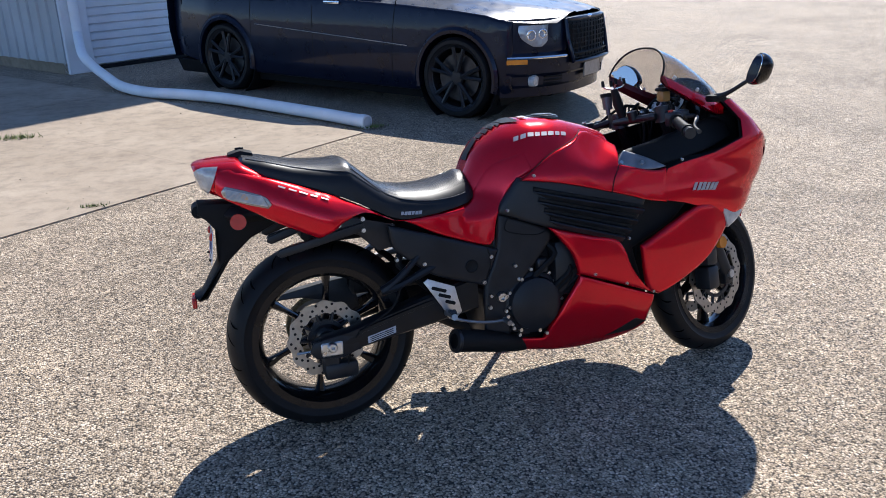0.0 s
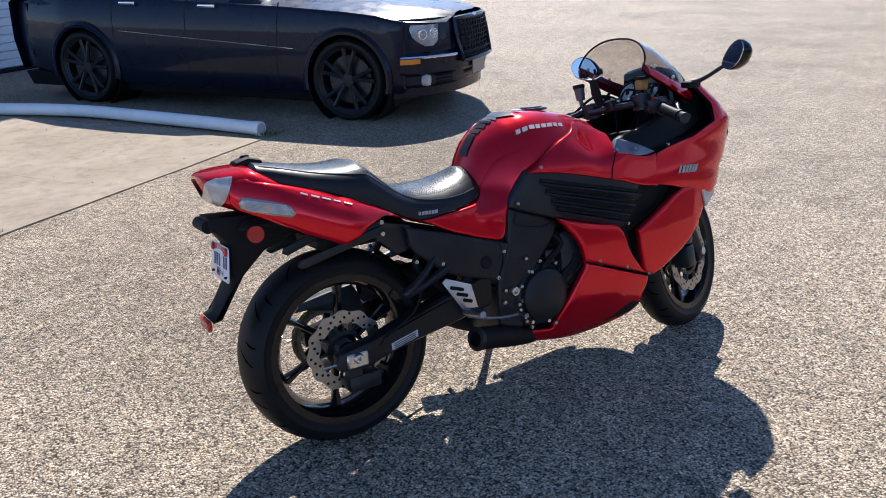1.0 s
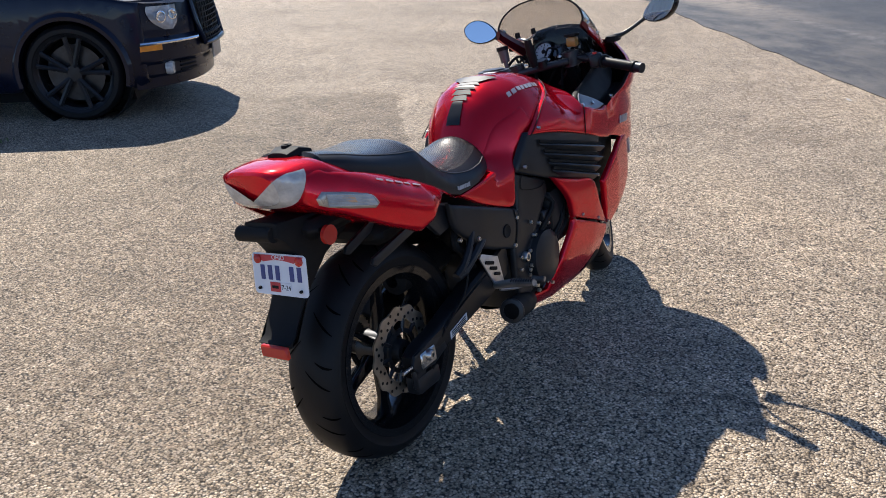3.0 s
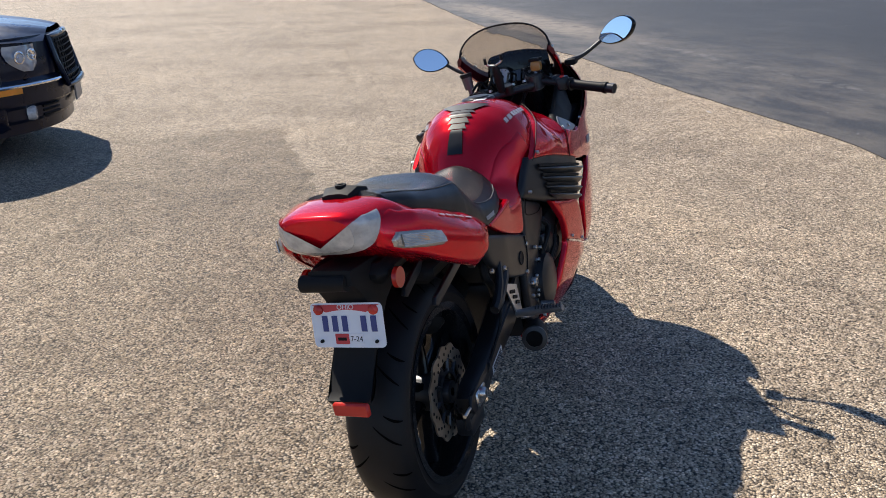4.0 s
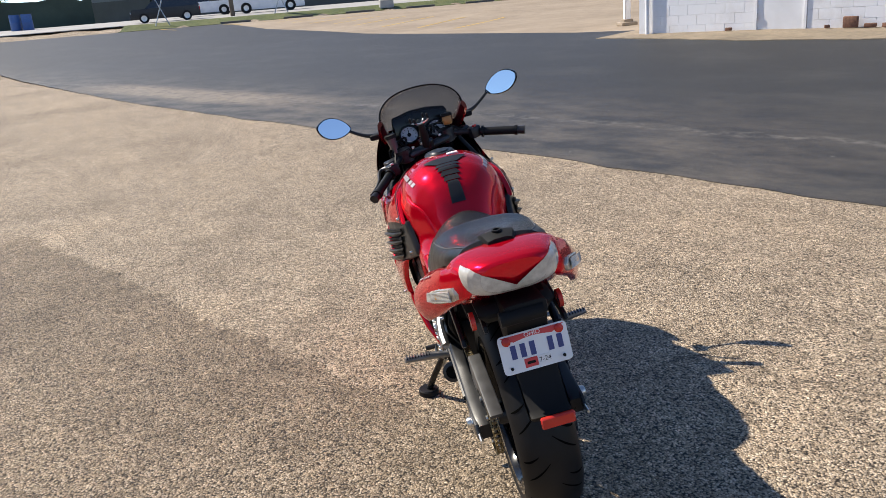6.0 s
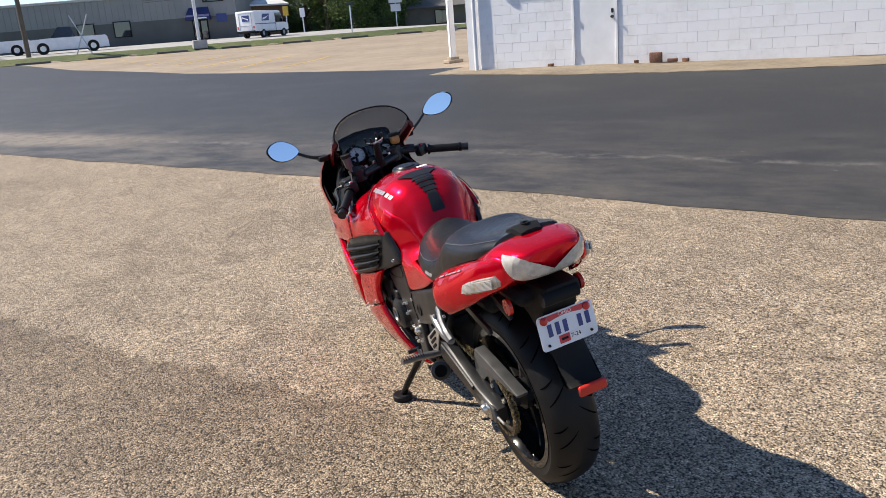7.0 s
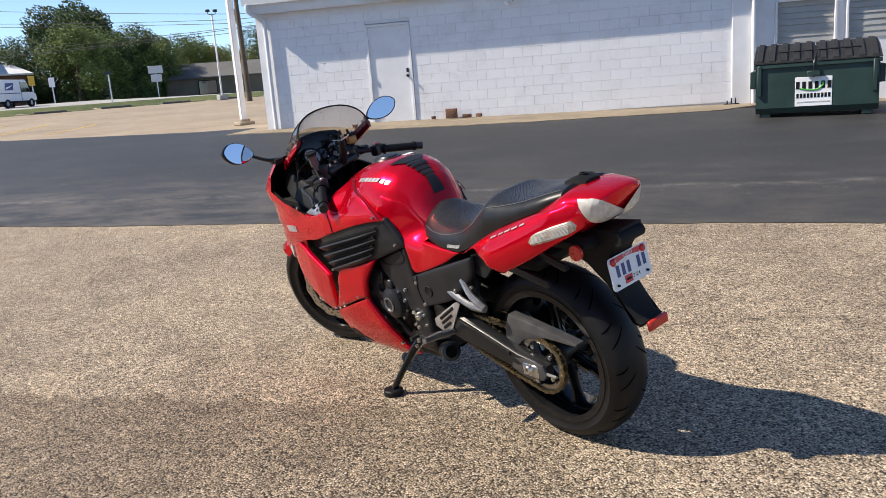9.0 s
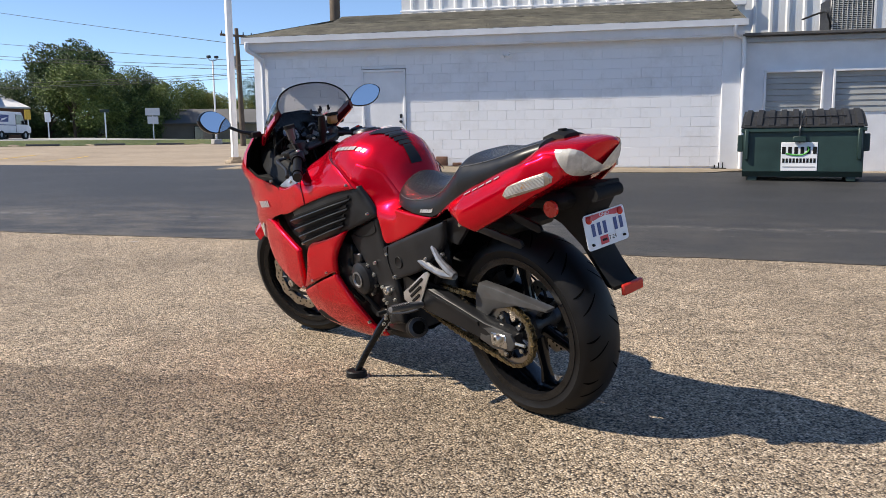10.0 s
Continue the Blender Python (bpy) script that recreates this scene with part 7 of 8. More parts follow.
    ring_loft(bm, rows, closed=False)
    part("bonnet", bm, CAR_BLUE, car, "glossy dark blue bonnet")
    # front end

    def front(y, z, out=0.0):
        a = min(1, abs(y) / 0.94)
        x = 0.86 - 0.45 * a ** 2.7 - 0.03 * max(0, (z - 0.62) / 0.25) ** 1.5 + (0.03 if 0.4 < z < 0.58 else 0.0) - (0.03 if z < 0.3 else 0)
        return Vector((x + out, y, z))
    bm = bmesh.new()
    ring_loft(bm, [[front(y, z) for y in np.linspace(-0.885, 0.885, 45)] for z in np.linspace(0.22, 0.885, 27)], closed=False)
    bumper = part("bumper", bm, CAR_BLUE, car, "dark blue front bumper")
    bm = bmesh.new()
    ring_loft(bm, [[front(y, z, 0.012 + 0.03 * (z - 0.5)) for y in np.linspace(-0.36 - 0.05 * (z - 0.5), 0.36 + 0.05 * (z - 0.5), 15)] for z in np.linspace(0.5, 0.86, 12)], closed=False)
    grille = part("grille", bm, MATTE, car, "black mesh grille in a dark frame")
    for z in np.linspace(0.53, 0.82, 8):
        bm = bmesh.new()
        tube(bm, [front(y, z, 0.03 + 0.03 * (z - 0.5)) for y in np.linspace(-0.34, 0.34, 9)], 0.006, 5)
        part("grille_bar", bm, MATTE, grille)
    for y in np.linspace(-0.32, 0.32, 11):
        bm = bmesh.new()
        tube(bm, [front(y, z, 0.028 + 0.03 * (z - 0.5)) for z in np.linspace(0.5, 0.84, 5)], 0.006, 5)
        part("grille_bar", bm, MATTE, grille)
    bm = bmesh.new()
    tube(bm, [front(y, 0.5, 0.04) for y in np.linspace(-0.36, 0.36, 9)] + [front(0.39, 0.7, 0.035)] + [front(y, 0.865, 0.02) for y in np.linspace(0.38, -0.38, 9)] + [front(-0.39, 0.7, 0.035)], 0.02, 8, closed=True)
    part("grille_frame", bm, CAR_BLUE, grille)
    bm = bmesh.new()
    tube(bm, [front(y, 0.875, 0.03) for y in np.linspace(-0.22, 0.22, 9)], [0.006] * 4 + [0.02] + [0.006] * 4, 8)
    part("badge", bm, CHROME, grille, "small chrome wing-shaped badge")
    for s in (-1, 1):
        bm = bmesh.new()
        rows = []
        for z in np.linspace(0.655, 0.835, 9):
            y0 = lerp(z, [0.655, 0.69, 0.835], [0.63, 0.585, 0.565])
            y1 = lerp(z, [0.655, 0.69, 0.73, 0.8, 0.835], [0.7, 0.75, 0.785, 0.8, 0.785])
            rows.append([front(s * y, z, 0.014 + 0.024 * math.sin(math.pi * (y - y0) / (y1 - y0))) for y in np.linspace(y0, y1, 10)])
        ring_loft(bm, rows, closed=False)
        light = part("headlight", bm, HEADLAMP, car, "clear glass headlight")
        for y, z, r in ((0.635, 0.765, 0.042), (0.725, 0.755, 0.045)):
            bm = bmesh.new()
            p = front(s * y, z, 0.03)
            lathe(bm, [(r, 0.004), (r, 0.01), (r - 0.008, 0.012), (r - 0.012, 0.002), (0.012, -0.002), (0.0001, 0.006), (0.0001, -0.004), (r - 0.006, -0.004)], tuple(p), "X", 22)
            bmesh.ops.rotate(bm, verts=bm.verts, cent=p, matrix=Matrix.Rotation(s * radians(38), 3, "Z"))
            part("lamp_bowl", bm, CHROME, light, "round chrome lamp bowl")
        bm = bmesh.new()
        tube(bm, [front(s * y, 0.565, 0.012) for y in np.linspace(0.42, 0.89, 14)], 0.016, 8)
        part("bumper_strip", bm, CHROME, bumper, "chrome bumper strip")
        bm = bmesh.new()
        ring_loft(bm, [[front(s * y, z, 0.012) for y in np.linspace(0.76, 0.89, 6)] for z in np.linspace(0.51, 0.55, 3)], closed=False)
        part("side_marker", bm, AMBER, bumper, "amber marker lamp")
        bm = bmesh.new()
        p = front(s * 0.68, 0.36, 0.0)
        lathe(bm, [(0.0001, 0.03), (0.045, 0.026), (0.055, 0.01), (0.055, -0.03), (0.0001, -0.03)], tuple(p), "X", 20)
        part("fog_lamp", bm, LENS, bumper, "round fog lamp")
        bm = bmesh.new()
        for z in (0.33, 0.36, 0.39):
            tube(bm, [front(s * y, z, 0.004) for y in np.linspace(0.42, 0.6, 6)], 0.009, 5)
        part("air_slot", bm, MATTE, bumper)
    bm = bmesh.new()
    box(bm, (0.905, 0.0, 0.43), (0.015, 0.31, 0.16), 0.004)
    part("plate_holder", bm, DULL, bumper, "grey blank plate holder")
    bm = bmesh.new()
    ring_loft(bm, [[Vector((x, y, z)) for y, z in ((-0.78, 0.13), (0.78, 0.13), (0.84, 0.28), (-0.84, 0.28))] for x in (-4.0, 0.4)])
    part("underbody", bm, MATTE, car)
    # cabin
    CAB = [(-0.85, 0.99, 0.02, 0.8), (-1.25, 1.25, 0.0, 0.68), (-1.55, 1.43, 0, 0.62), (-2.2, 1.48, 0, 0.62), (-2.9, 1.45, 0, 0.62), (-3.3, 1.3, 0, 0.66), (-3.75, 1.08, 0, 0.78)]
    bm = bmesh.new()
    rings = []
    for x, top, _, w in CAB:
        rings.append([Vector((x, y, z)) for y, z in ((-0.86, 0.98), (-w, top - 0.03), (-w * 0.8, top), (w * 0.8, top), (w, top - 0.03), (0.86, 0.98))])
    rows = [[bm.verts.new(q) for q in ring] for ring in rings]
    for i, (a, b) in enumerate(zip(rows, rows[1:])):
        for k in range(5):
            f = bm.faces.new((a[k], a[k + 1], b[k + 1], b[k]))
            f.material_index = 1 if (k in (0, 4) and 0 < i < 5) or (i in (0, 1, 5) and k == 2) else 0
    part("cabin", bm, [CAR_BLUE, GLASS], car, "dark roof and tinted windows")
    bm = bmesh.new()
    ring_loft(bm, [[Vector((x, y, z)) for y in np.linspace(-0.8, 0.8, 9)] for x, z in ((-3.7, 1.08), (-4.0, 1.06), (-4.12, 0.98), (-4.14, 0.6), (-4.08, 0.3))], closed=False)
    part("boot", bm, CAR_BLUE, car)


saloon()


# ---- metal shed with a roller door, drain pipe, concrete slab ----
SHED_O = Vector((-1.5, 8.92))
G_WAY, S_WAY = Vector((0.82, 0.572)), Vector((-0.572, 0.82))
SHED = Matrix.Translation((SHED_O.x, SHED_O.y, 0)) @ Matrix.Rotation(math.atan2(G_WAY.y, G_WAY.x), 4, "Z")


def shed():
    b = thing("metal_shed", "grey ribbed metal shed with a white roller door", "building", SHED, kind="structure")
    # local x runs along the door side, y runs back along the ribbed side
    bm = bmesh.new()
    prof, y = [], 0.0
    while y < 11:
        prof += [(0.0, y), (0.0, y + 0.17), (-0.025, y + 0.185), (-0.025, y + 0.215), (0.0, y + 0.23)]
        y += 0.23
    prof += [(0.12, y), (0.12, 0.0)]
    prism(bm, prof, 0.14, 6.9, "XY")
    part("side_wall", bm, SHED_GREY, b, "grey vertically ribbed metal wall", smooth=False)
    bm = bmesh.new()
    box(bm, (0.07, 5.5, 0.07), (0.1, 11, 0.15))
    part("foundation", bm, APRON, b)
    bm = bmesh.new()
    box(bm, (0.2, 0.02, 3.5), (0.36, 0.14, 7.0), 0.01)
    part("corner_post", bm, WHITE, b, "white corner post")
    bm = bmesh.new()
    box(bm, (2.2, 0.1, 5.0), (3.7, 0.1, 4.1)), box(bm, (6.2, 0.1, 3.5), (4.4, 0.12, 7.0))
    part("front_wall", bm, RIB_WHITE, b, smooth=False)
    bm = bmesh.new()
    box(bm, (2.2, 0.17, 1.5), (3.7, 0.02, 2.95))
    door = part("roller_door", bm, WHITE, b, "white slatted roller door, shut")
    for i in range(28):
        bm = bmesh.new()
        prism(bm, [(0.155, 0.05 + i * 0.105), (0.13, 0.065 + i * 0.105), (0.13, 0.135 + i * 0.105), (0.155, 0.15 + i * 0.105)], 0.38, 3.66, "YZ")
        part("slat", bm, WHITE, door, smooth=False)
    bm = bmesh.new()
    box(bm, (2.2, 0.12, 0.025), (3.66, 0.06, 0.05), 0.008)
    part("bottom_seal", bm, MATTE, door)
    bm = bmesh.new()
    prism(bm, [(-0.2, 6.95), (11.2, 6.95), (11.2, 7.1), (5.5, 8.3), (-0.2, 7.1)], -0.1, 9.0, "YZ")
    part("roof", bm, RIB_WHITE, b, smooth=False)
    bm = bmesh.new()
    box(bm, (8.4, 5.5, 3.5), (0.1, 11, 7.0))
    part("side_wall", bm, SHED_GREY, b, smooth=False)


shed()
pipe = thing("drain_pipe", "long white plastic drain pipe lying on the ground", "pipe")
bm = bmesh.new()
foot = SHED_O + G_WAY * 0.16 - S_WAY * 0.12
run = bent([(foot.x, foot.y, 0.5), (-1.22, 8.1, 0.34), (-1.1, 7.88, 0.21), (-0.96, 7.62, 0.12), (-0.81, 7.16, 0.08), (-0.54, 6.7, 0.068), (-0.16, 6.37, 0.068), (0.21, 5.96, 0.068), (0.54, 5.45, 0.068), (0.92, 4.86, 0.066), (1.25, 4.33, 0.06)], 7)
tube(bm, run, 0.056, 16)
part("hose", bm, WHITE_PLASTIC, pipe, "ribbed white plastic hose")
bm = bmesh.new()
tube(bm, [(foot.x, foot.y, 0.38), (foot.x, foot.y, 2.0), (foot.x, foot.y, 3.9)], 0.06, 14)
part("downpipe", bm, WHITE, pipe, "white downpipe")
bm = bmesh.new()
d = (run[-1] - run[-2]).normalized()
cyl(bm, run[-1] - d * 0.05, run[-1] + d * 0.015, 0.062, seg=20)
part("sleeve", bm, WHITE_PLASTIC, pipe)
bm = bmesh.new()
cyl(bm, run[-1] + d * 0.016, run[-1] + d * 0.018, 0.048, seg=16)
part("mouth", bm, DIAL, pipe)

slab = thing("pavement_slab", "pale worn concrete slab beside the shed", "pavement", kind="structure")
P0 = Vector((1.19, 4.16))
rng = random.Random(5)
for i, (start, long) in enumerate(((0, 1.52), (1.52, 3.04), (4.56, 3.04), (7.6, 3.04))):
    for j in range(2):
        a = P0 - G_WAY * start + S_WAY * (3.6 * j)
        u, v = -G_WAY * (long - 0.006), S_WAY * 3.594
        bm = bmesh.new()
        ring = []
        for p, q in ((a, u), (a + u, v), (a + u + v, -u), (a + v, -v)):
            for k in range(8):
                w = p + q * (k / 8)
                ring.append((w.x + rng.uniform(-0.004, 0.004), w.y + rng.uniform(-0.004, 0.004)))
        prism(bm, ring, -0.05, 0.057 + rng.uniform(0, 0.004), "XY")
        part("panel", bm, SLAB, slab, smooth=False)


def tuft(x, y, n, size, seed):
    """A small clump of weeds in a joint."""
    bm = bmesh.new()
    r = random.Random(seed)
    for i in range(n):
        a, l = r.uniform(0, 6.28), size * r.uniform(0.4, 1)
        bx, by = x + r.gauss(0, size * 1.3), y + r.gauss(0, size * 0.5)
        w = Vector((math.cos(a + 1.57), math.sin(a + 1.57), 0)) * 0.004
        tip = Vector((bx + math.cos(a) * l * 0.6, by + math.sin(a) * l * 0.6, 0.015 + l * r.uniform(0.3, 0.9)))
        p = Vector((bx, by, 0.01))
        bm.faces.new([bm.verts.new(q) for q in (p - w, p + w, tip)])
    solid("weeds", bm, LEAF_A, "small green weeds in a concrete joint", "weeds", kind="stuff", smooth=False)


tuft(-1.62, 5.1, 160, 0.07, 1)
tuft(1.3, 4.32, 140, 0.05, 2)
tuft(-0.9, 2.8, 60, 0.03, 3)

# grit and small stones scattered on the slab
rng = random.Random(9)
bm = bmesh.new()
for k in range(60):
    p = P0 - G_WAY * rng.uniform(0.2, 5.5) + S_WAY * rng.uniform(0.05, 2.6)
    r = rng.uniform(0.003, 0.007)
    bmesh.ops.create_icosphere(bm, subdivisions=1, radius=r, matrix=Matrix.Translation((p.x, p.y, 0.01 + r * 0.4)) @ Matrix.Diagonal((1, rng.uniform(0.6, 1), 0.6, 1)))
solid("grit", bm, APRON, "scattered grit and small stones on the slab", "grit", kind="stuff", smooth=False)


# ---- dumpster ----
def dumpster():
    a, b = Vector((5.34, -10.43)), Vector((3.8, -11.23))
    way = (b - a).normalized()
    d = thing("dumpster", "dark green steel dumpster with black ribbed lids", "dumpster", Matrix.Translation((a.x, a.y, height(a.x, a.y) - 0.0)) @ Matrix.Rotation(math.atan2(way.y, way.x), 4, "Z"))
    W = 1.79
    # x along the front, y points back (away from the lot) after the turn
    bm = bmesh.new()
    ring_loft(bm, [[Vector((x, y, z)) for y, z in ((0.06, 0.07), (0.0, 0.16), (0.0, 0.84), (1.0, 1.12), (1.1, 1.12), (1.1, 0.07))] for x in (0.0, W)])
    part("body", bm, GREEN, d, "dark green steel tub", smooth=False)
    bm = bmesh.new()
    box(bm, (W / 2, -0.01, 0.83), (W + 0.06, 0.06, 0.07), 0.01)
    part("rim", bm, GREEN, d)
    for x in (0.16, W - 0.16):
        bm = bmesh.new()
        box(bm, (x, 0.12, 0.04), (0.14, 0.12, 0.08), 0.01)
        part("foot", bm, GREEN, d)
        bm = bmesh.new()
        box(bm, (x, 0.9, 0.04), (0.14, 0.12, 0.08), 0.01)
        part("foot", bm, GREEN, d)
    for x in (-0.045, W + 0.045):
        bm = bmesh.new()
        box(bm, (x, 0.5, 0.62), (0.09, 0.8, 0.28), 0.012)
        part("fork_pocket", bm, GREEN, d, "side pocket for the lifting fork")
    for x in (0.06, W - 0.06):
        bm = bmesh.new()
        box(bm, (x, -0.025, 0.6), (0.07, 0.06, 0.5), 0.015)
        part("corner_rib", bm, GREEN, d)
    for i in range(2):
        x0, x1 = (-0.03, W / 2 - 0.01) if i == 0 else (W / 2 + 0.01, W + 0.03)
        bm = bmesh.new()
        ring_loft(bm, [[Vector((x, y, z)) for y, z in ((-0.05, 0.87), (0.55, 1.06), (1.12, 1.15), (1.12, 1.17), (0.55, 1.08), (-0.05, 0.89))] for x in (x0, x1)])
        lid = part("lid", bm, LID, d, "black ribbed plastic lid", smooth=False)
        n = 5
        for k in range(n):
            bm = bmesh.new()
            xc = x0 + (x1 - x0) * (k + 0.5) / n
            rings = []
            for y, z in ((-0.03, 0.893), (0.1, 0.945), (0.55, 1.09), (1.0, 1.165), (1.1, 1.165)):
                rings.append([Vector((xc - 0.055, y, z - 0.01)), Vector((xc - 0.04, y, z + 0.028)), Vector((xc + 0.04, y, z + 0.028)), Vector((xc + 0.055, y, z - 0.01))])
            ring_loft(bm, rings)
            part("lid_rib", bm, LID, lid)
    bm = bmesh.new()
    tube(bm, [(0.3, 0.28, 1.04), (W - 0.25, 0.28, 1.05)], 0.012, 8)
    tube(bm, bent([(0.86, -0.05, 0.62), (0.86, -0.06, 0.85), (0.9, 0.1, 1.0), (0.92, 0.28, 1.05)], 4), 0.012, 8)
    part("lock_bar", bm, CAST, d, "lid lock bar")
    bm = bmesh.new()
    box(bm, (0.86, -0.05, 0.68), (0.2, 0.06, 0.09), 0.01)
    part("lock_box", bm, GREEN, d)
    bm = bmesh.new()
    box(bm, (0.86, -0.006, 0.4), (0.54, 0.008, 0.46), 0.003)
    sign = part("sign", bm, WHITE, d, "white sign with dark and green marks")
    for x in np.linspace(0.63, 1.09, 6):
        bm = bmesh.new()
        box(bm, (x, -0.012, 0.5), (0.055, 0.004, 0.115))
        part("mark", bm, MATTE, sign, smooth=False)
    bm = bmesh.new()
    tube(bm, bent([(0.66, -0.013, 0.45), (0.78, -0.013, 0.425), (0.92, -0.013, 0.43), (1.0, -0.013, 0.5), (0.98, -0.013, 0.56)], 4), 0.012, 6)
    part("mark", bm, worn("bright_green", (0.08, 0.4, 0.06), 0.5), sign)
    for x in np.linspace(0.63, 1.09, 10):
        bm = bmesh.new()
        box(bm, (x, -0.012, 0.335), (0.034, 0.004, 0.07))
        part("bar", bm, MATTE, sign, smooth=False)
    bm = bmesh.new()
    box(bm, (0.86, -0.012, 0.235), (0.48, 0.004, 0.018))
    part("bar", bm, SHED_GREY, sign, smooth=False)


dumpster()


crate = thing("wooden_crate", "brown weathered wooden crate beside the dumpster", "crate", Matrix.Translation((3.35, -12.35, height(3.35, -12.35))) @ Matrix.Rotation(radians(25), 4, "Z"))
for k in range(4):
    for sy in (-1, 1):
        bm = bmesh.new()
        box(bm, (0, sy * 0.3, 0.09 + 0.14 * k), (0.8, 0.02, 0.12), 0.004)
        part("slat", bm, POLE_WOOD, crate)
    for sx in (-1, 1):
        bm = bmesh.new()
        box(bm, (sx * 0.39, 0, 0.09 + 0.14 * k), (0.02, 0.58, 0.12), 0.004)
        part("slat", bm, POLE_WOOD, crate)


def on_wall(s, out, z=0.0):
    return BUILDING @ Vector((s, out, z))


def loose_brick(name, s, out, size, turn, label, mat):
    p = on_wall(s, out)
    bm = bmesh.new()
    box(bm, (0, 0, size[2] / 2), size, min(size) * 0.12, seg=2)
    for v in bm.verts:
        v.co += noise.noise_vector(v.co * 9 + Vector((s, 0, 0))) * min(size) * 0.06
    solid(name, bm, mat, label, "brick", kind="", m=Matrix.Translation((p.x, p.y, height(p.x, p.y) + 0.03)) @ Matrix.Rotation(radians(40 + turn), 4, "Z"))


loose_brick("paving_brick", 4.02, 0.1, (0.25, 0.1, 0.2), 3, "rusty brown square brick standing against the wall", RUST)
loose_brick("brick", 4.36, 0.13, (0.2, 0.1, 0.07), 8, "rusty brown brick lying by the wall", RUST)
loose_brick("brick", 4.62, 0.12, (0.12, 0.09, 0.07), -12, "rusty brown broken brick lying by the wall", RUST)
loose_brick("brick", 3.62, 0.12, (0.09, 0.07, 0.06), 22, "small rusty broken brick lying by the wall", RUST)
loose_brick("brick", 1.75, 0.12, (0.12, 0.09, 0.06), 5, "small rusty broken brick lying by the wall", RUST)

# air conditioner on the lower roof
ac = thing("air_conditioner", "grey boxy air conditioner on the roof", "air conditioner", BUILDING)
bm = bmesh.new()
box(bm, (12.3, -0.75, 3.01), (0.82, 0.76, 0.72), 0.02)
body = part("body", bm, CAST, ac)
for z in np.linspace(2.7, 3.32, 18):
    bm = bmesh.new()
    box(bm, (12.3, -0.36, z), (0.76, 0.02, 0.018), 0.004)
    part("fin", bm, SHUTTER, body)
for x in np.linspace(11.94, 12.66, 9):
    bm = bmesh.new()
    box(bm, (x, -0.352, 3.01), (0.014, 0.02, 0.66), 0.003)
    part("bar", bm, SHUTTER, body)
bm = bmesh.new()
tube(bm, bent([(11.92, -0.4, 2.76), (11.85, -0.3, 2.95), (11.8, -0.5, 3.1), (11.8, -2.2, 3.2)], 4), 0.02, 6)
part("pipe", bm, MATTE, ac)
# gas pipe stub by the pilaster
bm = bmesh.new()
for x in (9.7, 9.78, 9.86):
    cyl(bm, (x, 0.12, -0.1), (x, 0.12, 0.06 + 0.05 * (x > 9.75)), 0.012, seg=8)
box(bm, (9.78, 0.12, -0.02), (0.3, 0.08, 0.04), 0.01)
solid("pipe_stub", bm, MATTE, "black pipe stubs at the wall's foot", "pipe", kind="", m=BUILDING)


# ---- parking lot, poles, vehicles, street and trees ----
def on_ground(x, y, dz=0.0):
    return Vector((x, y, height(x, y) + dz))


def light_pole(x, y, tall, r, label, heads=False, plinth=0.0):
    p = thing("light_pole", label, "lamp post", Matrix.Translation(on_ground(x, y)))
    bm = bmesh.new()
    box(bm, (0, 0, tall / 2), (r * 2, r * 2, tall), r * 0.25)
    part("pole", bm, WHITE, p)
    bm = bmesh.new()
    box(bm, (0, 0, 0.05), (r * 5.4, r * 5.4, 0.1), 0.02)
    box(bm, (0, 0, 0.13), (r * 3.2, r * 3.2, 0.08), 0.01)
    if plinth:
        box(bm, (0, 0, plinth * 0.3), (plinth, plinth, plinth * 0.6), 0.04)
    part("base", bm, STREET if plinth else SLAB, p, "concrete base")
    if heads:
        bm = bmesh.new()
        tube(bm, bent([(0, -0.27, tall + 0.18), (0, -0.25, tall + 0.03), (0, 0, tall), (0, 0.25, tall + 0.03), (0, 0.27, tall + 0.18)], 4), 0.022, 8)
        part("arm", bm, CAST, p)
        for s in (-1, 1):
            bm = bmesh.new()
            box(bm, (0, s * 0.27, tall + 0.24), (0.22, 0.26, 0.17), 0.03)
            part("lamp_head", bm, CAST, p)
    return p


light_pole(19.1, -7.77, 9.0, 0.082, "square white light pole on a concrete base")
light_pole(51.1, -21.2, 5.7, 0.05, "tall white parking light pole with two heads", True, 0.6)
light_pole(56.2, -4.55, 8.5, 0.1, "tall white parking light pole on a square concrete plinth", True, 0.95)


def yellow_line(x0, y0, x1, y1, w=0.1):
    a, b = Vector((x0, y0)), Vector((x1, y1))
    n = Vector((-(b - a).y, (b - a).x)).normalized() * w / 2
    bm = bmesh.new()
    rows = []
    for k in range(9):
        p = a.lerp(b, k / 8)
        rows.append([Vector((q.x, q.y, height(q.x, q.y) + 0.011)) for q in (p - n, p + n)])
    ring_loft(bm, rows, closed=False)
    solid("parking_line", bm, YELLOW, "worn yellow painted parking line", "road marking", group="parking lines", smooth=False)


for k in range(9):
    a = at_sd(20 + 3.2 * k, lerp(20 + 3.2 * k, [20, 60], [14.6, 25.5]) + 0.3)
    b = at_sd(22.2 + 3.2 * k, lerp(20 + 3.2 * k, [20, 60], [14.6, 25.5]) + 5.2)
    yellow_line(a.x, a.y, b.x, b.y, 0.12)
for k in range(11):
    y = -31 + 4 * k
    yellow_line(50.4, y, 54.2, y + 1.6, 0.12)
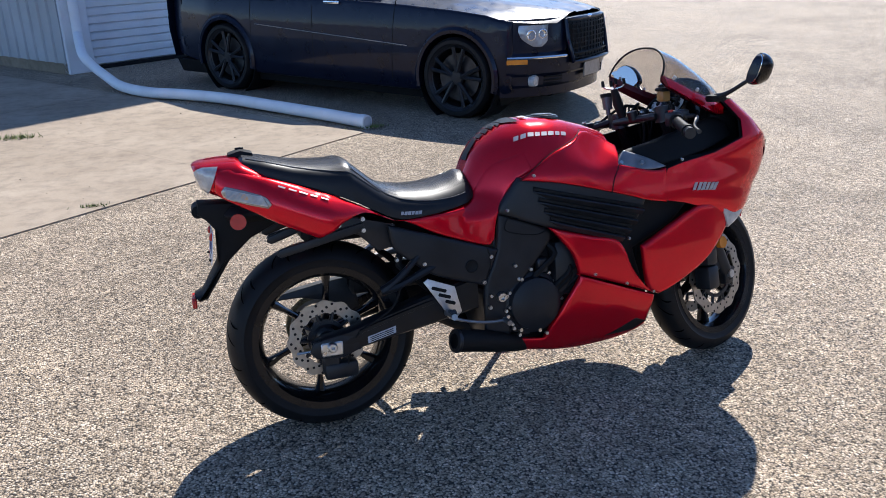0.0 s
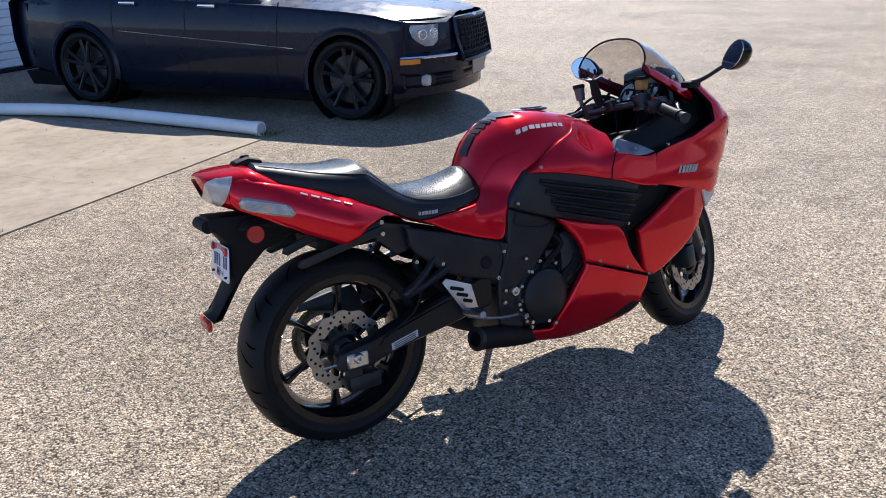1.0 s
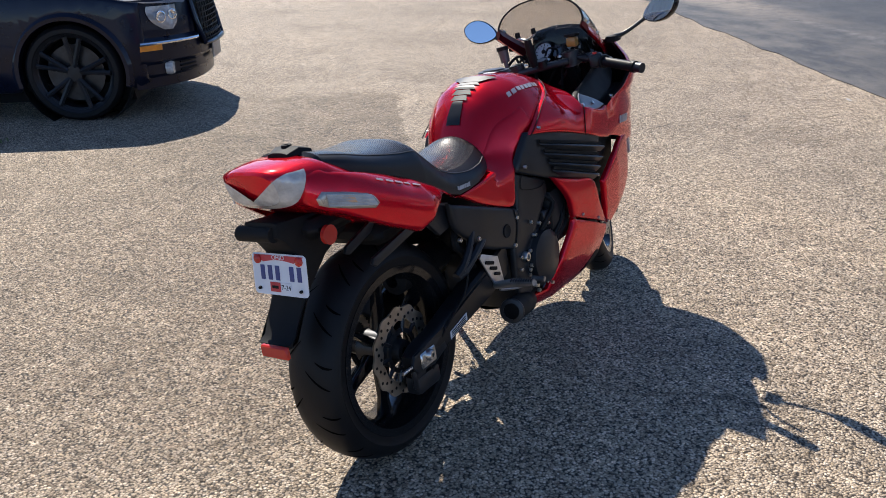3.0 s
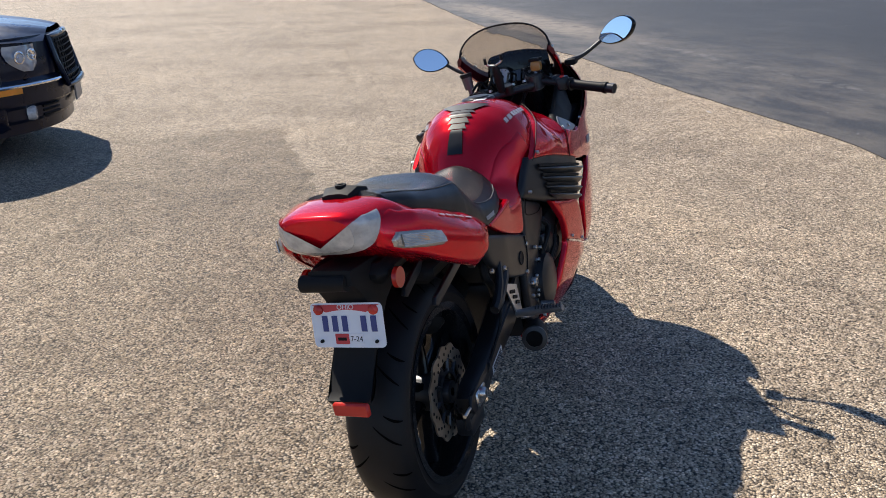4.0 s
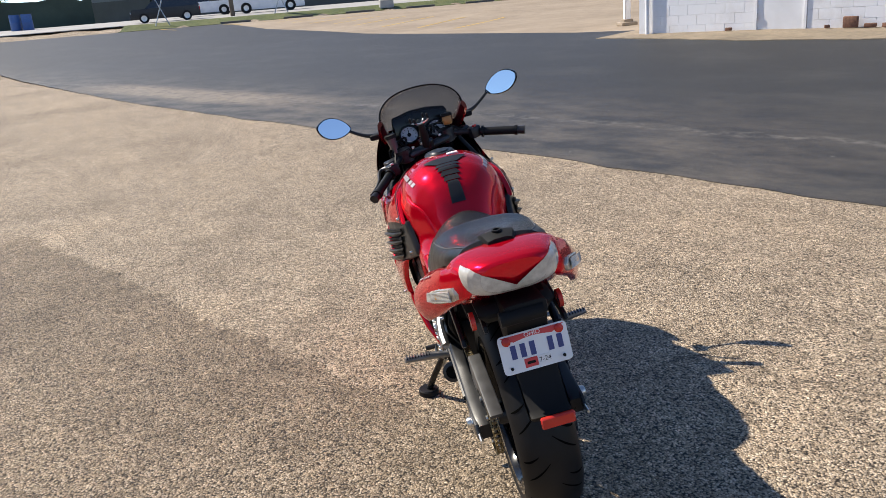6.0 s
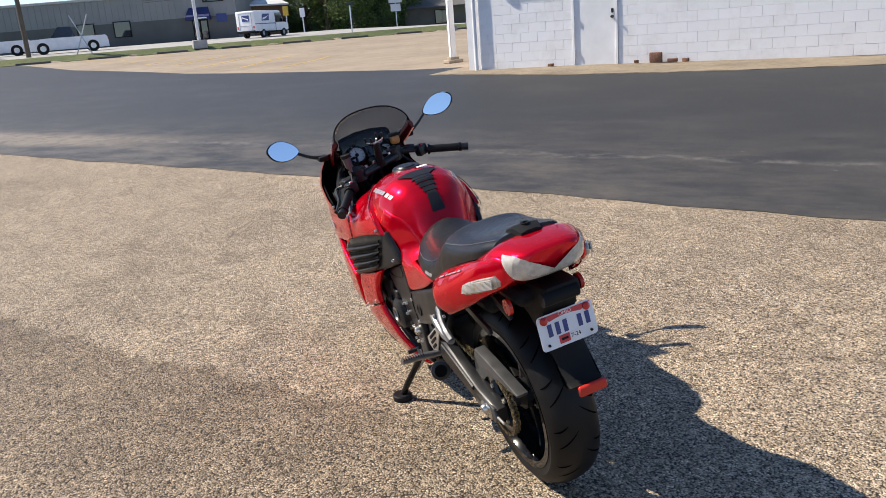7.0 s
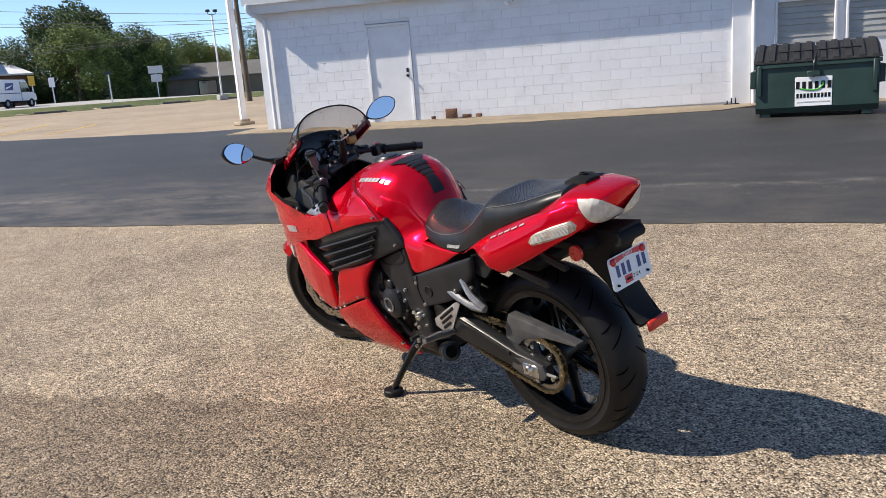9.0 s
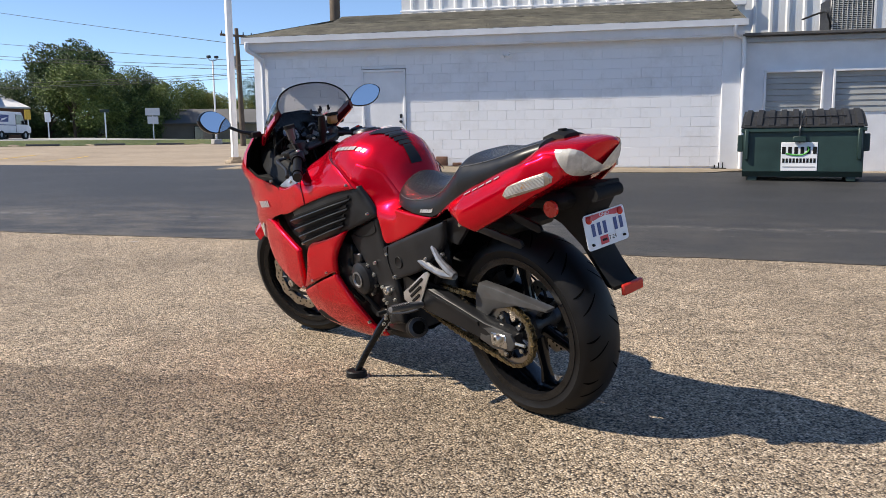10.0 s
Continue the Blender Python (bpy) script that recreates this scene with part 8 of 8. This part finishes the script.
for k in range(10):
    y = -32 + 4.2 * k
    bm = bmesh.new()
    prism(bm, [(-1.0, -0.09), (1.0, -0.09), (1.0, 0.09), (-1.0, 0.09)], 0, 0.14, "XY", 0.02)
    solid("wheel_stop", bm, DARKWALL, "dark parking wheel stop beside the grass", "wheel stop", kind="", group="wheel stops",
          m=Matrix.Translation(on_ground(55.0, y)) @ Matrix.Rotation(radians(90), 4, "Z"))


def simple_car(name, label, category, x, y, turn, L, W, belt, roof, cab, mat, r=0.34, box_back=False):
    """A far-off vehicle: lofted body, glazed cabin and four wheels."""
    c = thing(name, label, category, Matrix.Translation(on_ground(x, y)) @ Matrix.Rotation(radians(turn), 4, "Z"))
    bm = bmesh.new()
    rings = []
    for f, top, w in ((0.0, belt * 0.72, 0.86), (0.03, belt * 0.93, 0.95), (0.3, belt, 1), (0.7, belt, 1), (0.97, belt, 0.97), (1.0, belt * 0.8, 0.9)):
        rings.append([Vector((L / 2 - f * L, s * W / 2 * w * k, z)) for s, k, z in ((-1, 0.94, 0.28), (-1, 1, 0.5), (-1, 0.96, top), (1, 0.96, top), (1, 1, 0.5), (1, 0.94, 0.28))])
    ring_loft(bm, rings)
    part("body", bm, mat, c)
    c0, c1, t0, t1 = cab
    bm = bmesh.new()
    xs = [L / 2 - L * f for f in (c0, t0, t1, c1)]
    rings = []
    for x0, z in zip(xs, (belt, roof, roof, belt)):
        rings.append([Vector((x0, -W * 0.46, belt - 0.02)), Vector((x0, -W * 0.39, z)), Vector((x0, W * 0.39, z)), Vector((x0, W * 0.46, belt - 0.02))])
    rows = [[bm.verts.new(q) for q in ring] for ring in rings]
    for i, (a, b) in enumerate(zip(rows, rows[1:])):
        for k in range(3):
            bm.faces.new((a[k], a[k + 1], b[k + 1], b[k])).material_index = 0 if (i == 1 and k == 1) or box_back else 1
    part("cabin", bm, [mat, GLASS], c)
    for fx in (0.19, 0.8):
        for s in (-1, 1):
            bm = bmesh.new()
            lathe(bm, [(0.2, -0.1), (r - 0.03, -0.11), (r, -0.08), (r, 0.08), (r - 0.03, 0.11), (0.2, 0.1)], (L / 2 - fx * L, s * (W / 2 - 0.09), r), "Y", 24)
            w = part("wheel", bm, RUBBER, c)
            bm = bmesh.new()
            lathe(bm, [(0.0001, s * 0.1), (0.12, s * 0.09), (0.21, s * 0.105), (0.21, s * 0.02), (0.0001, s * 0.02)], (L / 2 - fx * L, s * (W / 2 - 0.09), r), "Y", 20)
            part("rim", bm, ALLOY, w)
    for s in (-1, 1):
        bm = bmesh.new()
        box(bm, (L / 2 - 0.04, s * W * 0.36, belt * 0.72), (0.06, 0.3, 0.16), 0.03)
        part("headlight", bm, HEADLAMP, c)
        bm = bmesh.new()
        box(bm, (-L / 2 + 0.03, s * W * 0.42, belt * 0.78), (0.06, 0.12, 0.3), 0.02)
        part("tail_light", bm, RED_LENS, c)
    return c


def mail_van():
    v = thing("delivery_van", "boxy white delivery van with blue marks", "van", Matrix.Translation(on_ground(66.7, -10.8)) @ Matrix.Rotation(radians(-47), 4, "Z"))
    bm = bmesh.new()
    prism(bm, [(-2.2, 0.52), (2.2, 0.5), (2.3, 0.62), (2.28, 0.98), (2.1, 1.08), (1.62, 1.2), (1.3, 1.98), (1.2, 2.08), (-2.12, 2.12), (-2.2, 2.05)], -0.93, 1.86, "XZ", 0.05)
    body = part("body", bm, WHITE, v)
    bm = bmesh.new()
    box(bm, (0.05, 0, 0.46), (4.3, 1.7, 0.14), 0.02)
    part("underbody", bm, MATTE, v)
    for s in (-1, 1):
        bm = bmesh.new()
        prism(bm, [(0.55, 1.15), (1.55, 1.15), (1.25, 1.9), (0.55, 1.9)], s * 0.932, s * 0.012, "XZ")
        part("window", bm, GLASS, body)
        bm = bmesh.new()
        prism(bm, [(-1.3, 1.32), (-0.35, 1.32), (-0.25, 1.85), (-1.15, 1.85)], s * 0.932, s * 0.01, "XZ")
        mark = part("mark", bm, PLATE_BLUE, body)
        bm = bmesh.new()
        prism(bm, [(-1.2, 1.4), (-0.8, 1.48), (-0.38, 1.7), (-0.7, 1.62), (-1.1, 1.55)], s * 0.944, s * 0.008, "XZ")
        part("stripe", bm, WHITE, mark)
        bm = bmesh.new()
        prism(bm, [(-2.15, 1.06), (0.5, 1.06), (0.5, 1.12), (-2.15, 1.12)], s * 0.932, s * 0.008, "XZ")
        part("stripe", bm, PLATE_BLUE, body)
        bm = bmesh.new()
        prism(bm, [(0.5, 0.55), (0.53, 0.55), (0.53, 1.95), (0.5, 1.95)], s * 0.932, s * 0.008, "XZ")
        part("door_gap", bm, MATTE, body)
        bm = bmesh.new()
        box(bm, (1.5, s * 1.08, 1.3), (0.12, 0.2, 0.32), 0.03)
        cyl(bm, (1.5, s * 0.9, 1.22), (1.5, s * 1.05, 1.25), 0.02, seg=6)
        part("mirror", bm, MATTE, body)
        for x in (-1.15, 1.6):
            bm = bmesh.new()
            lathe(bm, [(0.18, -0.1), (0.3, -0.11), (0.34, -0.08), (0.34, 0.08), (0.3, 0.11), (0.18, 0.1)], (x, s * 0.84, 0.34), "Y", 24)
            tyre = part("wheel", bm, RUBBER, v)
            bm = bmesh.new()
            lathe(bm, [(0.0001, s * 0.06), (0.12, s * 0.07), (0.19, s * 0.04), (0.19, 0)], (x, s * 0.84, 0.34), "Y", 16)
            part("rim", bm, SHED_GREY, tyre)
    bm = bmesh.new()
    for y0 in (-0.62, 0.62):
        box(bm, (-2.21, y0, 1.3), (0.02, 0.035, 1.3))
    box(bm, (-2.21, 0, 1.95), (0.02, 1.27, 0.035)), box(bm, (-2.21, 0, 0.98), (0.02, 1.27, 0.035))
    door = part("rear_door", bm, SHED_GREY, body, "roll-up rear door with a grey frame")
    bm = bmesh.new()
    box(bm, (-2.212, -0.05, 1.55), (0.02, 0.72, 0.46))
    mark = part("mark", bm, PLATE_BLUE, door)
    bm = bmesh.new()
    box(bm, (-2.224, -0.05, 1.55), (0.01, 0.6, 0.09), m=Matrix.Translation((-2.2, 0, 1.55)) @ Matrix.Rotation(radians(20), 4, "X") @ Matrix.Translation((2.2, 0, -1.55)))
    part("stripe", bm, WHITE, mark)
    for y0 in (-0.8, 0.8):
        bm = bmesh.new()
        box(bm, (-2.21, y0, 0.85), (0.03, 0.12, 0.2), 0.01)
        part("tail_lamp", bm, RED_LENS, body)
    for x in (-2.25, 2.34):
        bm = bmesh.new()
        box(bm, (x, 0, 0.52), (0.16, 1.8, 0.16), 0.03)
        part("bumper", bm, MATTE, v)


mail_van()
simple_car("pickup_truck", "white pickup truck parked by the street", "truck", 66.3, 4.1, 95, 5.7, 1.95, 1.15, 1.9, (0.3, 0.6, 0.4, 0.56), WHITE, 0.42)
simple_car("pickup_truck", "white pickup truck parked by the street", "truck", 69.8, 9.6, 92, 5.6, 1.95, 1.15, 1.9, (0.3, 0.6, 0.4, 0.56), WHITE, 0.42)
simple_car("estate_car", "dark grey estate car parked beside the grass", "car", 61.2, 11.3, 100, 4.9, 1.85, 1.02, 1.68, (0.22, 1.0, 0.38, 0.92), CAST)
for x, y in ((71.4, 25.2), (71.2, 24.2)):
    bm = bmesh.new()
    lathe(bm, [(0.0001, 0), (0.42, 0), (0.44, 0.05), (0.42, 0.6), (0.44, 0.65), (0.42, 0.7), (0.42, 1.25), (0.44, 1.3), (0.0001, 1.3)], (0, 0, 0), "Z", 20)
    solid("drum", bm, worn("blue_drum_plastic", (0.03, 0.1, 0.3), 0.5), "blue plastic drum beside the hall", "drum", kind="", m=Matrix.Translation(on_ground(x, y)))


def stakes(x, y):
    """A pair of thin crossed stakes on the bank."""
    t = thing("garden_stakes", "thin pale crossed stakes standing in the grass", "stake", Matrix.Translation(on_ground(x, y, -0.05)))
    for s in (-1, 1):
        bm = bmesh.new()
        tube(bm, [(0, -s * 0.5, 0), (0, s * 0.55, 2.6)], 0.035, 7)
        part("stake", bm, DIAL, t)


stakes(57.6, 2.8)
stakes(56.4, 10.8)


def far_building(name, label, x0, y0, x1, y1, tall, deep, wall_mat, roof_mat, low_mat=None, windows=(), awning=None, pitched=0.0):
    """A building behind the street: (x0, y0) to (x1, y1) is its front line, seen from the lot."""
    a, b = Vector((x0, y0)), Vector((x1, y1))
    L = (b - a).length
    z = min(height(x0, y0), height(x1, y1))
    t = thing(name, label, "building", Matrix.Translation((x0, y0, z)) @ Matrix.Rotation(math.atan2((b - a).y, (b - a).x), 4, "Z"))
    bm = bmesh.new()
    box(bm, (L / 2, deep / 2, tall / 2), (L, deep, tall))
    part("wall", bm, wall_mat, t, smooth=False)
    if low_mat:
        bm = bmesh.new()
        box(bm, (L / 2, -0.03, tall * 0.25), (L, 0.06, tall * 0.5))
        part("wainscot", bm, low_mat, t, smooth=False)
        bm = bmesh.new()
        n = int(L / 0.6)
        for k in range(n):
            box(bm, ((k + 0.5) * L / n, -0.02, tall * 0.75), (0.08, 0.05, tall * 0.5))
        tagged(part("rib", bm, wall_mat, t, smooth=False), kind="stuff")
    bm = bmesh.new()
    if pitched:
        prism(bm, [(-0.5, tall), (deep + 0.5, tall), (deep + 0.5, tall + 0.15), (deep / 2, tall + pitched), (-0.5, tall + 0.15)], -0.4, L + 0.8, "YZ")
    else:
        box(bm, (L / 2, deep / 2, tall + 0.12), (L + 0.4, deep + 0.4, 0.25), 0.03)
    part("roof", bm, roof_mat, t, smooth=False)
    for x, zz, w, h in windows:
        bm = bmesh.new()
        for sx in (-1, 1):
            box(bm, (x + sx * w / 2, -0.08, zz), (0.08, 0.1, h + 0.08), 0.01)
        box(bm, (x, -0.08, zz + h / 2), (w, 0.1, 0.08), 0.01), box(bm, (x, -0.08, zz - h / 2), (w, 0.1, 0.08), 0.01)
        win = part("window", bm, MATTE, t)
        bm = bmesh.new()
        box(bm, (x, -0.06, zz), (w, 0.03, h))
        part("pane", bm, GLASS, win)
    if awning:
        x, zz, w = awning
        bm = bmesh.new()
        ring_loft(bm, [[Vector((x + sx * w * k / 2, y, z0)) for y, z0, k in ((-0.05, zz, 0.8), (-0.9, zz - 0.85, 1.0), (-0.9, zz - 1.15, 1.0), (-0.05, zz - 1.15, 1.0))] for sx in (-1, 1)])
        cloth = part("awning", bm, BLUE_CLOTH, t, "navy blue awning", smooth=False)
        bm = bmesh.new()
        box(bm, (x + 0.5, -0.92, zz - 1.0), (0.8, 0.02, 0.13))
        part("mark", bm, WHITE, cloth)
        bm = bmesh.new()
        box(bm, (x, -0.08, 0.95), (1.5, 0.06, 1.9))
        door = part("door", bm, MATTE, t, "glazed double door in a dark frame")
        for sx in (-0.36, 0.36):
            bm = bmesh.new()
            box(bm, (x + sx, -0.12, 0.98), (0.56, 0.03, 1.65))
            part("pane", bm, GLASS, door)
        bm = bmesh.new()
        box(bm, (x + 2.1, -0.08, 1.95), (1.0, 0.04, 0.75), 0.01)
        part("wall_sign", bm, PLATE_BLUE, t, "small blue sign on the wall")
    return t


far_building("metal_hall", "long grey metal hall with a dark masonry base", 92.0, 24.0, 78.5, -10.5, 4.35, 14, GREYWALL, SHED_GREY, DARKWALL,
             [(8, 1.6, 1.8, 1.4), (13, 1.6, 1.8, 1.4), (22.5, 1.6, 1.6, 1.4), (26, 1.6, 1.6, 1.4), (35.0, 3.75, 1.9, 0.5)], (33.5, 3.05, 2.3))
far_building("store", "low building with a white pitched roof", 83.4, -8.8, 86.2, -16.6, 3.0, 10, RUST, WHITE, None, [], None, 1.8)
far_building("brown_house", "low brown building with a dark roof", 88.5, -31.0, 80.5, -46.0, 1.95, 10, BROWN, DARKWALL, None, [(4.6, 0.95, 2.0, 1.5), (13.0, 0.95, 1.8, 1.4)], None, 1.9)


def tree(x, y, tall, wide, leaf, seed, low=0.12, name="tree", label="leafy green tree"):
    """Tapered trunk with limbs, and a crown of many small leaf clumps with gaps."""
    r = random.Random(seed)
    t = thing(name, label, "tree", Matrix.Translation(on_ground(x, y, -0.05)))
    bm = bmesh.new()
    tube(bm, bent([(0, 0, 0), (0.1, 0.05, tall * 0.25), (-0.1, 0.1, tall * 0.5), (0.05, 0, tall * 0.8)], 4), [0.04 * tall * (1 - 0.075 * k) * 0.6 for k in range(13)], 9)
    lobes = []
    for i in range(15):
        a = r.uniform(0, 6.28)
        z = tall * r.uniform(low + 0.12, 0.9)
        spread = wide * 0.5 * (0.55 + 0.45 * math.sin(math.pi * min(1, (z / tall - low) / (1 - low) * 0.9 + 0.1)))
        d = spread * r.uniform(0.35, 0.9)
        c = Vector((d * math.cos(a), d * math.sin(a), z))
        lobes.append((c, wide * r.uniform(0.13, 0.24)))
        tube(bm, bent([(0, 0, max(0.5, z * 0.55)), tuple(c * 0.5 + Vector((0, 0, z * 0.36))), tuple(c)], 3), [0.1, 0.09, 0.08, 0.06, 0.05, 0.04, 0.03], 6)
    part("trunk", bm, BARK, t)
    lobes.append((Vector((0, 0, tall * 0.86)), wide * 0.2))
    verts, faces = [], []
    for c, rad in lobes:
        for k in range(1050):
            v = Vector((r.gauss(0, 1), r.gauss(0, 1), r.gauss(0, 0.85)))
            p = c + v.normalized() * rad * (0.45 + 0.6 * r.random() ** 0.6)
            s = tall * r.uniform(0.008, 0.018)
            u = Vector((r.gauss(0, 1), r.gauss(0, 1), r.gauss(0, 1))).normalized()
            w = u.orthogonal().normalized()
            q = u.cross(w)
            i = len(verts)
            verts += [p - w * s, p + q * s * 0.6, p + w * s, p - q * s * 0.6 + u * s * 0.3]
            faces.append((i, i + 1, i + 2, i + 3))
    me = bpy.data.meshes.new("crown")
    me.from_pydata(verts, [], faces)
    me.materials.append(leaf)
    ob = new("crown", me)
    ob.parent = t
    return t


for i, (x, y, tall, wide, leaf, low) in enumerate((
        (96.0, -24.6, 11.4, 9.0, LEAF_B, 0.42), (95.0, -17.0, 7.0, 7.5, LEAF_B, -0.1), (90.5, -17.7, 6.6, 7.0, LEAF_B, -0.1), (86.8, -19.0, 6.0, 6.0, LEAF_B, -0.1), (84.1, -20.7, 7.2, 7.0, LEAF_A, -0.1),
        (85.8, -23.4, 7.4, 7.5, LEAF_A, -0.1), (86.8, -25.4, 7.0, 7.0, LEAF_B, -0.1), (87.7, -27.5, 7.6, 7.5, LEAF_A, -0.1), (88.7, -29.6, 7.4, 7.0, LEAF_B, -0.1), (92.0, -32.0, 7.0, 7.0, LEAF_A, -0.1),
        (105.4, -39.3, 8.0, 8.5, LEAF_A, 0.0), (105.9, -41.9, 6.8, 7.5, LEAF_C, 0.0), (106.3, -44.6, 6.6, 7.0, LEAF_C, 0.0), (110.5, -49.0, 6.6, 8.0, LEAF_C, 0.0), (112.4, -53.1, 6.6, 9.0, LEAF_B, 0.0),
        (118.1, -58.8, 9.5, 10.0, LEAF_B, 0.0), (90.5, 36.0, 10.0, 11.0, LEAF_A, 0.1), (75.0, 40.0, 8.0, 9.0, LEAF_A, 0.0))):
    tree(x, y, tall, wide, leaf, 20 + i, low, label="leafy tree turning yellow" if leaf is LEAF_C else "leafy green tree behind the street")


def ridge():
    """Wooded hills on the horizon."""
    bm = bmesh.new()
    rows = []
    for i in range(121):
        a = radians(-75 + 150 * i / 120)
        r0 = 420
        h = 14 + 9 * noise.noise((i * 0.11, 0, 0)) + 3 * noise.noise((i * 0.7, 3, 0)) + 1.2 * noise.noise((i * 2.3, 7, 0))
        rows.append([Vector((r0 * math.cos(a - 0.2), r0 * math.sin(a - 0.2), z)) for z in (0, h * 0.6, h)] + [Vector(((r0 + 60) * math.cos(a - 0.2), (r0 + 60) * math.sin(a - 0.2), h * 0.9))])
    ring_loft(bm, rows, closed=False)
    solid("backdrop_hills", bm, worn("far_woods", (0.05, 0.075, 0.06), 0.9, amount=0.3, scale=0.05), "low wooded hills far away", "hills")


ridge()


def utility_pole(x, y, tall, lean=0.0, arms=1):
    p = thing("utility_pole", "weathered wooden utility pole with cables", "utility pole", Matrix.Translation(on_ground(x, y, -0.1)) @ Matrix.Rotation(radians(lean), 4, "Y"))
    bm = bmesh.new()
    tube(bm, [(0, 0, 0), (0, 0, tall * 0.5), (0, 0, tall)], [0.17, 0.15, 0.11], 10)
    part("pole", bm, POLE_WOOD, p)
    for k in range(arms):
        bm = bmesh.new()
        box(bm, (0, 0, tall - 0.4 - k * 1.1), (0.1, 2.0, 0.12), 0.01)
        arm = part("cross_arm", bm, POLE_WOOD, p)
        for yy in (-0.9, -0.4, 0.4, 0.9):
            bm = bmesh.new()
            cyl(bm, (0, yy, tall - 0.34 - k * 1.1), (0, yy, tall - 0.18 - k * 1.1), 0.04, 0.03, 8)
            part("insulator", bm, CAST, arm)
    bm = bmesh.new()
    cyl(bm, (0.25, 0.1, tall - 2.2), (0.25, 0.1, tall - 1.5), 0.16, seg=12)
    part("transformer", bm, SHED_GREY, p)


utility_pole(41.0, -18.4, 6.7, 2, 1)
utility_pole(60.0, 6.4, 9.0, -1, 1)
utility_pole(95.0, 3.0, 10.0, 0, 1)
# brown mast behind the block building's roof
bm = bmesh.new()
cyl(bm, (0, 0, 0), (0, 0, 7.5), 0.14, 0.13, 12)
mast_at = on_wall(0.6, -3.2)
solid("mast", bm, POLE_WOOD, "brown round mast behind the roof", "mast", kind="", m=Matrix.Translation((mast_at.x, mast_at.y, 0.3)))


def wire(name, pts, sag, r=0.018):
    bm = bmesh.new()
    a, b = Vector(pts[0]), Vector(pts[1])
    tube(bm, [a.lerp(b, k / 20) - Vector((0, 0, sag * 4 * (k / 20) * (1 - k / 20))) for k in range(21)], r, 5)
    solid(name, bm, CABLE, "thin black overhead cable", "cable", kind="", group="overhead cables")


for i, (z0, z1) in enumerate(((5.9, 16.7), (5.0, 13.0), (4.7, 11.6), (4.5, 10.9), (4.3, 7.0), (4.2, 6.6), (4.05, 6.2))):
    hang = (41.1, -18.4 + 0.3 * (i % 3 - 1), z0 + 0.6)
    wire("cable", (hang, (95 + i, 3.0 + i * 0.4, z1)), 0.25 + 0.1 * (i % 3), 0.015)
    wire("cable", (hang, (19 - i, -30.0, z0 + 1.6)), 0.4, 0.015)


def street_sign(name, x, y, tall, w, h, mat, label, boards=1):
    s = thing(name, label, "sign", Matrix.Translation(on_ground(x, y)) @ Matrix.Rotation(radians(-20), 4, "Z"))
    bm = bmesh.new()
    cyl(bm, (0, 0, 0), (0, 0, tall), 0.05, seg=8)
    part("post", bm, ALLOY, s)
    for k in range(boards):
        bm = bmesh.new()
        box(bm, (-0.06, 0, tall - h / 2 - k * (h + 0.1)), (0.06, w * (1 - 0.25 * k), h), 0.01)
        part("board", bm, mat, s)


street_sign("pylon_sign", 78.0, -26.4, 3.1, 1.35, 0.72, DIAL, "grey pylon sign with two boards", 2)
street_sign("street_sign", 72.0, -15.4, 2.2, 0.45, 0.8, WHITE, "small white road sign", 1)
street_sign("street_sign", 58.5, -16.06, 2.2, 0.62, 0.22, GREEN, "green street name sign on a thin post", 1)
street_sign("warning_sign", 76.0, -14.72, 2.5, 0.5, 0.85, YELLOW, "yellow road warning sign", 1)

# ---- build the setting's pieces ----
building = block_building()
wall_blocks(building)
